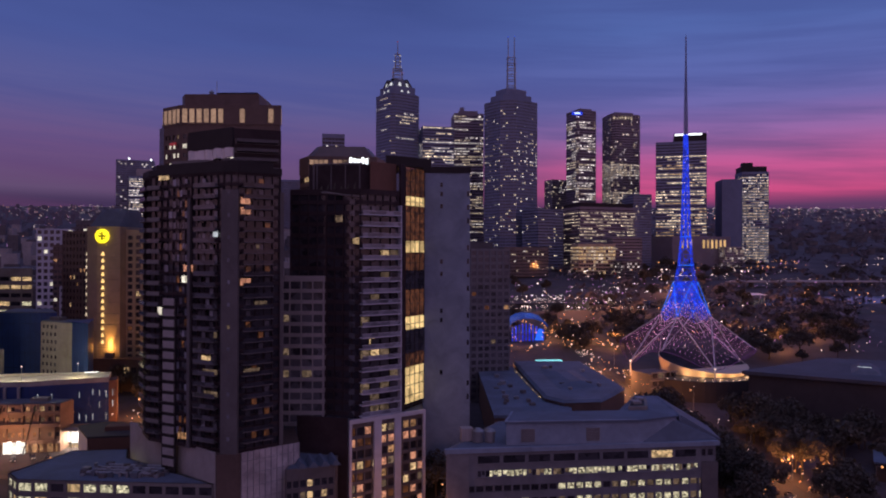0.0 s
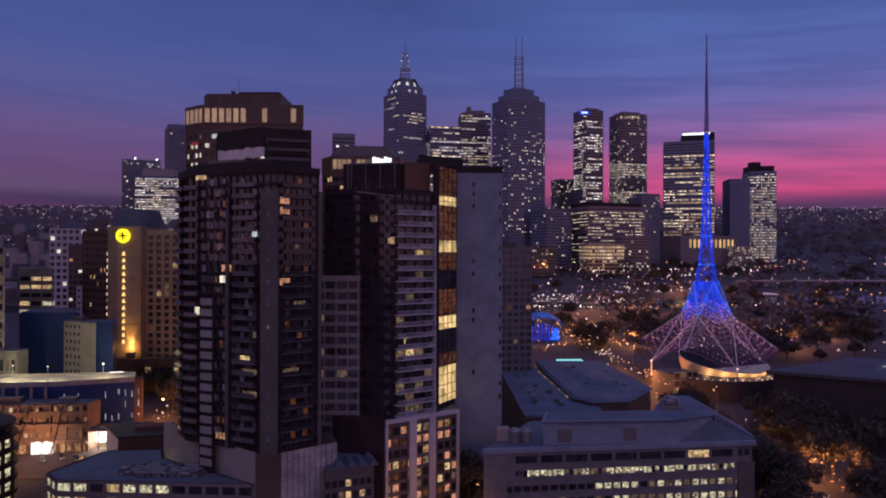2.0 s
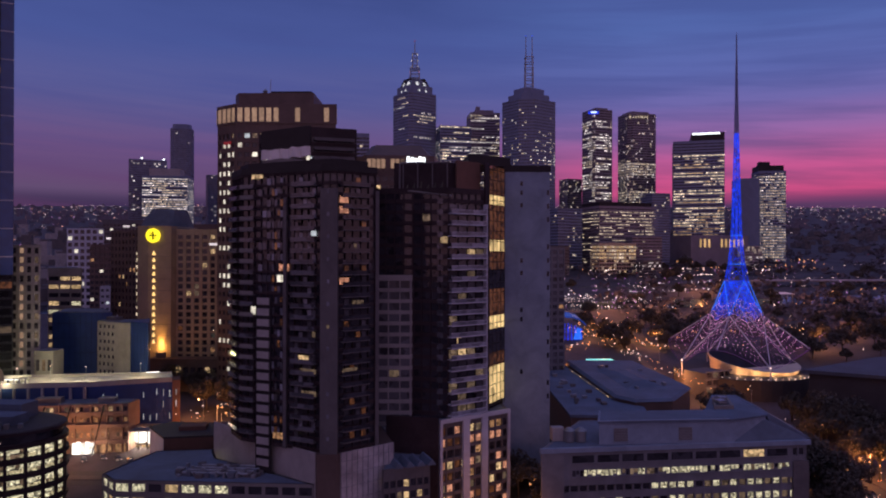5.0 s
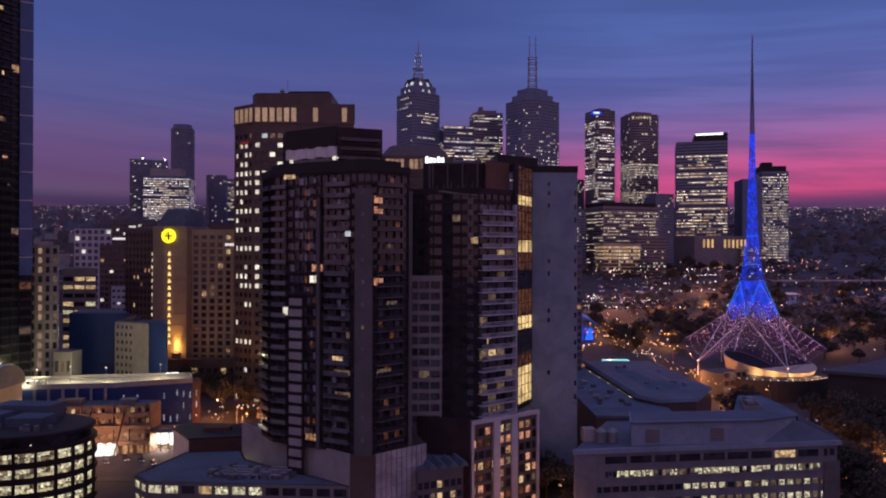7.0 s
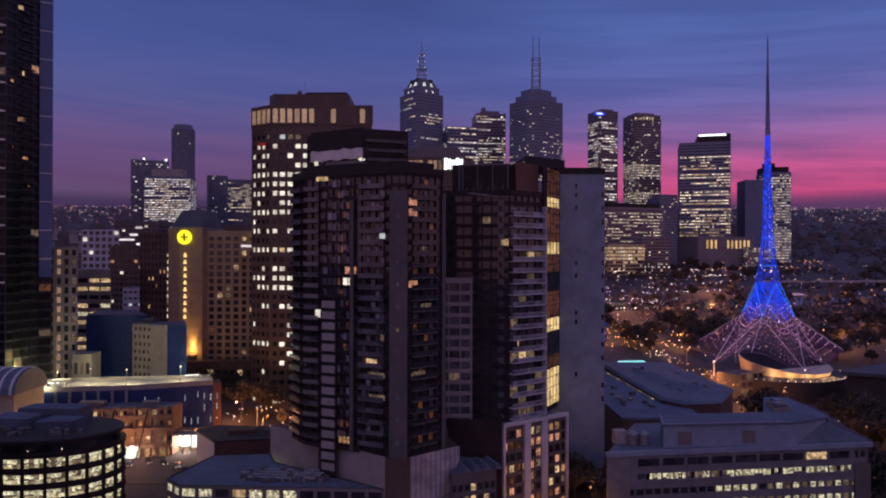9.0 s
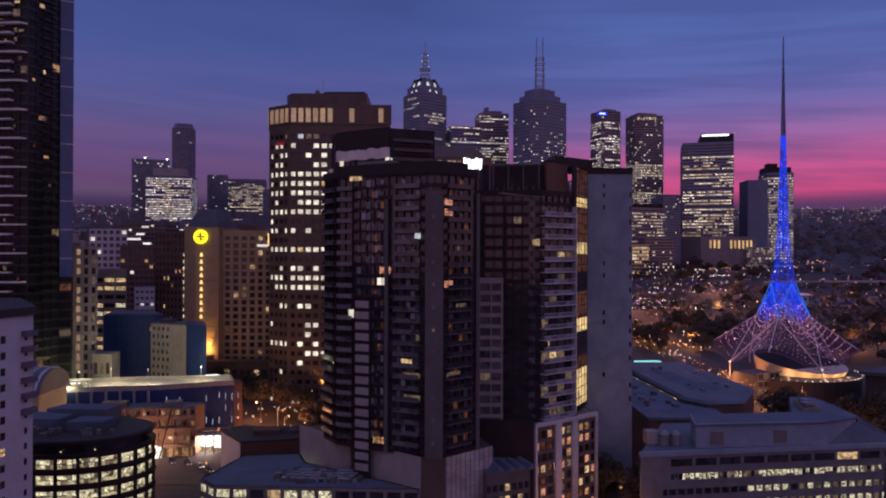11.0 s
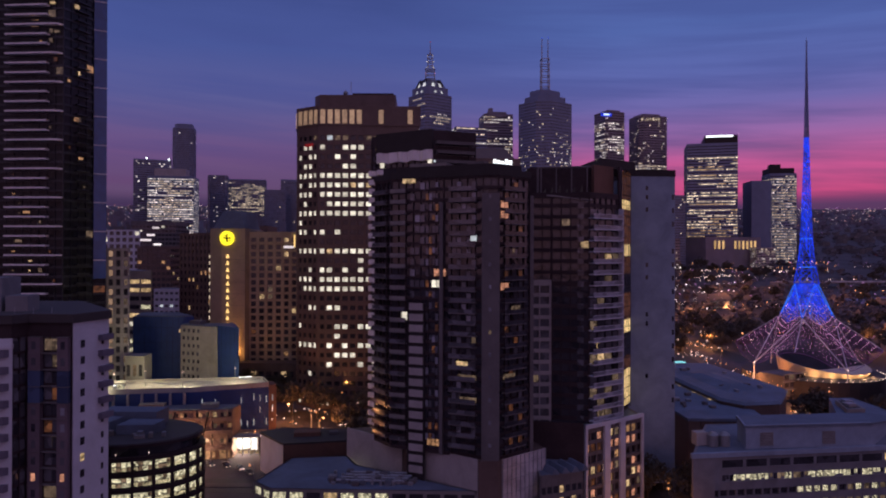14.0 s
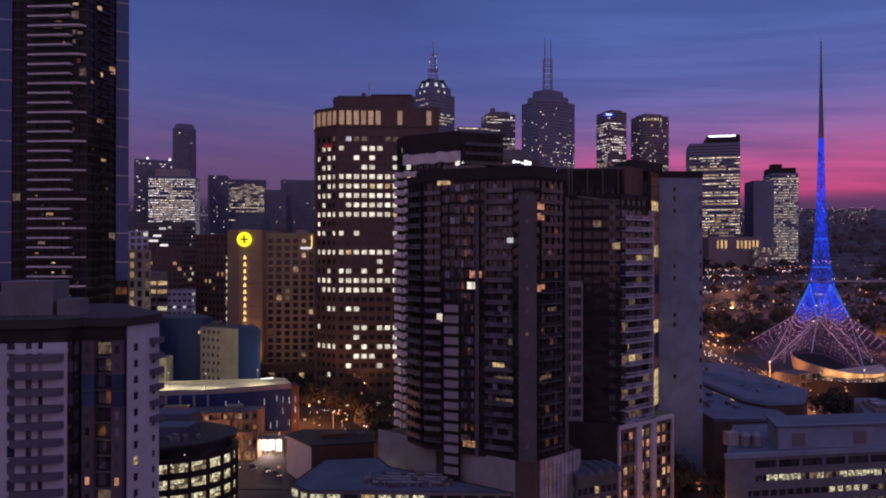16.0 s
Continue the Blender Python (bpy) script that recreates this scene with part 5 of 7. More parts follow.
    for i in (0, 5):
        pa, pb = inset(pent, -0.4)[i], inset(pent, -0.4)[(i + 1) % len(pent)]
        face_box(r, "roof_kerb", pa, pb, 0.3, (Vector(pb) - Vector(pa)).length - 0.3, -0.5, 0.04, 21.9, 22.15, "pale_concrete", "pale roof kerb")
    for x in (10.2, 13.6):
        bm = bmesh.new()
        prism(bm, circle(x - r.location.x, 201.5 - r.location.y, 1.6, 16), 15.3 - r.location.z, 18.4 - r.location.z)
        prism(bm, circle(x - r.location.x, 201.5 - r.location.y, 1.7, 16), 18.4 - r.location.z, 19.2 - r.location.z, circle(x - r.location.x, 201.5 - r.location.y, 0.7, 16))
        part("vent_cowl", bm, "grey_metal", r, "round metal vent cowl", smooth=False)
    block(r, "plant_box", rect(7, 203, 3.4, 3, 7), 15.3, 19, "concrete")


long_offices()


# the folded-roof theatre behind it
def folded_theatre():
    r = thing("theatre_building", "dark angular theatre with folded grey roof", "theatre", (30, 245, ground(245)))
    z0 = ground(245) - 1
    hall = [(38.5, 262), (44, 254), (58, 256), (72.5, 279), (68, 345), (35, 346)]
    block(r, "hall", hall, z0, 15.2, "brown_granite", "brown panelled hall")
    block(r, "roof", inset(hall, -0.5), 15.2, 16.2, "roof_membrane", "broad slate-blue roof", inset(hall, 0.6))
    block(r, "roof_crease", [(46, 272), (62, 280), (60, 320), (44, 316)], 16.2, 17.4, "roof_membrane", "low raised roof fold", [(52, 284), (57, 286), (55, 312), (50, 310)])
    wing = [(18, 240), (44, 238.5), (46, 252), (39, 262), (34, 340), (17, 338)]
    block(r, "front_wing", wing, z0, 13.0, "brown_granite", "brown front wing")
    block(r, "wing_roof", inset(wing, -0.4), 13.0, 14.0, "roof_membrane", "lower slate-blue roof")
    for k in range(14):
        y = 268 + k * 4.6
        rail_tube(r, "light_slot", (37.4 - k * 0.26, y, 14.3), (37.2 - k * 0.26, y + 2.4, 14.3), 0.14, "lit_dim" if k % 3 else "lit_warm")
    rnd = random.Random(18)
    for k in range(16):
        block(r, "roof_unit", rect(rnd.uniform(22, 33), rnd.uniform(246, 320), rnd.uniform(0.8, 2.4), rnd.uniform(0.8, 2.4), 8), 14, 14 + rnd.uniform(0.4, 1.4), rnd.choice(["grey_metal", "concrete_dark"]))
    for k in range(9):
        block(r, "roof_unit", rect(rnd.uniform(46, 64), rnd.uniform(262, 335), rnd.uniform(0.8, 2.6), rnd.uniform(0.8, 2.6), 8), 16.2, 16.2 + rnd.uniform(0.5, 1.5), rnd.choice(["grey_metal", "concrete_dark"]))
    for k in range(7):
        block(r, "slit_window", rect(59.5 + k * 1.9, 258.3 + k * 3.0, 0.5, 0.9, 58), z0 + 4, z0 + 8, "lit_warm", "lit slit window")
    for k in range(5):
        face_box(r, "wall_joint", wing[0], wing[1], 4 + k * 5, 4.15 + k * 5, 0.0, 0.06, z0, 13, "black_metal")


folded_theatre()


# the great stone gallery to the right
def gallery():
    poly = [(132, 302), (262, 229), (300, 296), (186, 338)]
    r = thing("gallery_building", "huge dark bluestone gallery with flat roof", "museum", (200, 300, ground(290)))
    block(r, "wall", poly, ground(260) - 8, 17.6, "bluestone", "blank bluestone wall")
    block(r, "roof_eave", inset(poly, -1.6), 17.6, 19.0, "gallery_roof", "overhanging flat roof edge")
    a, b = Vector(poly[0]), Vector(poly[1])
    d = (b - a).normalized()
    s = Vector((-d.y, d.x))
    for k in range(5):
        q = a + d * (44 + k * 15) + s * 26
        ridge = rect(q.x, q.y, 11, 24, math.degrees(math.atan2(d.y, d.x)))
        block(r, "roof_light", ridge, 19.0, 21.2, "roof_dark", "grey skylight ridge", inset(ridge, 3.4))
        bar = a + d * (41 + k * 15) + s * 20
        rail_tube(r, "skylight_strip", (bar.x, bar.y, 21.3), tuple((bar + d * 5)) + (21.3,), 0.16, "lit_cool", label="pale strip of lit skylight")
    face_box(r, "plinth", poly[0], poly[1], 36, 120, 0.1, 6, ground(260) - 6, 2.5, "bluestone", "lower dark terrace")
    for k in range(4):
        face_box(r, "lit_opening", poly[0], poly[1], 26 + k * 6.5, 27.4 + k * 6.5, 0.05, 0.15, 1.2, 1.8, "lit_dim")
    block(r, "side_pavilion", [(146, 236), (176, 219), (186, 236), (156, 253)], ground(230) - 2, -1.0, "bluestone", "low dark side building")
    block(r, "side_pavilion_roof", inset([(146, 236), (176, 219), (186, 236), (156, 253)], -0.5), -1.0, -0.4, "roof_membrane", "slate-blue flat roof")


gallery()


# ---- left side ----
def hotel():
    r = thing("hotel", "beige stone hotel with yellow round sign and lit stair slots", "hotel", (-160, 355, ground(350)))
    g = ground(350) - 1
    front = [(-177.6, 349), (-171.5, 346.6), (-160.2, 347.2), (-159, 352), (-159, 380), (-177, 380)]
    block(r, "tower", front, g, 82, "hotel_stone", "blank beige stone end tower")
    block(r, "tower_roof", inset(front, 1), 82, 91, "roof_dark", "sloped dark roof", [(-173, 356), (-170, 354), (-164, 354), (-162, 357), (-162, 374), (-172, 374)])
    wing = [(-159, 351), (-142.5, 350), (-124, 352), (-124, 376), (-159, 376)]
    tower("", "", wing, g, 80.5, 3.5, 4.1, "hotel_stone", "glass_dark", rooms(91, lambda f: 0.07, ["lit_warm", "lit_amber", "lit_dim", "lit_ember"]), band=0.34, pier=1.6, root=r, deep=0.4)
    left = [(-197, 362), (-178, 352), (-178, 380), (-194, 384)]
    tower("", "", left, g, 80, 3.55, 2.6, "brown_granite", "glass_dark", rooms(92, lambda f: 0.1, ["lit_warm", "lit_amber"]), band=0.45, pier=1.2, root=r, deep=0.4)
    block(r, "cornice", inset(wing, -0.5), 74.5, 75.6, "hotel_stone")
    face_box(r, "balcony_light", wing[1], wing[2], 0.5, 5.5, 0.55, 0.9, 72.4, 73.6, "lit_lamp_cool", "bright white terrace light")
    face_box(r, "balcony_light", wing[1], wing[2], 5.6, 6.1, 0.55, 0.9, 73.0, 79.0, "lit_slot", "amber-lit terrace post")
    o = r.location
    bm = bmesh.new()
    for p in (circle(0, 0, 3.5, 28),):
        lo = [bm.verts.new((x - 168.6 - o.x, 346.2 - o.y, y + 77.2 - o.z)) for x, y in p]
        hi = [bm.verts.new((x - 168.6 - o.x, 345.6 - o.y, y + 77.2 - o.z)) for x, y in p]
        bm.faces.new(lo)
        bm.faces.new(hi[::-1])
        for i in range(len(lo)):
            bm.faces.new((lo[i], lo[(i + 1) % len(lo)], hi[(i + 1) % len(lo)], hi[i]))
    sign = part("round_sign", bm, "lit_yellow", r, "round yellow illuminated sign")
    bm = bmesh.new()
    for x0, x1, z0, z1 in ((-1.9, 1.9, -0.35, 0.35), (-0.35, 0.35, -2.0, 2.0), (0.5, 1.8, -1.4, -1.0), (-1.7, -0.5, 0.9, 1.3)):
        box(bm, x0 - 168.6 - o.x, x1 - 168.6 - o.x, 345.5 - o.y, 345.6 - o.y, z0 + 77.2 - o.z, z1 + 77.2 - o.z)
    part("sign_mark", bm, "black_metal", sign, "dark cross-shaped mark")
    for k in range(14):
        z = 24 + k * 3.35
        block(r, "stair_slot", rect(-168.4, 346.3, 1.5, 0.5), z, z + 1.9, "lit_slot", "small glowing triangular slot", rect(-168.4, 346.3, 0.3, 0.5))
        block(r, "side_slot", rect(-177.9, 349.2, 0.5, 0.5), z, z + 1.6, "lit_far", "narrow lit side slot")
    for k in range(9):
        z = 22 + k * 5.6
        face_box(r, "stone_joint", front[1], front[2], 0.0, 11.2, 0.003, 0.03, z, z + 0.1, "concrete_dark")
    lamp("uplight", (-164.6, 345.3, 22.0), (1.0, 0.45, 0.1), 1600, 0.3)
    lamp("uplight", (-164.4, 345.8, 20.5), (1.0, 0.45, 0.1), 32000, 0.3, (-165.4, 347.2, 36), 48, 0.9)
    lamp("uplight", (-178.4, 348.0, 22), (1.0, 0.52, 0.1), 500, 0.3)
    block(r, "light_trough", rect(-164.3, 345.4, 4.2, 1.6), g, 19.6, "concrete_dark")
    block(r, "base_block", [(-180, 344), (-120, 341), (-120, 352), (-180, 350)], g, 17, "brown_granite", "dark hotel base")
    for k in range(10):
        block(r, "base_window", rect(-158 + k * 3.6, 341.9 - k * 0.18 , 2.2, 0.4), 10.5, 13, "lit_warm" if k % 4 == 1 else "glass_dark", "hotel base window")


hotel()


def blue_blocks():
    a = thing("car_park_building", "windowless block clad in deep blue panels", "building", (-188, 326, ground(320)))
    poly = [(-201.5, 316), (-175.3, 318), (-188, 337), (-206, 337)]
    block(a, "wall", poly, ground(320) - 1, 41.6, "blue_panel", "deep blue metal panels")
    for k in range(11):
        face_box(a, "panel_joint", poly[0], poly[1], 2.4 * k + 0.2, 2.4 * k + 0.28, 0.0, 0.04, ground(320), 41.4, "black_metal")
    for k in range(4):
        face_box(a, "panel_joint", poly[0], poly[1], 0, 26.2, 0.0, 0.035, 17 + k * 6.6, 17.08 + k * 6.6, "black_metal")
    face_box(a, "window", poly[0], poly[1], 19.8, 21.2, 0.02, 0.1, 34.6, 36, "lit_warm", "single lit window")
    block(a, "roof", inset(poly, 0.4), 41.6, 42.0, "roof_dark")
    b = thing("apartment_building", "beige rendered block with blue end wall", "building", (-168, 311, ground(310)))
    bp = [(-179, 311.5), (-160.6, 303), (-158.5, 317.4), (-178, 317.6)]
    block(b, "wall", bp, ground(310) - 1, 38.4, "grey_stone", "beige rendered wall")
    block(b, "roof", inset(bp, 0.3), 38.4, 38.8, "roof_dark")
    block(b, "plant_room", rect(-172, 313, 6, 4, -25), 38.4, 40.4, "concrete_dark")
    for rr in range(8):
        for c in range(4):
            u = 1.2 + c * 2.6 + 0.4 * (rr % 2)
            face_box(b, "window", bp[0], bp[1], u, u + 1.1, 0.02, 0.1, 12.5 + rr * 3.3, 14.0 + rr * 3.3, "glass_grey" if (rr + c) % 3 else "glass_dark", "small dark window")
    block(b, "blue_end", [(-160.4, 302.9), (-149.2, 294.2), (-155.5, 311), (-158.2, 317)], ground(305) - 1, 39.2, "blue_panel", "deep blue end wall")
    for k in range(4):
        face_box(b, "panel_joint", (-160.4, 302.9), (-149.2, 294.2), 2.6 + k * 2.9, 2.68 + k * 2.9, 0.0, 0.04, ground(305), 39.0, "black_metal")
    rail_tube(b, "flue", (-170, 311, 38), (-170, 311, 41.4), 0.3, "grey_metal")


blue_blocks()


def deck_car_park():
    r = thing("parking_garage", "multi-storey car park with floodlit pale roof deck", "parking garage", (-180, 276, ground(276)))
    g = ground(262) - 1
    poly = [(-196, 265.5), (-160, 270.5), (-134, 281), (-139, 293.5), (-186, 287), (-196, 284)]
    block(r, "body", poly, g, 17.3, "blue_panel", "dark blue slatted walls")
    deck = block(r, "roof_deck", inset(poly, 0.2), 17.3, 18.1, "concrete", "grey concrete roof deck")
    for i in (0, 1, 2, 3, 4):
        p0, p1 = poly[i], poly[(i + 1) % 6]
        face_box(r, "parapet", p0, p1, 0, (Vector(p1) - Vector(p0)).length, -0.35, 0.0, 17.3, 19.2, "concrete")
    p0, p1 = poly[1], poly[2]
    ln = (Vector(p1) - Vector(p0)).length
    rnd = random.Random(4)
    for k in range(12):
        for j in range(3):
            if rnd.random() < 0.62:
                z = 2.2 + j * 4.6 + rnd.uniform(0, 1.4)
                face_box(r, "light_slit", p0, p1, 3 + k * 2.4, 3.22 + k * 2.4, 0.02, 0.1, z, z + 2.4, "lit_cool", "narrow white light slit")
    face_box(r, "end_tower", poly[2], poly[3], 0.0, 8, 0.0, 3.0, g, 18, "brick_red", "brown stair tower")
    for k, (x, y) in enumerate(((-190, 271), (-181, 278), (-166, 276), (-148, 284))):
        rail_tube(r, "lamp_post", (x, y, 18), (x, y, 24), 0.12, "grey_metal")
        globes(r, "lamp_head", [(x, y, 24.1)], 0.35, "lit_street")
        lamp("deck_light", (x, y, 23.4), (1.0, 0.85, 0.42), 6000 if k else 2200, 0.3)
    rail_tube(r, "strip_light", (-148, 289.4, 19.6), (-143, 290.7, 19.6), 0.16, "lit_sign", label="white strip light along the deck edge")
    rail_tube(r, "strip_light", (-194, 267.5, 20.4), (-188, 268.3, 20.4), 0.16, "lit_sign")
    for k in range(7):
        x = -193 + k * 5
        block(r, "column", rect(x, 265.2 + (x + 193) * 0.13, 0.8, 0.8), g, 17.3, "concrete")
    rh = [(-197.5, 266.5), (-185, 268.2), (-186, 274), (-197.5, 272.5)]
    block(r, "ramp_roof", rh, 20.7, 21.2, "concrete", "pale roof of the ramp house")
    for k in range(4):
        face_box(r, "ramp_post", rh[0], rh[1], 0.2 + k * 4.0, 0.7 + k * 4.0, -0.6, 0.0, 18.1, 20.7, "concrete", "pale ramp post")
    for k in range(3):
        face_box(r, "ramp_light", rh[0], rh[1], 1.0 + k * 4.0, 3.9 + k * 4.0, -4.4, -4.2, 18.3, 20.4, "lit_open_office", "bright inside of the ramp house")
    lamp("deck_light", (-191, 265.2, 19.6), (1.0, 0.86, 0.5), 900, 0.3)
    rnd = random.Random(44)
    for k in range(9):
        x = -180 + k * 4.2
        rail_tube(r, "deck_marking", (x, 277 + k * 0.55, 18.2), (x + rnd.uniform(1.0, 2.4), 277.1 + k * 0.6, 18.2), 0.1, "white_render")
    m = thing("shopping_centre", "brown terraced arcade lit orange with bright shops", "shop", (-165, 262, ground(262)))
    pm = [(-190, 256), (-143, 262), (-142, 269.5), (-160, 269.5), (-190, 264.5)]
    gm = ground(258) - 1
    block(m, "wall", pm, gm, 12.6, "arcade_wall", "brown concrete wall")
    block(m, "roof", inset(pm, 0.3), 12.6, 13.0, "roof_dark")
    rnd = random.Random(14)
    ln = (Vector(pm[1]) - Vector(pm[0])).length
    # stepped terraces, each with its parapet and a row of openings
    for z, out in ((-1.6, 2.4), (4.2, 1.8), (8.6, 1.0)):
        face_box(m, "terrace", pm[0], pm[1], 0, ln, 0.0, out, z, z + 0.4, "arcade_wall", "brown terrace slab")
        face_box(m, "parapet", pm[0], pm[1], 0, ln, out - 0.25, out, z + 0.4, z + 1.5, "arcade_wall", "brown terrace parapet")
    for k in range(9):
        face_box(m, "pier", pm[0], pm[1], 0.4 + k * 5.6, 1.0 + k * 5.6, 0.0, 0.9, gm, 12.8, "arcade_wall")
        for z in (0.6, 6.2, 10.2):
            for j in range(3):
                if rnd.random() < 0.6:
                    u = 1.5 + k * 5.2 + j * 1.4
                    face_box(m, "window", pm[0], pm[1], u, u + 1.1, 0.02, 0.12, z, z + 1.5, rnd.choice(["glass_dark", "glass_dark", "lit_amber", "lit_dim", "lit_warm"]), "small arcade window")
        face_box(m, "shop_window", pm[0], pm[1], 1.2 + k * 5.2, 4.9 + k * 5.2, 0.02, 0.15, gm + 0.9, -2.0, "lit_amber", "lit shop window")
    for k in range(5):
        face_box(m, "shop_front", pm[0], pm[1], 28.5 + k * 1.55, 29.9 + k * 1.55, 2.45, 2.6, -5.0, -0.8 + 0.4 * (k % 2), "lit_glow", "glaring white shopfront")
    for u0, u1 in ((14.0, 18.4), (23.0, 27.4), (35.4, 39.0)):
        rail_tube(m, "brace", tuple(Vector(pm[0]).lerp(Vector(pm[1]), u0 / ln) + Vector((0.3, -2.6))) + (-5.5,), tuple(Vector(pm[0]).lerp(Vector(pm[1]), u1 / ln) + Vector((0.3, -1.2))) + (12.5,), 0.28, "black_metal", label="dark slanting steel brace")
    block(m, "plant_box", rect(-172, 261.5, 9, 4, 7), 13.0, 15.0, "concrete_dark")
    block(m, "plant_box", rect(-152, 265, 6, 4, 7), 13.0, 14.4, "concrete_grey")
    en = thing("entrance_canopy", "brightly lit white entrance canopy on the corner", "canopy", (-140, 266, ground(266)))
    block(en, "back_wall", rect(-139.5, 268.2, 15, 0.8, 4), ground(266) - 1, 3.6, "arcade_wall")
    rnd = random.Random(61)
    for k in range(16):
        x = -149.0 + k * 0.9
        z0 = rnd.uniform(-3.6, -2.6)
        block(en, "light_panel", rect(x, 266.4 + (x + 146) * 0.05, rnd.uniform(0.7, 0.84), 0.5, 4), z0, rnd.uniform(1.0, 2.0), "lit_glow", "glaring white light panel")
    for k in range(6):
        block(en, "shop_light", rect(-145.5 + k * 2.1, 266.2 + k * 0.1, 1.2, 0.5, 4), -5.2, -3.9, "lit_warm", "lit shop window")
    block(en, "canopy", rect(-139.8, 265, 14.5, 4.5, 4), 2.0, 2.5, "grey_metal", "flat canopy roof")
    for k in range(5):
        block(en, "post", rect(-146 + k * 3.1, 263.2 + k * 0.2, 0.25, 0.25), ground(263) - 1, 2.0, "black_metal")
    lamp("entrance_fill", (-140, 264.4, -1.0), (1.0, 0.76, 0.55), 4500, 0.8)
    # fill light added for the parked cars, with no fitting of its own
    lamp("entrance_fill", (-152, 255.0, 0.5), (1.0, 0.6, 0.38), 900, 0.6)
    lamp("arcade_light", (-172, 251.0, 3.0), (1.0, 0.42, 0.18), 2600, 0.5)
    lamp("arcade_light", (-158, 252.5, 3.0), (1.0, 0.42, 0.18), 2600, 0.5)
    lamp("arcade_light", (-184, 250.0, 3.0), (1.0, 0.42, 0.18), 2000, 0.5)
    s = thing("shed", "small pale-walled shed with dark roof", "shed", (-114, 243, ground(243)))
    ps = [(-130, 250), (-119.2, 235.2), (-98.6, 239), (-100, 254), (-124, 256)]
    block(s, "wall", ps, ground(236) - 1, 6.8, "white_render", "pale side wall")
    block(s, "roof", inset(ps, -0.3), 6.8, 7.4, "bluestone", "dark flat roof")
    block(s, "roof_box", rect(-113, 246, 9, 5, 8), 7.4, 8.8, "brick_red", "brown roof box")
    block(s, "roof_box", rect(-104, 247, 3, 3, 8), 7.4, 8.4, "concrete_dark")
    face_box(s, "dark_front", ps[1], ps[2], 0.0, 20.8, 0.0, 0.3, ground(236) - 1, 6.8, "brick_red", "dark brick front")
    v = thing("market_hall", "vaulted pale hall roof with ribs", "hall", (-220, 250, ground(250)))
    bm = bmesh.new()
    for k in range(12):
        a0, a1 = radians(15 * k), radians(15 * (k + 1))
        y0, y1 = 248 - 10 * math.cos(a0), 248 - 10 * math.cos(a1)
        za, zb = 22 + 7.5 * math.sin(a0), 22 + 7.5 * math.sin(a1)
        o = v.location
        q = [(-252 - o.x, y0 - o.y, za - o.z), (-187 - o.x, y0 - o.y, za - o.z), (-187 - o.x, y1 - o.y, zb - o.z), (-252 - o.x, y1 - o.y, zb - o.z)]
        bm.faces.new([bm.verts.new(c) for c in q])
    bmesh.ops.remove_doubles(bm, verts=bm.verts[:], dist=0.01)
    bmesh.ops.solidify(bm, geom=bm.faces[:], thickness=0.4)
    part("vault", bm, "roof_membrane", v, "pale barrel vault")
    for k in range(18):
        bm = bmesh.new()
        rows = []
        for j in range(9):
            a = radians(15 * j)
            x = -251 + k * 3.7 - v.location.x
            rows.append([bm.verts.new((x + s, 248 - rr * math.cos(a) - v.location.y, 22 + rr * 0.75 * math.sin(a) - v.location.z)) for s, rr in ((-0.4, 9.95), (0.4, 9.95), (0.4, 10.5), (-0.4, 10.5))])
        for p, q in zip(rows, rows[1:]):
            for i in range(4):
                bm.faces.new((p[i], p[(i + 1) % 4], q[(i + 1) % 4], q[i]))
        part("rib", bm, "white_render", v, "pale curved roof rib")
    bm = bmesh.new()
    arch = [(248 - 9.9 * math.cos(radians(15 * j)) - v.location.y, 22 + 7.4 * math.sin(radians(15 * j)) - v.location.z) for j in range(13)]
    ends = [[bm.verts.new((x - v.location.x, y, z)) for y, z in arch] for x in (-187.0, -186.6)]
    bm.faces.new(ends[0])
    bm.faces.new(ends[1][::-1])
    for j in range(12):
        bm.faces.new((ends[0][j], ends[0][j + 1], ends[1][j + 1], ends[1][j]))
    part("end_wall", bm, "concrete_grey", v, "grey end wall of the vault")
    block(v, "wall", [(-252, 239), (-187.4, 239), (-187.4, 257), (-252, 257)], ground(240) - 1, 22, "beige_stone")
    for k in range(8):
        block(v, "arch_window", rect(-236 + k * 6, 238.9, 3, 0.3), 9, 14.5, "lit_warm" if k in (1, 2, 5) else "glass_dark", "arched window")
    block(v, "corner_tower", rect(-189, 291.4, 7.6, 8), ground(290) - 1, 28.5, "concrete_grey", "grey corner tower")
    for k in range(3):
        block(v, "arch_window", rect(-191.4 + k * 2.4, 287.3, 1.3, 0.3), 20.5, 25, "glass_dark" if k != 1 else "lit_dim", "arched window")


deck_car_park()


tower("office_building", "beige office block with bright window bands", [(-225.4, 355), (-208.3, 355), (-223, 377), (-236, 377)], ground(355), 61, 4.2, 5.6, "grey_stone", "glass_dark", rooms(94, lambda f: 0.85, ["lit_open_office", "lit_white", "lit_warm"], swing=0.5), band=0.5, pier=0.6)
tower("apartment_building", "pale block with one column of orange windows", [(-204.4, 290), (-192.6, 290.8), (-205, 306), (-214, 303)], ground(290), 72, 3.9, 2.9, "concrete", "glass_dark", lambda f, c, r, n, k: ("lit_loggia" if f == 0 and c == 1 and r % 5 else "lit_dim" if f == 0 and c == 3 and r % 2 else None), band=0.35, pier=1.3)
tower("office_building", "white gridded modern block", [(-325.5, 560), (-296, 560), (-312, 590), (-336, 592)], ground(560), 87.5, 5.2, 4.9, "white_render", "glass_dark", rooms(95, lambda f: 0.04, ["lit_white"]), band=0.4, pier=1.6)
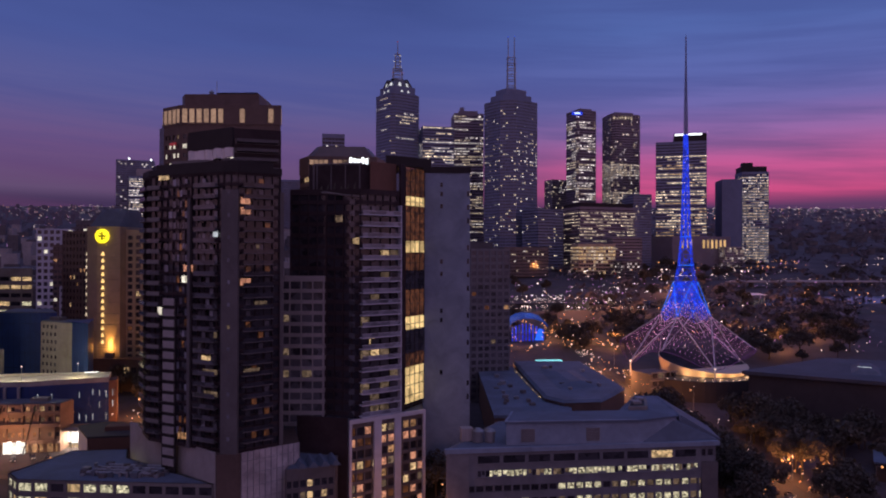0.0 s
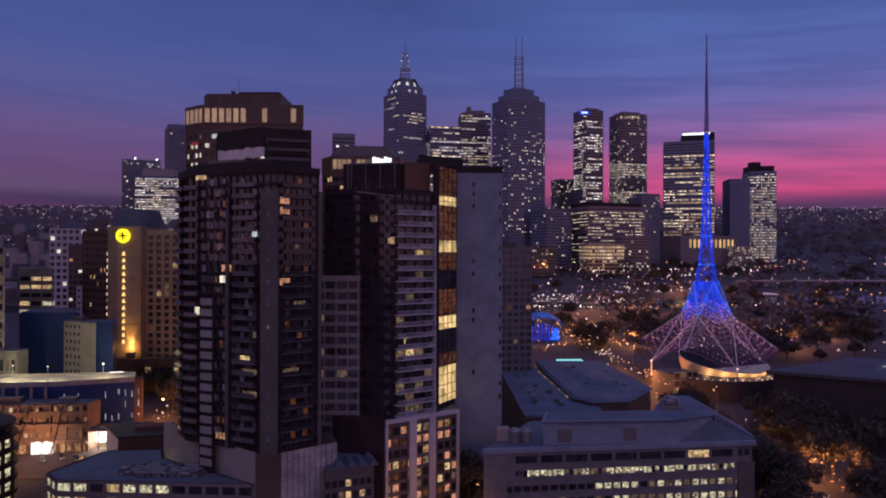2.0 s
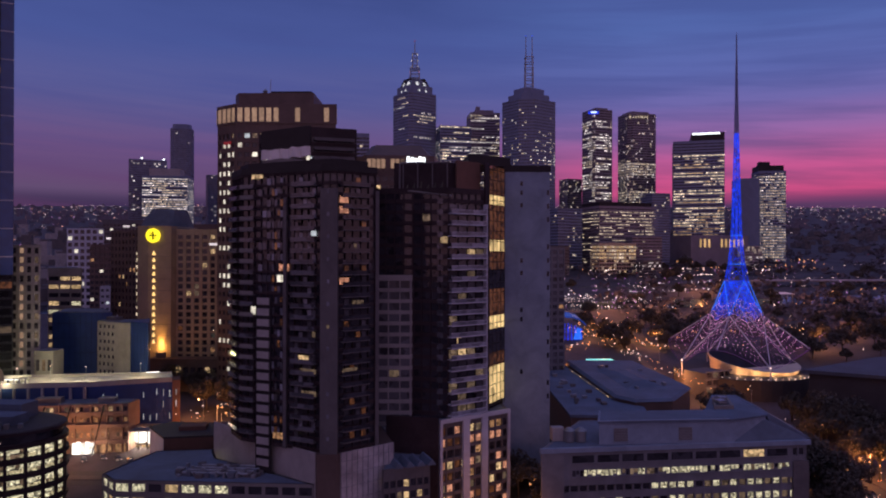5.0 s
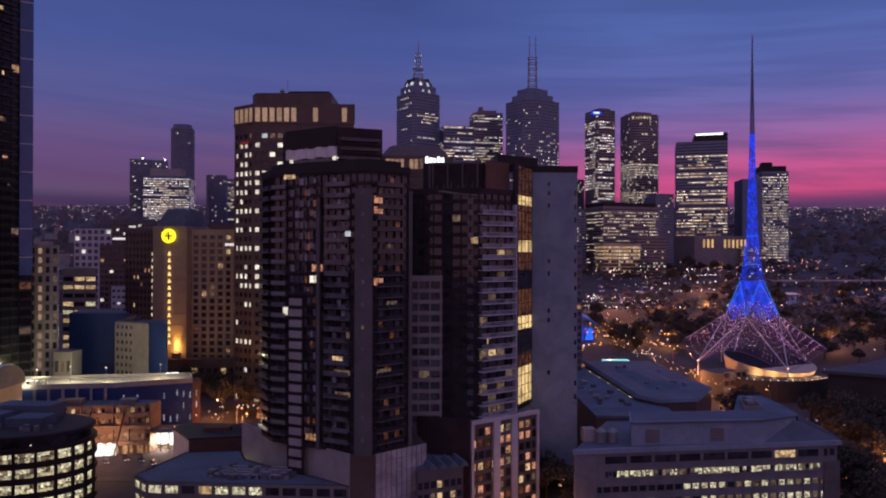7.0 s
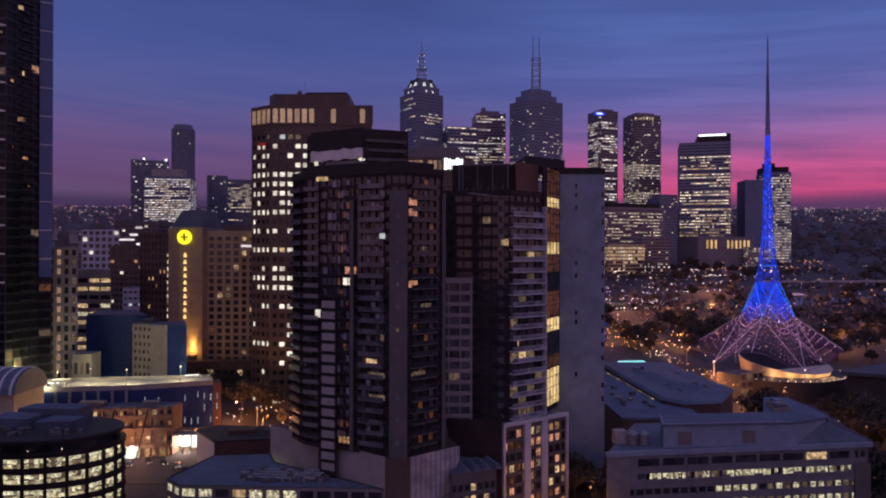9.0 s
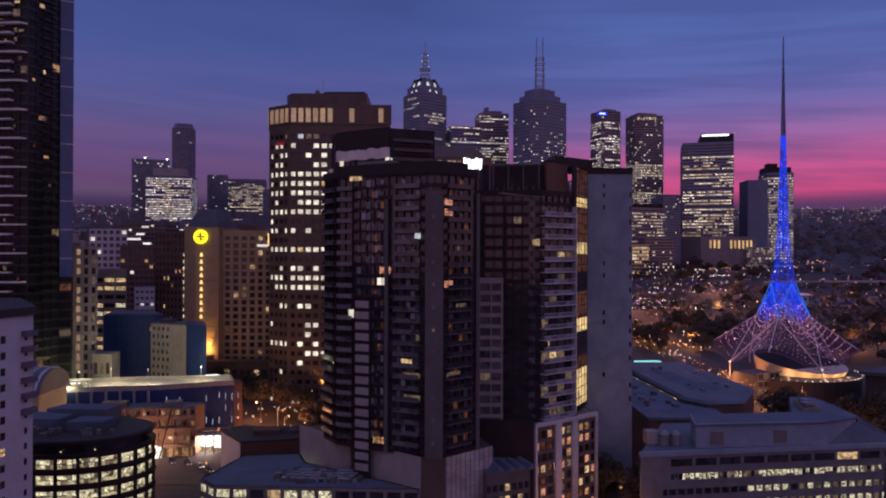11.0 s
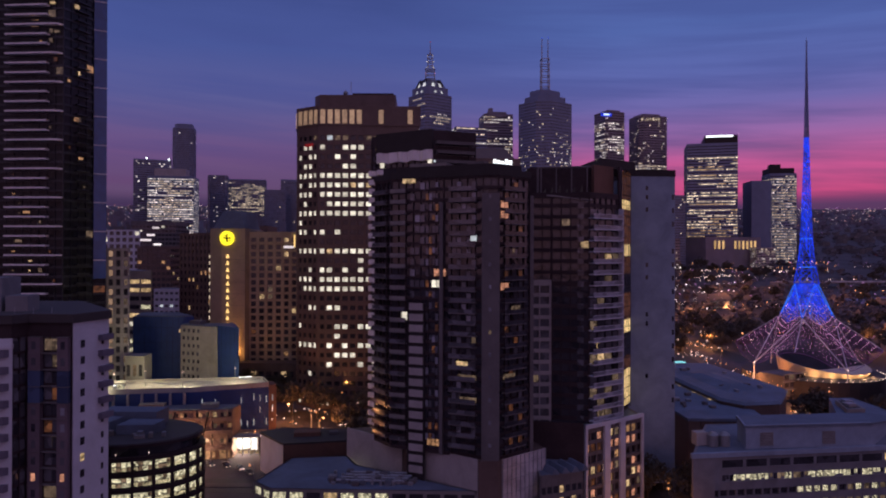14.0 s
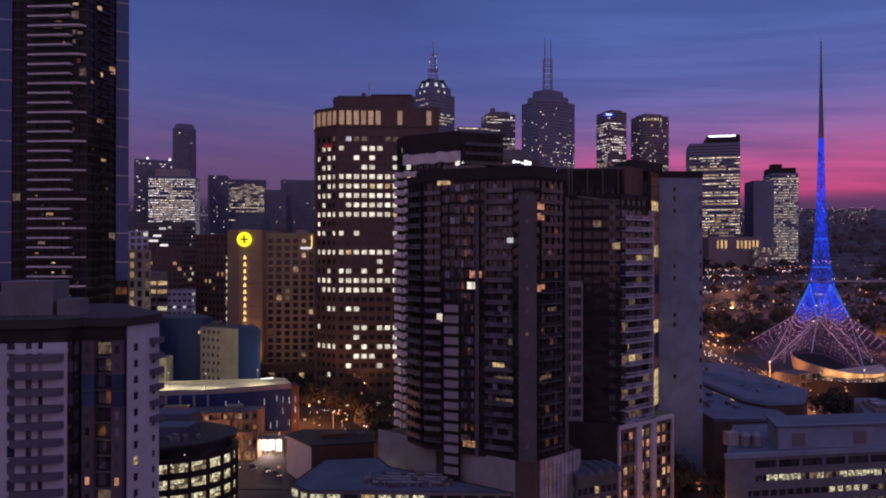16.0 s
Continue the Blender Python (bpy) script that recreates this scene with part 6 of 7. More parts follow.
tower("office_building", "brown mid-rise block with amber windows", [(-262, 470), (-240, 470), (-238, 500), (-262, 500)], ground(470), 74, 3.8, 3.2, "brown_granite", "glass_dark", rooms(96, lambda f: 0.07, ["lit_amber", "lit_warm", "lit_white"]), band=0.45, pier=0.7)
tower("office_building", "small white block with bright sign", [(-235.6, 430), (-220.6, 430), (-220, 446), (-235, 446)], ground(430), 48, 3.8, 3.2, "white_render", "glass_grey", rooms(97, lambda f: 0.12, ["lit_cool"]), band=0.6, pier=1.0)
sk = tower("office_building", "dark office block with white-lit top storey", [(-336, 640), (-296, 640), (-294, 670), (-336, 670)], ground(640), 98, 3.8, 3.2, "concrete_dark", "glass_dark", rooms(98, lambda f: 0.05, ["lit_cool", "lit_white"]), band=0.5, pier=0.5)
for u0, u1, z in ((4, 18, 80), (14, 21, 84.5), (20, 27, 76), (24, 36, 67), (19, 25, 91)):
    face_box(sk, "light_strip", (-336, 640), (-296, 640), u0, u1, 0.1, 0.5, z, z + 1.8, "lit_lamp_cool", "white strip of lit storey")
tower("office_building", "grey block behind the hotel", [(-236, 520), (-205, 520), (-204, 548), (-236, 548)], ground(520), 82, 3.8, 3.2, "concrete_dark", "glass_dark", rooms(99, lambda f: 0.05, ["lit_warm", "lit_white", "lit_amber"]), band=0.45, pier=0.6)
tower("apartment_building", "dim brown block with a single amber lamp", [(-226, 560), (-196, 560), (-195, 590), (-226, 590)], ground(560), 91, 3.6, 3.4, "brown_granite", "glass_dark", rooms(100, lambda f: 0.03, ["lit_amber", "lit_warm"]), band=0.45, pier=0.8)


# ---- the blue-edged giant ----
def giant():
    poly = [(-262, 259), (-234.2, 266.5), (-228.4, 267.2), (-206.2, 264.8), (-201.4, 278.2), (-197.4, 280.4), (-230, 318), (-262, 318)]
    r = tower("skyscraper", "giant dark apartment skyscraper with blue glass edges", poly, ground(290), 252, 3.55, 3.4, "giant_panel", "giant_glass",
              rooms(101, 0.045, ["lit_dim", "lit_ember", "lit_dim", "lit_amber"]), band=0.24, pier=0.12, parapet=0.5)
    rnd = random.Random(2)
    ln = (Vector(poly[3]) - Vector(poly[2])).length
    # pale balcony edges: one long and curved, then two short
    for k in range(-26, 14):
        z = 143.4 + 3.55 * k
        reach = ln - 0.2 if k % 3 == 0 else ln - 5.4
        face_box(r, "balcony_edge", poly[2], poly[3], 0.8, reach - (3.4 if k % 3 == 0 else 0), 0.05, 2.4, z, z + 0.62, "pale_panel", "pale balcony edge")
        if k % 3 == 0:
            bm = bmesh.new()
            a, b = Vector(local(r, poly[2])), Vector(local(r, poly[3]))
            d = (b - a).normalized()
            o = Vector((d.y, -d.x))
            rim = [a + d * (reach - 3.4) + o * 2.4, a + d * (reach - 1.6) + o * 2.1, a + d * (reach - 0.5) + o * 1.4, a + d * reach + o * 0.3]
            prism(bm, [tuple(p) for p in rim] + [tuple(a + d * reach + o * 0.05), tuple(a + d * (reach - 3.4) + o * 0.05)], z - r.location.z, z + 0.62 - r.location.z)
            part("balcony_edge", bm, "pale_panel", r, "curved end of the pale balcony edge")
        face_box(r, "balustrade", poly[2], poly[3], 0.8, reach - 3.4, 2.25, 2.35, z + 0.62, z + 1.5, "giant_glass", "dark glass balustrade")
        # dim balconies round the corner
        face_box(r, "corner_balcony", poly[3], poly[4], 5.2, 11.4, 0.05, 1.3, z, z + 0.5, "giant_panel", "dark balcony edge")
    # homes lit this evening
    for k in range(34):
        z = 143.4 + 3.55 * rnd.randint(-24, 12) + 1.1
        f = rnd.choice([2, 2, 2, 3])
        u = rnd.uniform(1.5, 12.0) if f == 3 else rnd.choice([2.5, 5.0, 9.0, 13.0, 16.8, 18.6])
        w = rnd.choice([0.8, 1.2, 2.2])
        face_box(r, "window", poly[f], poly[f + 1], u, u + w, 0.07, 0.16, z, z + rnd.choice([0.9, 1.5]), rnd.choice(["lit_dim", "lit_warm", "lit_amber", "lit_dim", "lit_ember"]), "lit apartment window")
    for a, b in ((4, 5), (0, 1)):
        l2 = (Vector(poly[b]) - Vector(poly[a])).length
        face_box(r, "blue_glass", poly[a], poly[b], 0.05, l2, 0.1, 0.35, 60, 250, "glass_edge", "deep blue mirror glass with sky reflection in its tint")
        for k in range(17):
            z = 67.0 + k * 11.2
            face_box(r, "floor_line", poly[a], poly[b], 0.05, l2, 0.35, 0.45, z, z + 0.4, "white_render", "pale floor line")


giant()


# ---- pale tower close to the camera ----
def pale_tower():
    poly = [(-176, 127), (-158, 128.5), (-147, 130.2), (-145.8, 133.5), (-137.8, 132.6), (-137.2, 132.4), (-134.6, 141), (-152, 166), (-178, 168)]
    r = tower("apartment_tower", "pale rendered apartment tower with curved balconies", poly, -11, 58, 3.0, 2.3, "dark_cladding", "glass_grey",
              rooms(111, 0.03, ["lit_warm", "lit_dim"]), split=True, band=0.3, pier=0.25, parapet=0.6)
    rnd = random.Random(6)
    for k in range(22):
        z = -11 + k * 3.0
        if z > 52.5:
            break
        # pale front wall with a band of mauve balcony round it
        face_box(r, "wall_panel", poly[1], poly[2], 0.0, 11.4, 0.02, 0.25, z, z + 0.9, "white_render", "pale rendered wall")
        for u0, u1 in ((0.0, 1.6), (2.9, 4.6), (5.6, 6.6), (7.4, 11.4)):
            face_box(r, "wall_panel", poly[1], poly[2], u0, u1, 0.02, 0.25, z + 0.9, z + 3.0, "white_render")
        for u0, u1 in ((1.6, 2.9), (4.6, 5.6), (6.6, 7.4)):
            face_box(r, "window", poly[1], poly[2], u0, u1, 0.02, 0.1, z + 0.9, z + 2.9, rnd.choice(["glass_grey", "glass_pale", "glass_grey", "glass_dark", "glass_grey", "glass_pale", "glass_dark", "glass_grey", "lit_amber" if k % 4 == 1 else "glass_grey"]), "apartment window")
        bm = bmesh.new()
        a2, b2 = Vector(local(r, poly[1])), Vector(local(r, poly[2]))
        d2 = (b2 - a2).normalized()
        o2 = Vector((d2.y, -d2.x))
        rim = [a2 + d2 * u + o2 * q for u, q in ((2.0, 0.3), (2.6, 0.9), (4.2, 1.25), (7.0, 1.4), (9.2, 1.35), (10.3, 1.1), (10.9, 0.3))]
        prism(bm, [tuple(p) for p in rim], z - 0.3 + 11, z + 1.0 + 11)
        part("balcony_front", bm, "mauve_render", r, "curved mauve balcony front")
        face_box(r, "balcony", poly[0], poly[1], 4, 16.5, 0.0, 1.5, z, z + 0.25, "mauve_render", "mauve balcony slab")
        face_box(r, "balcony_front", poly[0], poly[1], 4, 16.5, 1.35, 1.5, z + 0.25, z + 1.15, "mauve_render", "mauve balcony front")
        if k > 15:
            face_box(r, "side_balcony", poly[5], poly[6], 6.2, 9.2, 0.15, 1.2, z + 1.6, z + 2.7, "mauve_render", "small mauve side balcony")
        face_box(r, "slot_window", poly[5], poly[6], 1.6, 2.6, 0.3, 0.36, z + 0.8, z + 2.2, "glass_dark" if k != 14 else "lit_warm", "narrow window")
        face_box(r, "slot_window", poly[5], poly[6], 7.0, 7.6, 0.15, 0.22, z + 0.8, z + 2.0, "glass_dark", "narrow window")
        for u, w in ((3.3, 1.4), (4.8, 1.2)):
            face_box(r, "recess_window", poly[3], poly[4], u, u + w, 0.02, 0.1, z + 0.5, z + 2.6, rnd.choice(["glass_grey", "glass_dark", "glass_dark", "glass_grey", "glass_dark", "lit_ember", "lit_dim"]), "recessed window bay")
        face_box(r, "recess_slab", poly[3], poly[4], 3.0, 6.3, 0.0, 0.7, z - 0.15, z + 0.1, "concrete_dark", "dark balcony slab")
        for u0, u1 in ((0.7, 3.0), (6.3, 8.3)):
            top = z > 40
            face_box(r, "bay", poly[3], poly[4], u0, u1, 0.0, 1.1, z, z + 2.9, "glass_slate" if top and z < 49 else "bay_render", "projecting window bay")
            face_box(r, "bay_band", poly[3], poly[4], u0 - 0.08, u1 + 0.08, 0.0, 1.2, z + 2.9, z + 3.0, "concrete_dark")
            if not (top and z < 49):
                face_box(r, "bay_window", poly[3], poly[4], u0 + 0.7, u0 + 1.5, 1.1, 1.14, z + 0.8, z + 2.2, rnd.choice(["glass_grey", "glass_pale", "glass_grey", "glass_dark", "glass_grey", "lit_peach" if k in (13, 9) else "glass_grey"]), "small bay window")
        for u in (0.5, 1.8):
            face_box(r, "inner_window", poly[2], poly[3], u, u + 1.0, 0.02, 0.1, z + 0.5, z + 2.4, rnd.choice(["glass_dark", "glass_grey", "glass_dark", "glass_grey", "glass_dark", "lit_amber" if k in (12, 13, 20) else "glass_dark"]), "recessed window")
    block(r, "front_cap", [(-158.4, 128.1), (-146.7, 129.8), (-147, 132.5), (-158.4, 131)], 53.2, 53.9, "white_render", "pale cap over the front wall")
    face_box(r, "side_slab", poly[5], poly[6], 0.0, 5.6, 0.0, 0.3, -11, 58.2, "white_render", "blank pale side wall")
    face_box(r, "side_slab", poly[5], poly[6], 5.6, 9.0, 0.0, 0.15, -11, 58.2, "white_render")
    block(r, "roof_slab", inset(poly, -0.6), 57.6, 59.2, "bluestone", "dark overhanging roof slab")
    block(r, "plant_room", rect(-158, 141, 9, 8, 6), 59.2, 65.6, "office_concrete", "grey rooftop plant room")
    block(r, "plant_room", rect(-150.5, 140, 4, 5, 6), 59.2, 62.2, "office_concrete")
    block(r, "plant_room", rect(-170, 144, 12, 8, 6), 59.2, 63, "office_concrete")
    for k in range(8):
        rail_tube(r, "roof_rail", (-164 + k * 3.2, 131.5 + k * 0.3, 59.2), (-164 + k * 3.2, 131.5 + k * 0.3, 60.3), 0.05, "grey_metal", n=4)


pale_tower()


# ---- round office building with bright storeys ----
def round_offices():
    cx, cy = -157.6, 203
    rnd = random.Random(23)
    r = thing("office_building", "round-fronted office building with bright glass storeys", "building", (cx, cy, -11))

    def bow(rad, a0=0.0, a1=360.0, n=40):
        return circle(cx, cy, rad, n, a0, a1, rad * 0.7)

    for k in range(7):
        z = -9.4 + k * 4.15
        block(r, "floor_slab", bow(22.4), z, z + 1.05, "dark_cladding", "dark floor band")
        if k == 6:
            block(r, "upper_glass", bow(20.8), z + 1.0, z + 3.4, "glass_dark", "dark glass of the top storey")
            block(r, "roof_slab", bow(22.0), z + 3.4, z + 4.2, "dark_cladding", "dark roof edge")
            continue
        block(r, "ceiling", bow(21.2), z + 3.9, z + 4.15, "concrete_dark")
        for i in range(13):
            a0, a1 = 176 + 14.5 * i, 176 + 14.5 * (i + 1)
            for j in range(4):
                s0, s1 = a0 + 0.5 + j * 3.45, a0 + 0.5 + (j + 1) * 3.45 - 0.25
                m = rnd.choice(["lit_open_office"] * 12 + ["lit_office", "lit_dim"])
                pane = bow(21.6, s0, s1, 2) + bow(21.3, s1, s0, 2)
                block(r, "window", pane, z + 2.75 + rnd.choice([-0.2, 0, 0.15]), z + 3.75, m, "bright upper pane of the office window")
                block(r, "window", pane, z + 1.1, z + 2.5 + rnd.choice([-0.2, 0, 0]), rnd.choice(["lit_clutter", "lit_clutter", "lit_clutter", "lit_open_office", "lit_dim"]), "lower office window pane with desks behind")
            block(r, "sill", bow(21.85, a0 + 1, a1 - 1, 3) + bow(21.62, a1 - 1, a0 + 1, 3), z + 1.05, z + 1.5, "black_metal", "dark sill along the window bay")
            rad = radians(a1)
            block(r, "column", rect(cx + 21.9 * math.cos(rad), cy + 15.33 * math.sin(rad), 0.8, 0.8, a1 + 90), z + 1.0, z + 4.15, "dark_cladding")
        block(r, "core", bow(20.6, n=30), z + 1.0, z + 3.9, "concrete_dark")
    block(r, "roof_deck", bow(21.2), 19.7, 19.9, "bluestone", "dark gravel roof")
    for poly, h in (([(-172, 200), (-160, 199), (-159, 206), (-171, 208)], 3.4), ([(-158, 199), (-148, 199.4), (-147, 206), (-157, 207)], 2.6), ([(-168, 208), (-150, 207), (-149, 214), (-166, 215)], 4.4)):
        block(r, "plant_screen", poly, 19.9, 19.9 + h, "roof_membrane", "blue-grey plant screen")
    for k in range(18):
        block(r, "roof_unit", rect(rnd.uniform(-170, -144), rnd.uniform(193, 199), rnd.uniform(0.8, 2.6), rnd.uniform(0.8, 2), rnd.uniform(0, 30)), 19.9, 19.9 + rnd.uniform(0.5, 1.6), rnd.choice(["concrete_grey", "grey_metal", "concrete_dark"]))
    for k in range(5):
        a = radians(215 + 22 * k)
        globes(r, "terrace_lamp", [(cx + 22.0 * math.cos(a), cy + 15.4 * math.sin(a), 17.4)], 0.18, "lit_street")


round_offices()

# riverside pavilion lit blue
pv = thing("pavilion", "low riverside pavilion with blue-lit curved canopy", "building", (58, 470, ground(470)))
block(pv, "wall", [(46, 463), (69, 467), (69, 486), (46, 486)], ground(470) - 1, 16, "concrete_dark")
arc = [(0, 19.5), (2, 23.2), (6, 25.4), (11, 26.2), (17, 25.8), (22, 24.0), (26, 20.5)]
for (u0, h0), (u1, h1) in zip(arc, arc[1:]):
    bm = bmesh.new()
    o = pv.location
    for yy in (0,):
        q = [(43.5 + u0, 459 + u0 * 0.18, h0), (43.5 + u1, 459 + u1 * 0.18, h1), (43.5 + u1, 478 + u1 * 0.1, h1 + 1.5), (43.5 + u0, 478 + u0 * 0.1, h0 + 1.5)]
        lo = [bm.verts.new((x - o.x, y - o.y, z - o.z)) for x, y, z in q]
        hi = [bm.verts.new((x - o.x, y - o.y, z + 1.0 - o.z)) for x, y, z in q]
        bm.faces.new(lo[::-1])
        bm.faces.new(hi)
        for i in range(4):
            bm.faces.new((lo[i], lo[(i + 1) % 4], hi[(i + 1) % 4], hi[i]))
    # canopy panels emit faintly, for blue light thrown on them
    part("canopy", bm, "canopy_blue_glow", pv, "curved canopy panel with blue light put in as glow")
# glowing columns added to carry the blue light under the canopy
for k in range(10):
    block(pv, "blue_column", rect(46 + k * 2.3, 461.5 + k * 0.42, 0.5 + 0.3 * (k % 2), 0.6, 10), 11, 19.5 + 3 * math.sin(0.35 * k + 0.3), "lit_blue", "glowing column standing in for the blue light")
block(pv, "lit_screen", [(61, 463.8), (67, 465), (67, 465.5), (61, 464.3)], 11.5, 19, "lit_azure", "bright blue lit screen", [(63.5, 464.3), (66, 464.8), (66, 465.3), (63.5, 464.8)])
kiosk = thing("kiosk", "low kiosk with bright turquoise roof light", "kiosk", (54, 356, ground(356)))
block(kiosk, "wall", rect(54, 357, 13, 5, 4), ground(356) - 0.5, 13.8, "concrete_dark")
block(kiosk, "roof_light", rect(54, 356, 13, 4, 4), 13.8, 15.0, "lit_turquoise", "turquoise lit roof edge")


# ---- trees ----
def leaf_cloud(bm, centre, radius, count, rnd, leaf=0.7):
    for k in range(count):
        d = Vector((rnd.gauss(0, 1), rnd.gauss(0, 1), rnd.gauss(0, 0.8)))
        d = d.normalized() * (radius * (0.45 + 0.6 * rnd.random()))
        p = Vector(centre) + d
        a, b = Vector((rnd.gauss(0, 1), rnd.gauss(0, 1), rnd.gauss(0, 1))).normalized(), Vector((rnd.gauss(0, 1), rnd.gauss(0, 1), rnd.gauss(0, 1)))
        b = a.cross(b).normalized()
        s = leaf * rnd.uniform(0.6, 1.3)
        v = [bm.verts.new(p + a * s), bm.verts.new(p + b * s * 0.6), bm.verts.new(p - a * s), bm.verts.new(p - b * s * 0.6)]
        bm.faces.new(v)


def tree(seed, height, label):
    rnd = random.Random(seed)
    r = thing("tree", label, "tree", (0, 0, 0), "street and park trees")
    bm = bmesh.new()
    tube(bm, (0, 0, -0.6), (0.1, 0, height * 0.35), 0.32, 0.22, 7)
    tips = []
    for k in range(6):
        a = 2 * math.pi * k / 6 + rnd.uniform(-0.3, 0.3)
        l = height * rnd.uniform(0.2, 0.32)
        tip = Vector((math.cos(a) * l, math.sin(a) * l, height * rnd.uniform(0.5, 0.72)))
        tube(bm, (0.1, 0, height * 0.32), tip, 0.16, 0.05, 5)
        tips.append(tip)
    tips.append(Vector((0, 0, height * 0.82)))
    tube(bm, (0.1, 0, height * 0.32), tips[-1], 0.18, 0.05, 5)
    part("trunk", bm, "bark", r)
    bm = bmesh.new()
    for t in tips:
        leaf_cloud(bm, t, height * rnd.uniform(0.16, 0.24), 120, rnd, 0.55)
        for k in range(2):
            leaf_cloud(bm, t + Vector((rnd.uniform(-1, 1), rnd.uniform(-1, 1), rnd.uniform(-0.6, 0.6))) * height * 0.16, height * 0.12, 50, rnd, 0.5)
    part("crown", bm, "leaf", r, "dark green leafy crown")
    return r


def plant_trees():
    kinds = [tree(1, 11, "dark broad-leaved street tree at dusk"), tree(2, 14, "tall dark park tree with dense crown"), tree(3, 9, "small dark tree beside the street")]
    rnd = random.Random(31)
    spots = []
    for k in range(46):
        spots.append((rnd.uniform(118, 165), rnd.uniform(205, 300)))
    for k in range(16):
        spots.append((rnd.uniform(88, 99), rnd.uniform(205, 300)))
    for k in range(10):
        spots.append((96 + rnd.uniform(-1.5, 1.5), 215 + k * 9))
    for k in range(12):
        spots.append((122 + rnd.uniform(-2, 2), 200 + k * 9))
    for k in range(60):
        spots.append((rnd.uniform(60, 520), rnd.uniform(440, 900)))
    for k in range(34):
        spots.append((rnd.uniform(-10, 150), rnd.uniform(425, 520)))
    for k in range(26):
        spots.append((rnd.uniform(170, 300), rnd.uniform(400, 520)))
    for k in range(22):
        spots.append((rnd.uniform(30, 92), rnd.uniform(424, 470)))
    for k in range(5):
        spots.append((rnd.uniform(-136, -98), rnd.uniform(306, 317)))
    for k in range(5):
        spots.append((rnd.uniform(-104, -94), rnd.uniform(262, 290)))
    for k in range(6):
        spots.append((rnd.uniform(-175, -120), rnd.uniform(334, 341)))
    spots += [(133, 316), (128, 318), (8, 212), (6.5, 205), (-2, 222)]
    first = set()
    for i, (x, y) in enumerate(spots):
        if 85 < x < 165 and 318 < y < 396 and i < len(spots) - 5:
            continue
        if 34 < x < 78 and 405 < y < 490:
            continue
        if x > 126 and y < 345 and y > 290 - 0.56 * (x - 132):
            continue
        if 99 < x < 119 and 205 < y < 300:
            continue
        if 110 < x < 150 and 218 < y < 250 and i % 4:
            continue
        k = rnd.randrange(3)
        src = kinds[k]
        if k not in first:
            first.add(k)
            src.matrix_basis = Matrix.Translation((x, y, ground(y)))
            continue
        c = copy_thing(src, Matrix.Translation((x, y, ground(y))) @ Matrix.Rotation(rnd.uniform(0, 6.28), 4, "Z"))
        s = rnd.uniform(0.8, 1.35)
        c.scale = (s, s, s)


plant_trees()


def far_woods():
    rnd = random.Random(77)
    bm = bmesh.new()
    for k in range(2600):
        y = 480 + 3900 * rnd.random() ** 1.9
        x = rnd.uniform(-0.62, 0.68) * y - 40
        if (y < 1150 and x < 120) or (y > 1900 and k % 3):
            continue
        h = rnd.uniform(5, 11)
        c = Vector((x, y, ground(y) + h * 0.45))
        for j in range(16 if y < 1400 else 7):
            p = c + Vector((rnd.gauss(0, h * 0.42), rnd.gauss(0, h * 0.42), rnd.uniform(-0.35, 0.4) * h))
            s = h * (rnd.uniform(0.12, 0.24) if y < 1400 else rnd.uniform(0.22, 0.4))
            v = [bm.verts.new(p + Vector((rnd.gauss(0, s), rnd.gauss(0, s), rnd.gauss(0, s * 0.7)))) for i in range(5)]
            for a, b, d in ((0, 1, 2), (0, 2, 3), (0, 3, 4), (1, 2, 4)):
                bm.faces.new((v[a], v[b], v[d]))
    tagged(part("woodland", bm, "woodland", None, "distant tree canopy of parks and suburbs with haze in its colour", "stuff"), category="trees")


far_woods()


def suburbs():
    rnd = random.Random(78)
    bm = bmesh.new()
    bm2 = bmesh.new()
    bm3 = bmesh.new()
    for k in range(2300):
        y = 620 + 4000 * rnd.random() ** 1.6
        x = rnd.uniform(-0.66, 0.7) * y - 40
        if y < 1150 and x > -60:
            continue
        w, d, h = rnd.uniform(8, 26), rnd.uniform(8, 20), rnd.choice([5, 6, 7, 9, 12, 16, 22]) * rnd.uniform(0.8, 1.2)
        if x > 200:
            h = min(h, 8)
        g = ground(y)
        b = bm if rnd.random() < (0.6 if x < 0 else 1.0) else bm2
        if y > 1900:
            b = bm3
        prism(b, rect(x, y, w, d, rnd.choice([20, 110, 37, 5])), g - 2, g + h)
    tagged(part("suburb", bm, "concrete_dark", None, "distant low suburban buildings at dusk", "stuff"), category="buildings")
    tagged(part("suburb", bm2, "concrete", None, "distant pale low-rise buildings at dusk", "stuff"), category="buildings")
    tagged(part("suburb", bm3, "hazy_far_town", None, "roofs of the farthest suburbs with blue-grey haze in their colour", "stuff"), category="buildings")


suburbs()


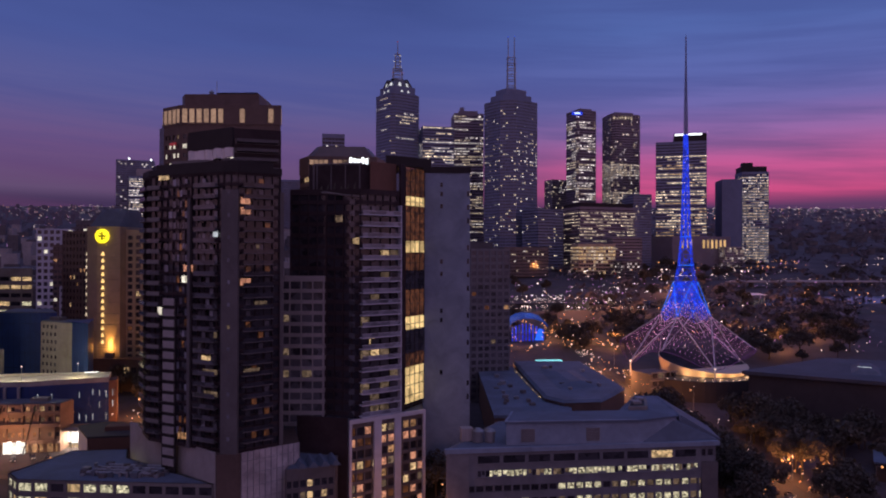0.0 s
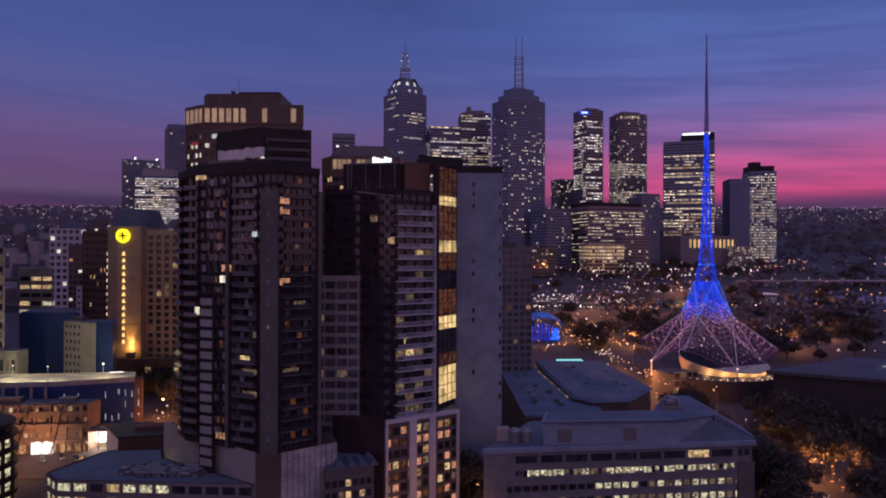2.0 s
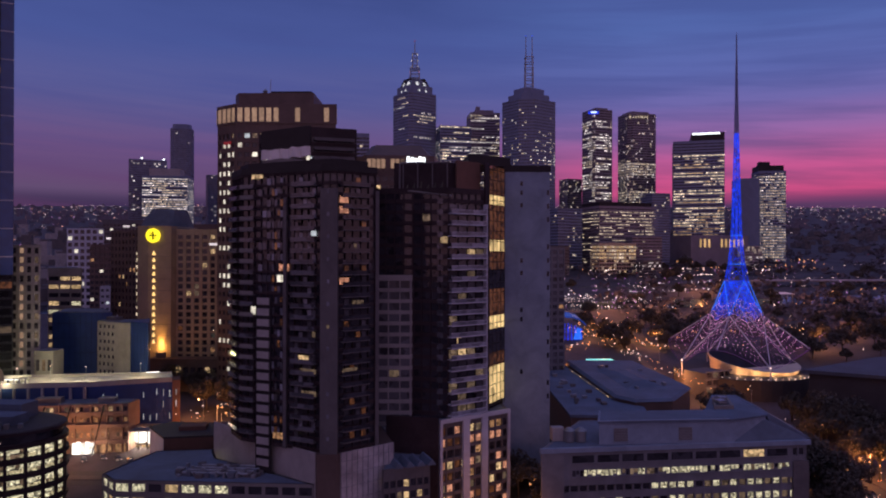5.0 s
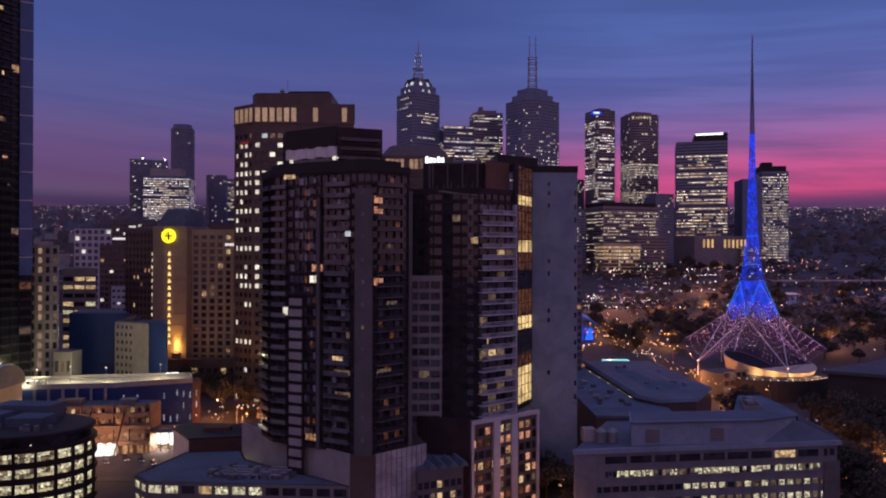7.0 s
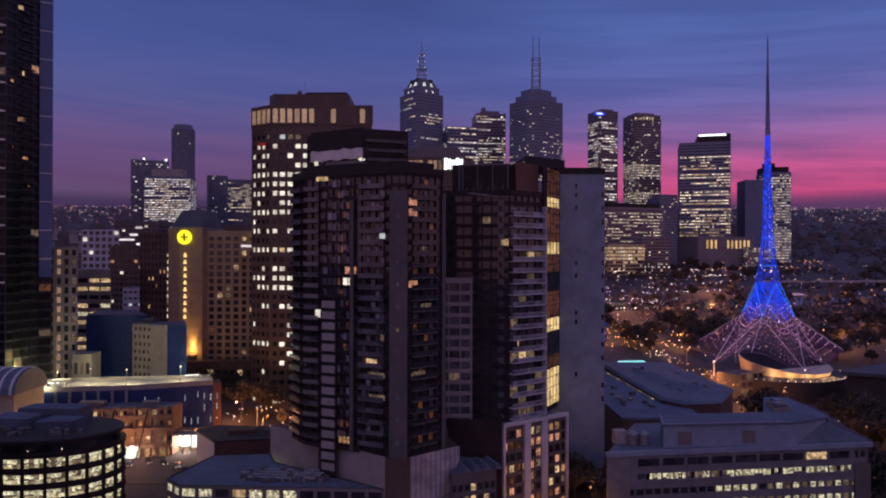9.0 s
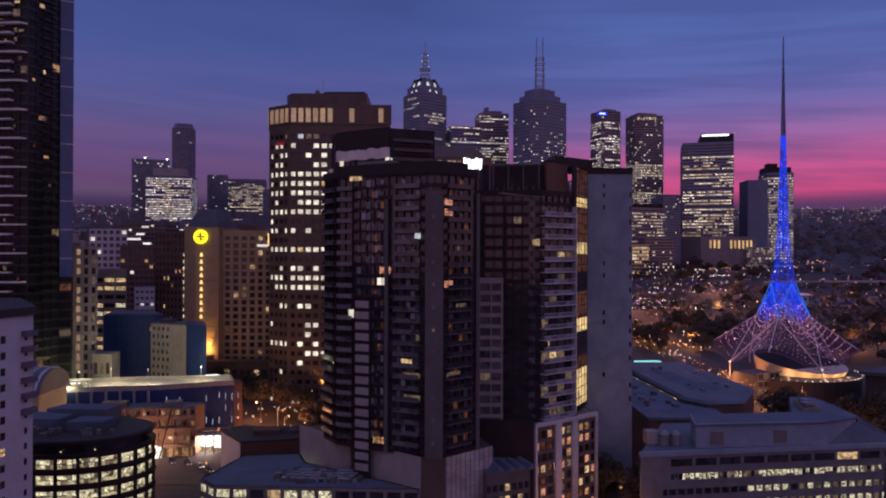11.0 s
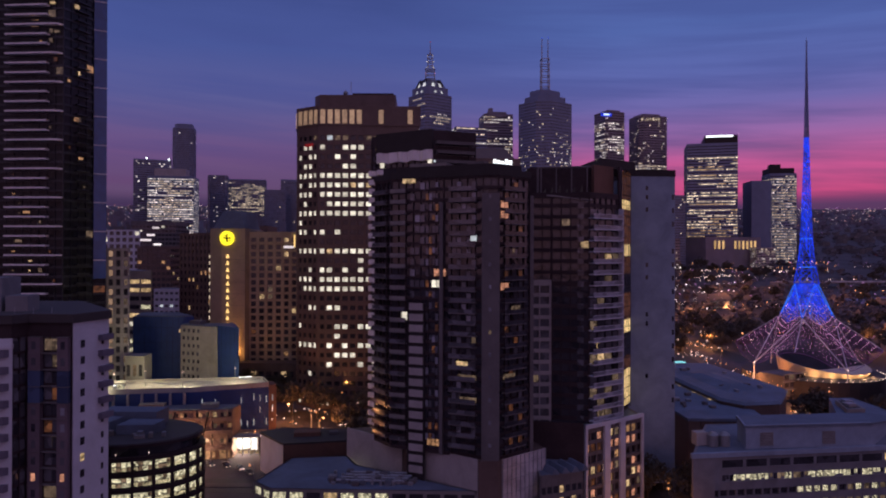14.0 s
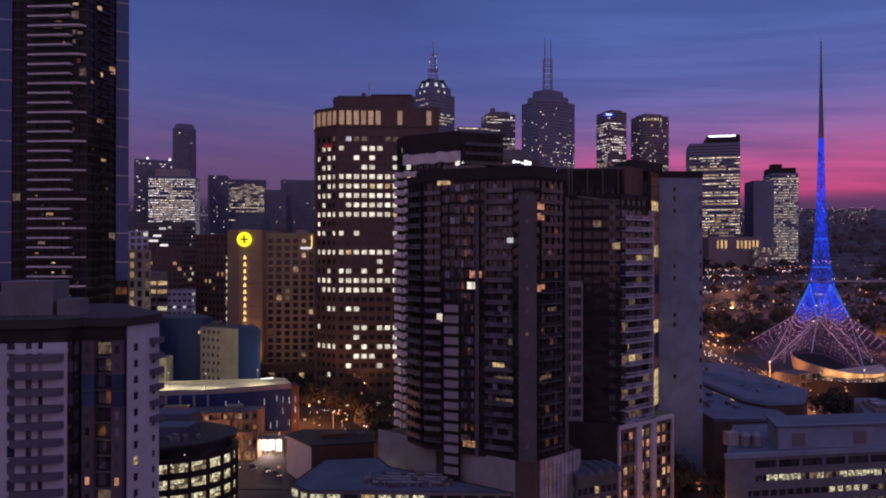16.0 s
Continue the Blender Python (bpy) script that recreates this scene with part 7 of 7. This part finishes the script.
def city_lights():
    rnd = random.Random(79)
    sets = {"lit_street": bmesh.new(), "lit_sodium": bmesh.new(), "lit_lamp_cool": bmesh.new(), "lit_pink": bmesh.new(), "lit_red": bmesh.new(), "lit_azure": bmesh.new(), "lit_suburb": bmesh.new(), "lit_suburb_warm": bmesh.new()}
    # suburbs to the horizon
    for k in range(2200):
        y = 700 + 4100 * rnd.random() ** 1.25
        x = rnd.uniform(-0.66, 0.72) * y - 40
        if y < 1100 and -60 < x < 480:
            continue
        if 0 < x and y < 2300 and rnd.random() < (0.93 if y < 1500 else 0.6):
            continue
        m = rnd.choices(["lit_suburb", "lit_suburb_warm", "lit_pink", "lit_red"], (6, 3, 1.2, 0.3))[0]
        bead(sets[m], (x, y, ground(y) + rnd.uniform(8, 14)), (0.00038 * y) * rnd.choice([0.6, 0.8, 1, 1.4, 2.0]))
    for k in range(560):
        y = rnd.uniform(2300, 4800)
        x = rnd.uniform(-0.66, 0.72) * y - 40
        m = rnd.choices(["lit_suburb", "lit_suburb_warm", "lit_pink"], (6, 2, 2))[0]
        bead(sets[m], (x, y, ground(y) + rnd.uniform(10, 16)), 0.00036 * y * rnd.choice([0.7, 1.0, 1.3, 1.9]))
    # a thin scatter over the parks, then knots of lamps where paths and streets meet
    for k in range(60):
        y = rnd.uniform(430, 880)
        x = rnd.uniform(20, 600)
        m = rnd.choices(["lit_street", "lit_sodium", "lit_lamp_cool", "lit_pink"], (4, 3, 2, 3))[0]
        bead(sets[m], (x, y, ground(y) + rnd.uniform(3, 9)), 0.0006 * y * rnd.choice([0.6, 0.8, 1.2]))
    for cx, cy, sx, sy, n, kinds in ((62, 468, 16, 4, 30, ("lit_street", "lit_sodium", "lit_sodium", "lit_pink")), (80, 597, 18, 2.2, 70, ("lit_street", "lit_street", "lit_lamp_cool")), (128, 590, 20, 2.2, 60, ("lit_street", "lit_lamp_cool", "lit_pink")), (100, 512, 24, 2, 14, ("lit_sodium", "lit_street", "lit_pink")),
                                     (40, 430, 9, 10, 22, ("lit_sodium",)), (213, 441, 9, 5, 26, ("lit_pink", "lit_street", "lit_pink")), (250, 428, 14, 3, 12, ("lit_pink", "lit_street")), (221, 427, 0.7, 0.5, 4, ("lit_azure",)), (215, 566, 16, 2, 10, ("lit_pink", "lit_street")), (210, 480, 8, 8, 22, ("lit_street", "lit_sodium")), (175, 650, 22, 2, 16, ("lit_pink", "lit_lamp_cool")), (250, 815, 60, 5, 60, ("lit_red", "lit_pink", "lit_street", "lit_street")), (360, 838, 40, 5, 34, ("lit_red", "lit_pink", "lit_street")),
                                     (205, 806, 40, 3, 26, ("lit_lamp_cool", "lit_street", "lit_sodium")), (60, 702, 40, 3, 16, ("lit_street", "lit_lamp_cool", "lit_pink")), (450, 930, 50, 10, 26, ("lit_sodium", "lit_pink")), (480, 705, 60, 4, 16, ("lit_sodium", "lit_pink")), (300, 625, 50, 4, 12, ("lit_sodium", "lit_pink"))):
        for k in range(n):
            x, y = rnd.gauss(cx, sx), rnd.gauss(cy, sy)
            bead(sets[rnd.choice(kinds)], (x, y, ground(y) + rnd.choice([2, 6, 8, 10])), 0.00072 * y * rnd.choice([0.5, 0.7, 1.0, 1.5]))
    for pts, n, m in (([(-40, 455), (60, 470), (92, 520), (190, 560), (420, 590)], 70, "lit_sodium"), ([(20, 430), (60, 440), (130, 480), (200, 520)], 22, "lit_sodium"), ([(80, 730), (300, 740), (700, 780)], 60, "lit_pink"),
                      ([(80, 722), (300, 732), (700, 770)], 30, "lit_street"), ([(150, 688), (216, 700), (250, 714)], 34, "lit_lamp_cool"), ([(150, 690), (216, 703), (250, 716)], 20, "lit_pink"), ([(80, 392), (86, 352), (98, 312)], 50, "lit_sodium"), ([(79, 398), (81, 380)], 20, "lit_lamp_cool"), ([(60, 452), (98, 466), (112, 442)], 26, "lit_sodium"), ([(250, 828), (353, 850)], 40, "lit_street"), ([(97, 356), (103, 338), (113, 325)], 22, "lit_street"), ([(40, 492), (68, 485), (98, 467), (112, 441)], 60, "lit_sodium"), ([(40, 490), (68, 483), (98, 465), (112, 439)], 24, "lit_street"), ([(520, 950), (640, 985)], 16, "lit_street"), ([(107, 270), (98, 312), (86, 352), (80, 392), (82, 440)], 60, "lit_street"), ([(170, 905), (480, 935)], 50, "lit_sodium")):
        seg = [(Vector(a), Vector(b)) for a, b in zip(pts, pts[1:])]
        for k in range(n):
            a, b = rnd.choice(seg)
            p = a.lerp(b, rnd.random()) + Vector((rnd.uniform(-5, 5), rnd.uniform(-4, 4)))
            bead(sets[m], (p.x, p.y, ground(p.y) + rnd.choice([0.8, 0.8, 8.5])), 0.0007 * p.y * rnd.choice([0.7, 1, 1.3]))
    for k in range(190):
        x, y = rnd.uniform(30, 175), rnd.choice([446, 464, 468, 590, 598, 598, 660, 668]) + rnd.gauss(0, 1.2)
        kinds = ("lit_sodium", "lit_sodium", "lit_street") if y < 500 else ("lit_street", "lit_pink", "lit_lamp_cool")
        bead(sets[rnd.choice(kinds)], (x, y, ground(y) + rnd.choice([1, 1, 6])), 0.00078 * y * rnd.choice([0.5, 0.7, 1.0, 1.5]))
    for k in range(60):
        x, y = rnd.uniform(150, 520), rnd.choice([560, 640, 720, 742, 760, 830, 930]) + rnd.gauss(0, 3)
        bead(sets[rnd.choice(["lit_street", "lit_pink", "lit_sodium"])], (x, y, ground(y) + rnd.choice([3, 6, 9])), 0.00055 * y * rnd.choice([0.5, 0.7, 1.1]))
    # streets among the left blocks
    for k in range(70):
        y = rnd.uniform(262, 325)
        x = rnd.uniform(-138, -94)
        bead(sets[rnd.choice(["lit_sodium", "lit_street"])], (x, y, ground(y) + rnd.choice([0.9, 0.9, 4, 8])), rnd.uniform(0.14, 0.36))
    for k in range(70):
        y = rnd.uniform(212, 252)
        x = 108 + rnd.uniform(-12, 16)
        bead(sets[rnd.choice(["lit_sodium", "lit_sodium", "lit_street"])], (x, y, ground(y) + rnd.choice([1, 3, 7])), rnd.uniform(0.12, 0.32))
    names = {"lit_street": "warm white", "lit_sodium": "orange", "lit_lamp_cool": "cool white", "lit_pink": "violet", "lit_red": "red", "lit_azure": "blue", "lit_suburb": "faint white", "lit_suburb_warm": "faint amber"}
    for m, bm in sets.items():
        tagged(part("city_lights", bm, m, None, "scattered %s street and garden lamps of the far city" % names[m], "stuff"), category="lights")


city_lights()


# ---- street lamps and cars ----
def street_lamp():
    r = thing("street_lamp", "steel street lamp with orange lantern", "street lamp", (0, 0, 0), "street lamps")
    bm = bmesh.new()
    tube(bm, (0, 0, -0.3), (0, 0, 8.6), 0.12, 0.07, 6)
    part("pole", bm, "grey_metal", r)
    bm = bmesh.new()
    tube(bm, (0, 0, 8.5), (1.8, 0, 9.0), 0.06, 0.05, 5)
    arm = part("arm", bm, "grey_metal", r)
    bm = bmesh.new()
    box(bm, 1.4, 2.3, -0.2, 0.2, 8.95, 9.12)
    part("housing", bm, "grey_metal", arm)
    bm = bmesh.new()
    bead(bm, (1.85, 0, 8.82), 0.46)
    part("lantern", bm, "lit_sodium", arm, "glowing orange lantern")
    return r


LAMPS = [(-118.3, 288.3), (-118.6, 288.4), (-128, 300), (-104, 262), (-114, 280), (-101, 296), (-108, 318), (-95, 335), (-118, 243), (-60, 255), (-20, 266), (100, 222), (118, 236), (101, 252), (118, 268), (98, 300), (113, 315), (99, 345), (112, 360),
         (98, 400), (60, 462), (85, 500), (110, 520), (150, 552), (190, 566), (20, 458), (-10, 450), (240, 575), (128, 214), (140, 226), (-6, 190), (1.5, 208), (-128, 232)]
first_lamp = street_lamp()
for k, (x, y) in enumerate(LAMPS):
    m = Matrix.Translation((x, y, ground(y))) @ Matrix.Rotation(k * 1.7, 4, "Z")
    if k == 0:
        first_lamp.matrix_basis = m
    else:
        copy_thing(first_lamp, m)
# added point lights for street glow; past y 500 they hang without any lamp
for k, (x, y, w) in enumerate(((-112, 280, 1700), (-122, 282, 1500), (-128, 316, 120), (-131, 300, 900), (-118, 258, 500), (98, 246, 900), (107, 240, 1300), (116, 235, 1100), (124, 228, 900), (110, 272, 300), (98, 316, 2200), (87, 348, 4500), (80, 384, 3500), (70, 470, 1300), (98, 466, 1500), (110, 444, 1500), (84, 477, 1500), (50, 445, 500), (30, 470, 700),
                               (185, 560, 3500), (135, 545, 5000), (110, 592, 8000), (205, 485, 2500), (213, 440, 1800), (250, 470, 1600), (300, 600, 3500), (230, 690, 8000), (-4, 190, 450), (2, 214, 60), (-40, 452, 2000), (24, 380, 2400), (12, 236, 40), (-17, 192, 200), (-158, 238, 400))):
    lamp("street_fill", (x, y, ground(y) + (22 if y > 500 else 7.5)), (1.0, 0.35, 0.11), w * (6.5 if y > 500 else 4.6), 0.4)


def car():
    r = thing("car", "car standing on the street with lights on", "car", (0, 0, 0), "cars on the streets")
    bm = bmesh.new()
    box(bm, -2.1, 2.1, -0.85, 0.85, 0.3, 0.85)
    bmesh.ops.bevel(bm, geom=bm.edges[:], offset=0.12, segments=2, affect="EDGES")
    part("body", bm, "car_paint", r)
    bm = bmesh.new()
    prism(bm, [(-1.4, -0.78), (1.0, -0.78), (1.0, 0.78), (-1.4, 0.78)], 0.85, 1.42, [(-0.9, -0.62), (0.45, -0.62), (0.45, 0.62), (-0.9, 0.62)])
    part("cabin", bm, "glass_dark", r, "dark windows")
    for x in (-1.3, 1.3):
        for y in (-0.85, 0.85):
            bm = bmesh.new()
            tube(bm, (x, y - 0.1, 0.32), (x, y + 0.1, 0.32), 0.32, 0.32, 12)
            wheel = part("wheel", bm, "rubber", r)
            bm = bmesh.new()
            tube(bm, (x, y - 0.12, 0.32), (x, y + 0.12, 0.32), 0.19, 0.19, 10)
            part("rim", bm, "grey_metal", wheel)
    for y in (-0.6, 0.6):
        bm = bmesh.new()
        box(bm, 2.08, 2.16, y - 0.16, y + 0.16, 0.55, 0.72)
        part("headlight", bm, "lit_street", r)
        bm = bmesh.new()
        box(bm, -2.16, -2.08, y - 0.16, y + 0.16, 0.6, 0.74)
        part("tail_light", bm, "lit_red", r)
    return r


CARS = [(-148.8, 254.6, -55), (-142.8, 253.4, -55), (-137.4, 250.8, -55), (-154.5, 252, -60), (-133, 246.5, -50), (-110, 262, 88), (-108, 272, 86), (-112, 290, -92), (-106, 300, -92), (105, 236, 90), (109, 250, 92), (107, 262, -90), (102, 288, 102), (104, 300, -76),
        (97, 318, 106), (95, 330, -76), (84, 352, 106), (84, 372, 98), (78, 386, -82), (110, 222, -90), (-4, 200, 86), (-2, 214, -92)]
first_car = car()
for k, (x, y, a) in enumerate(CARS):
    slope = math.atan(0.0835 * 0.5 * (1 + (y - 205) / math.sqrt((y - 205) ** 2 + 3600)))
    m = Matrix.Translation((x, y, ground(y) + 0.06)) @ Matrix.Rotation(radians(a), 4, "Z") @ Matrix.Rotation(-slope * math.sin(radians(a)), 4, "Y")
    if k == 0:
        first_car.matrix_basis = m
    else:
        copy_thing(first_car, m)
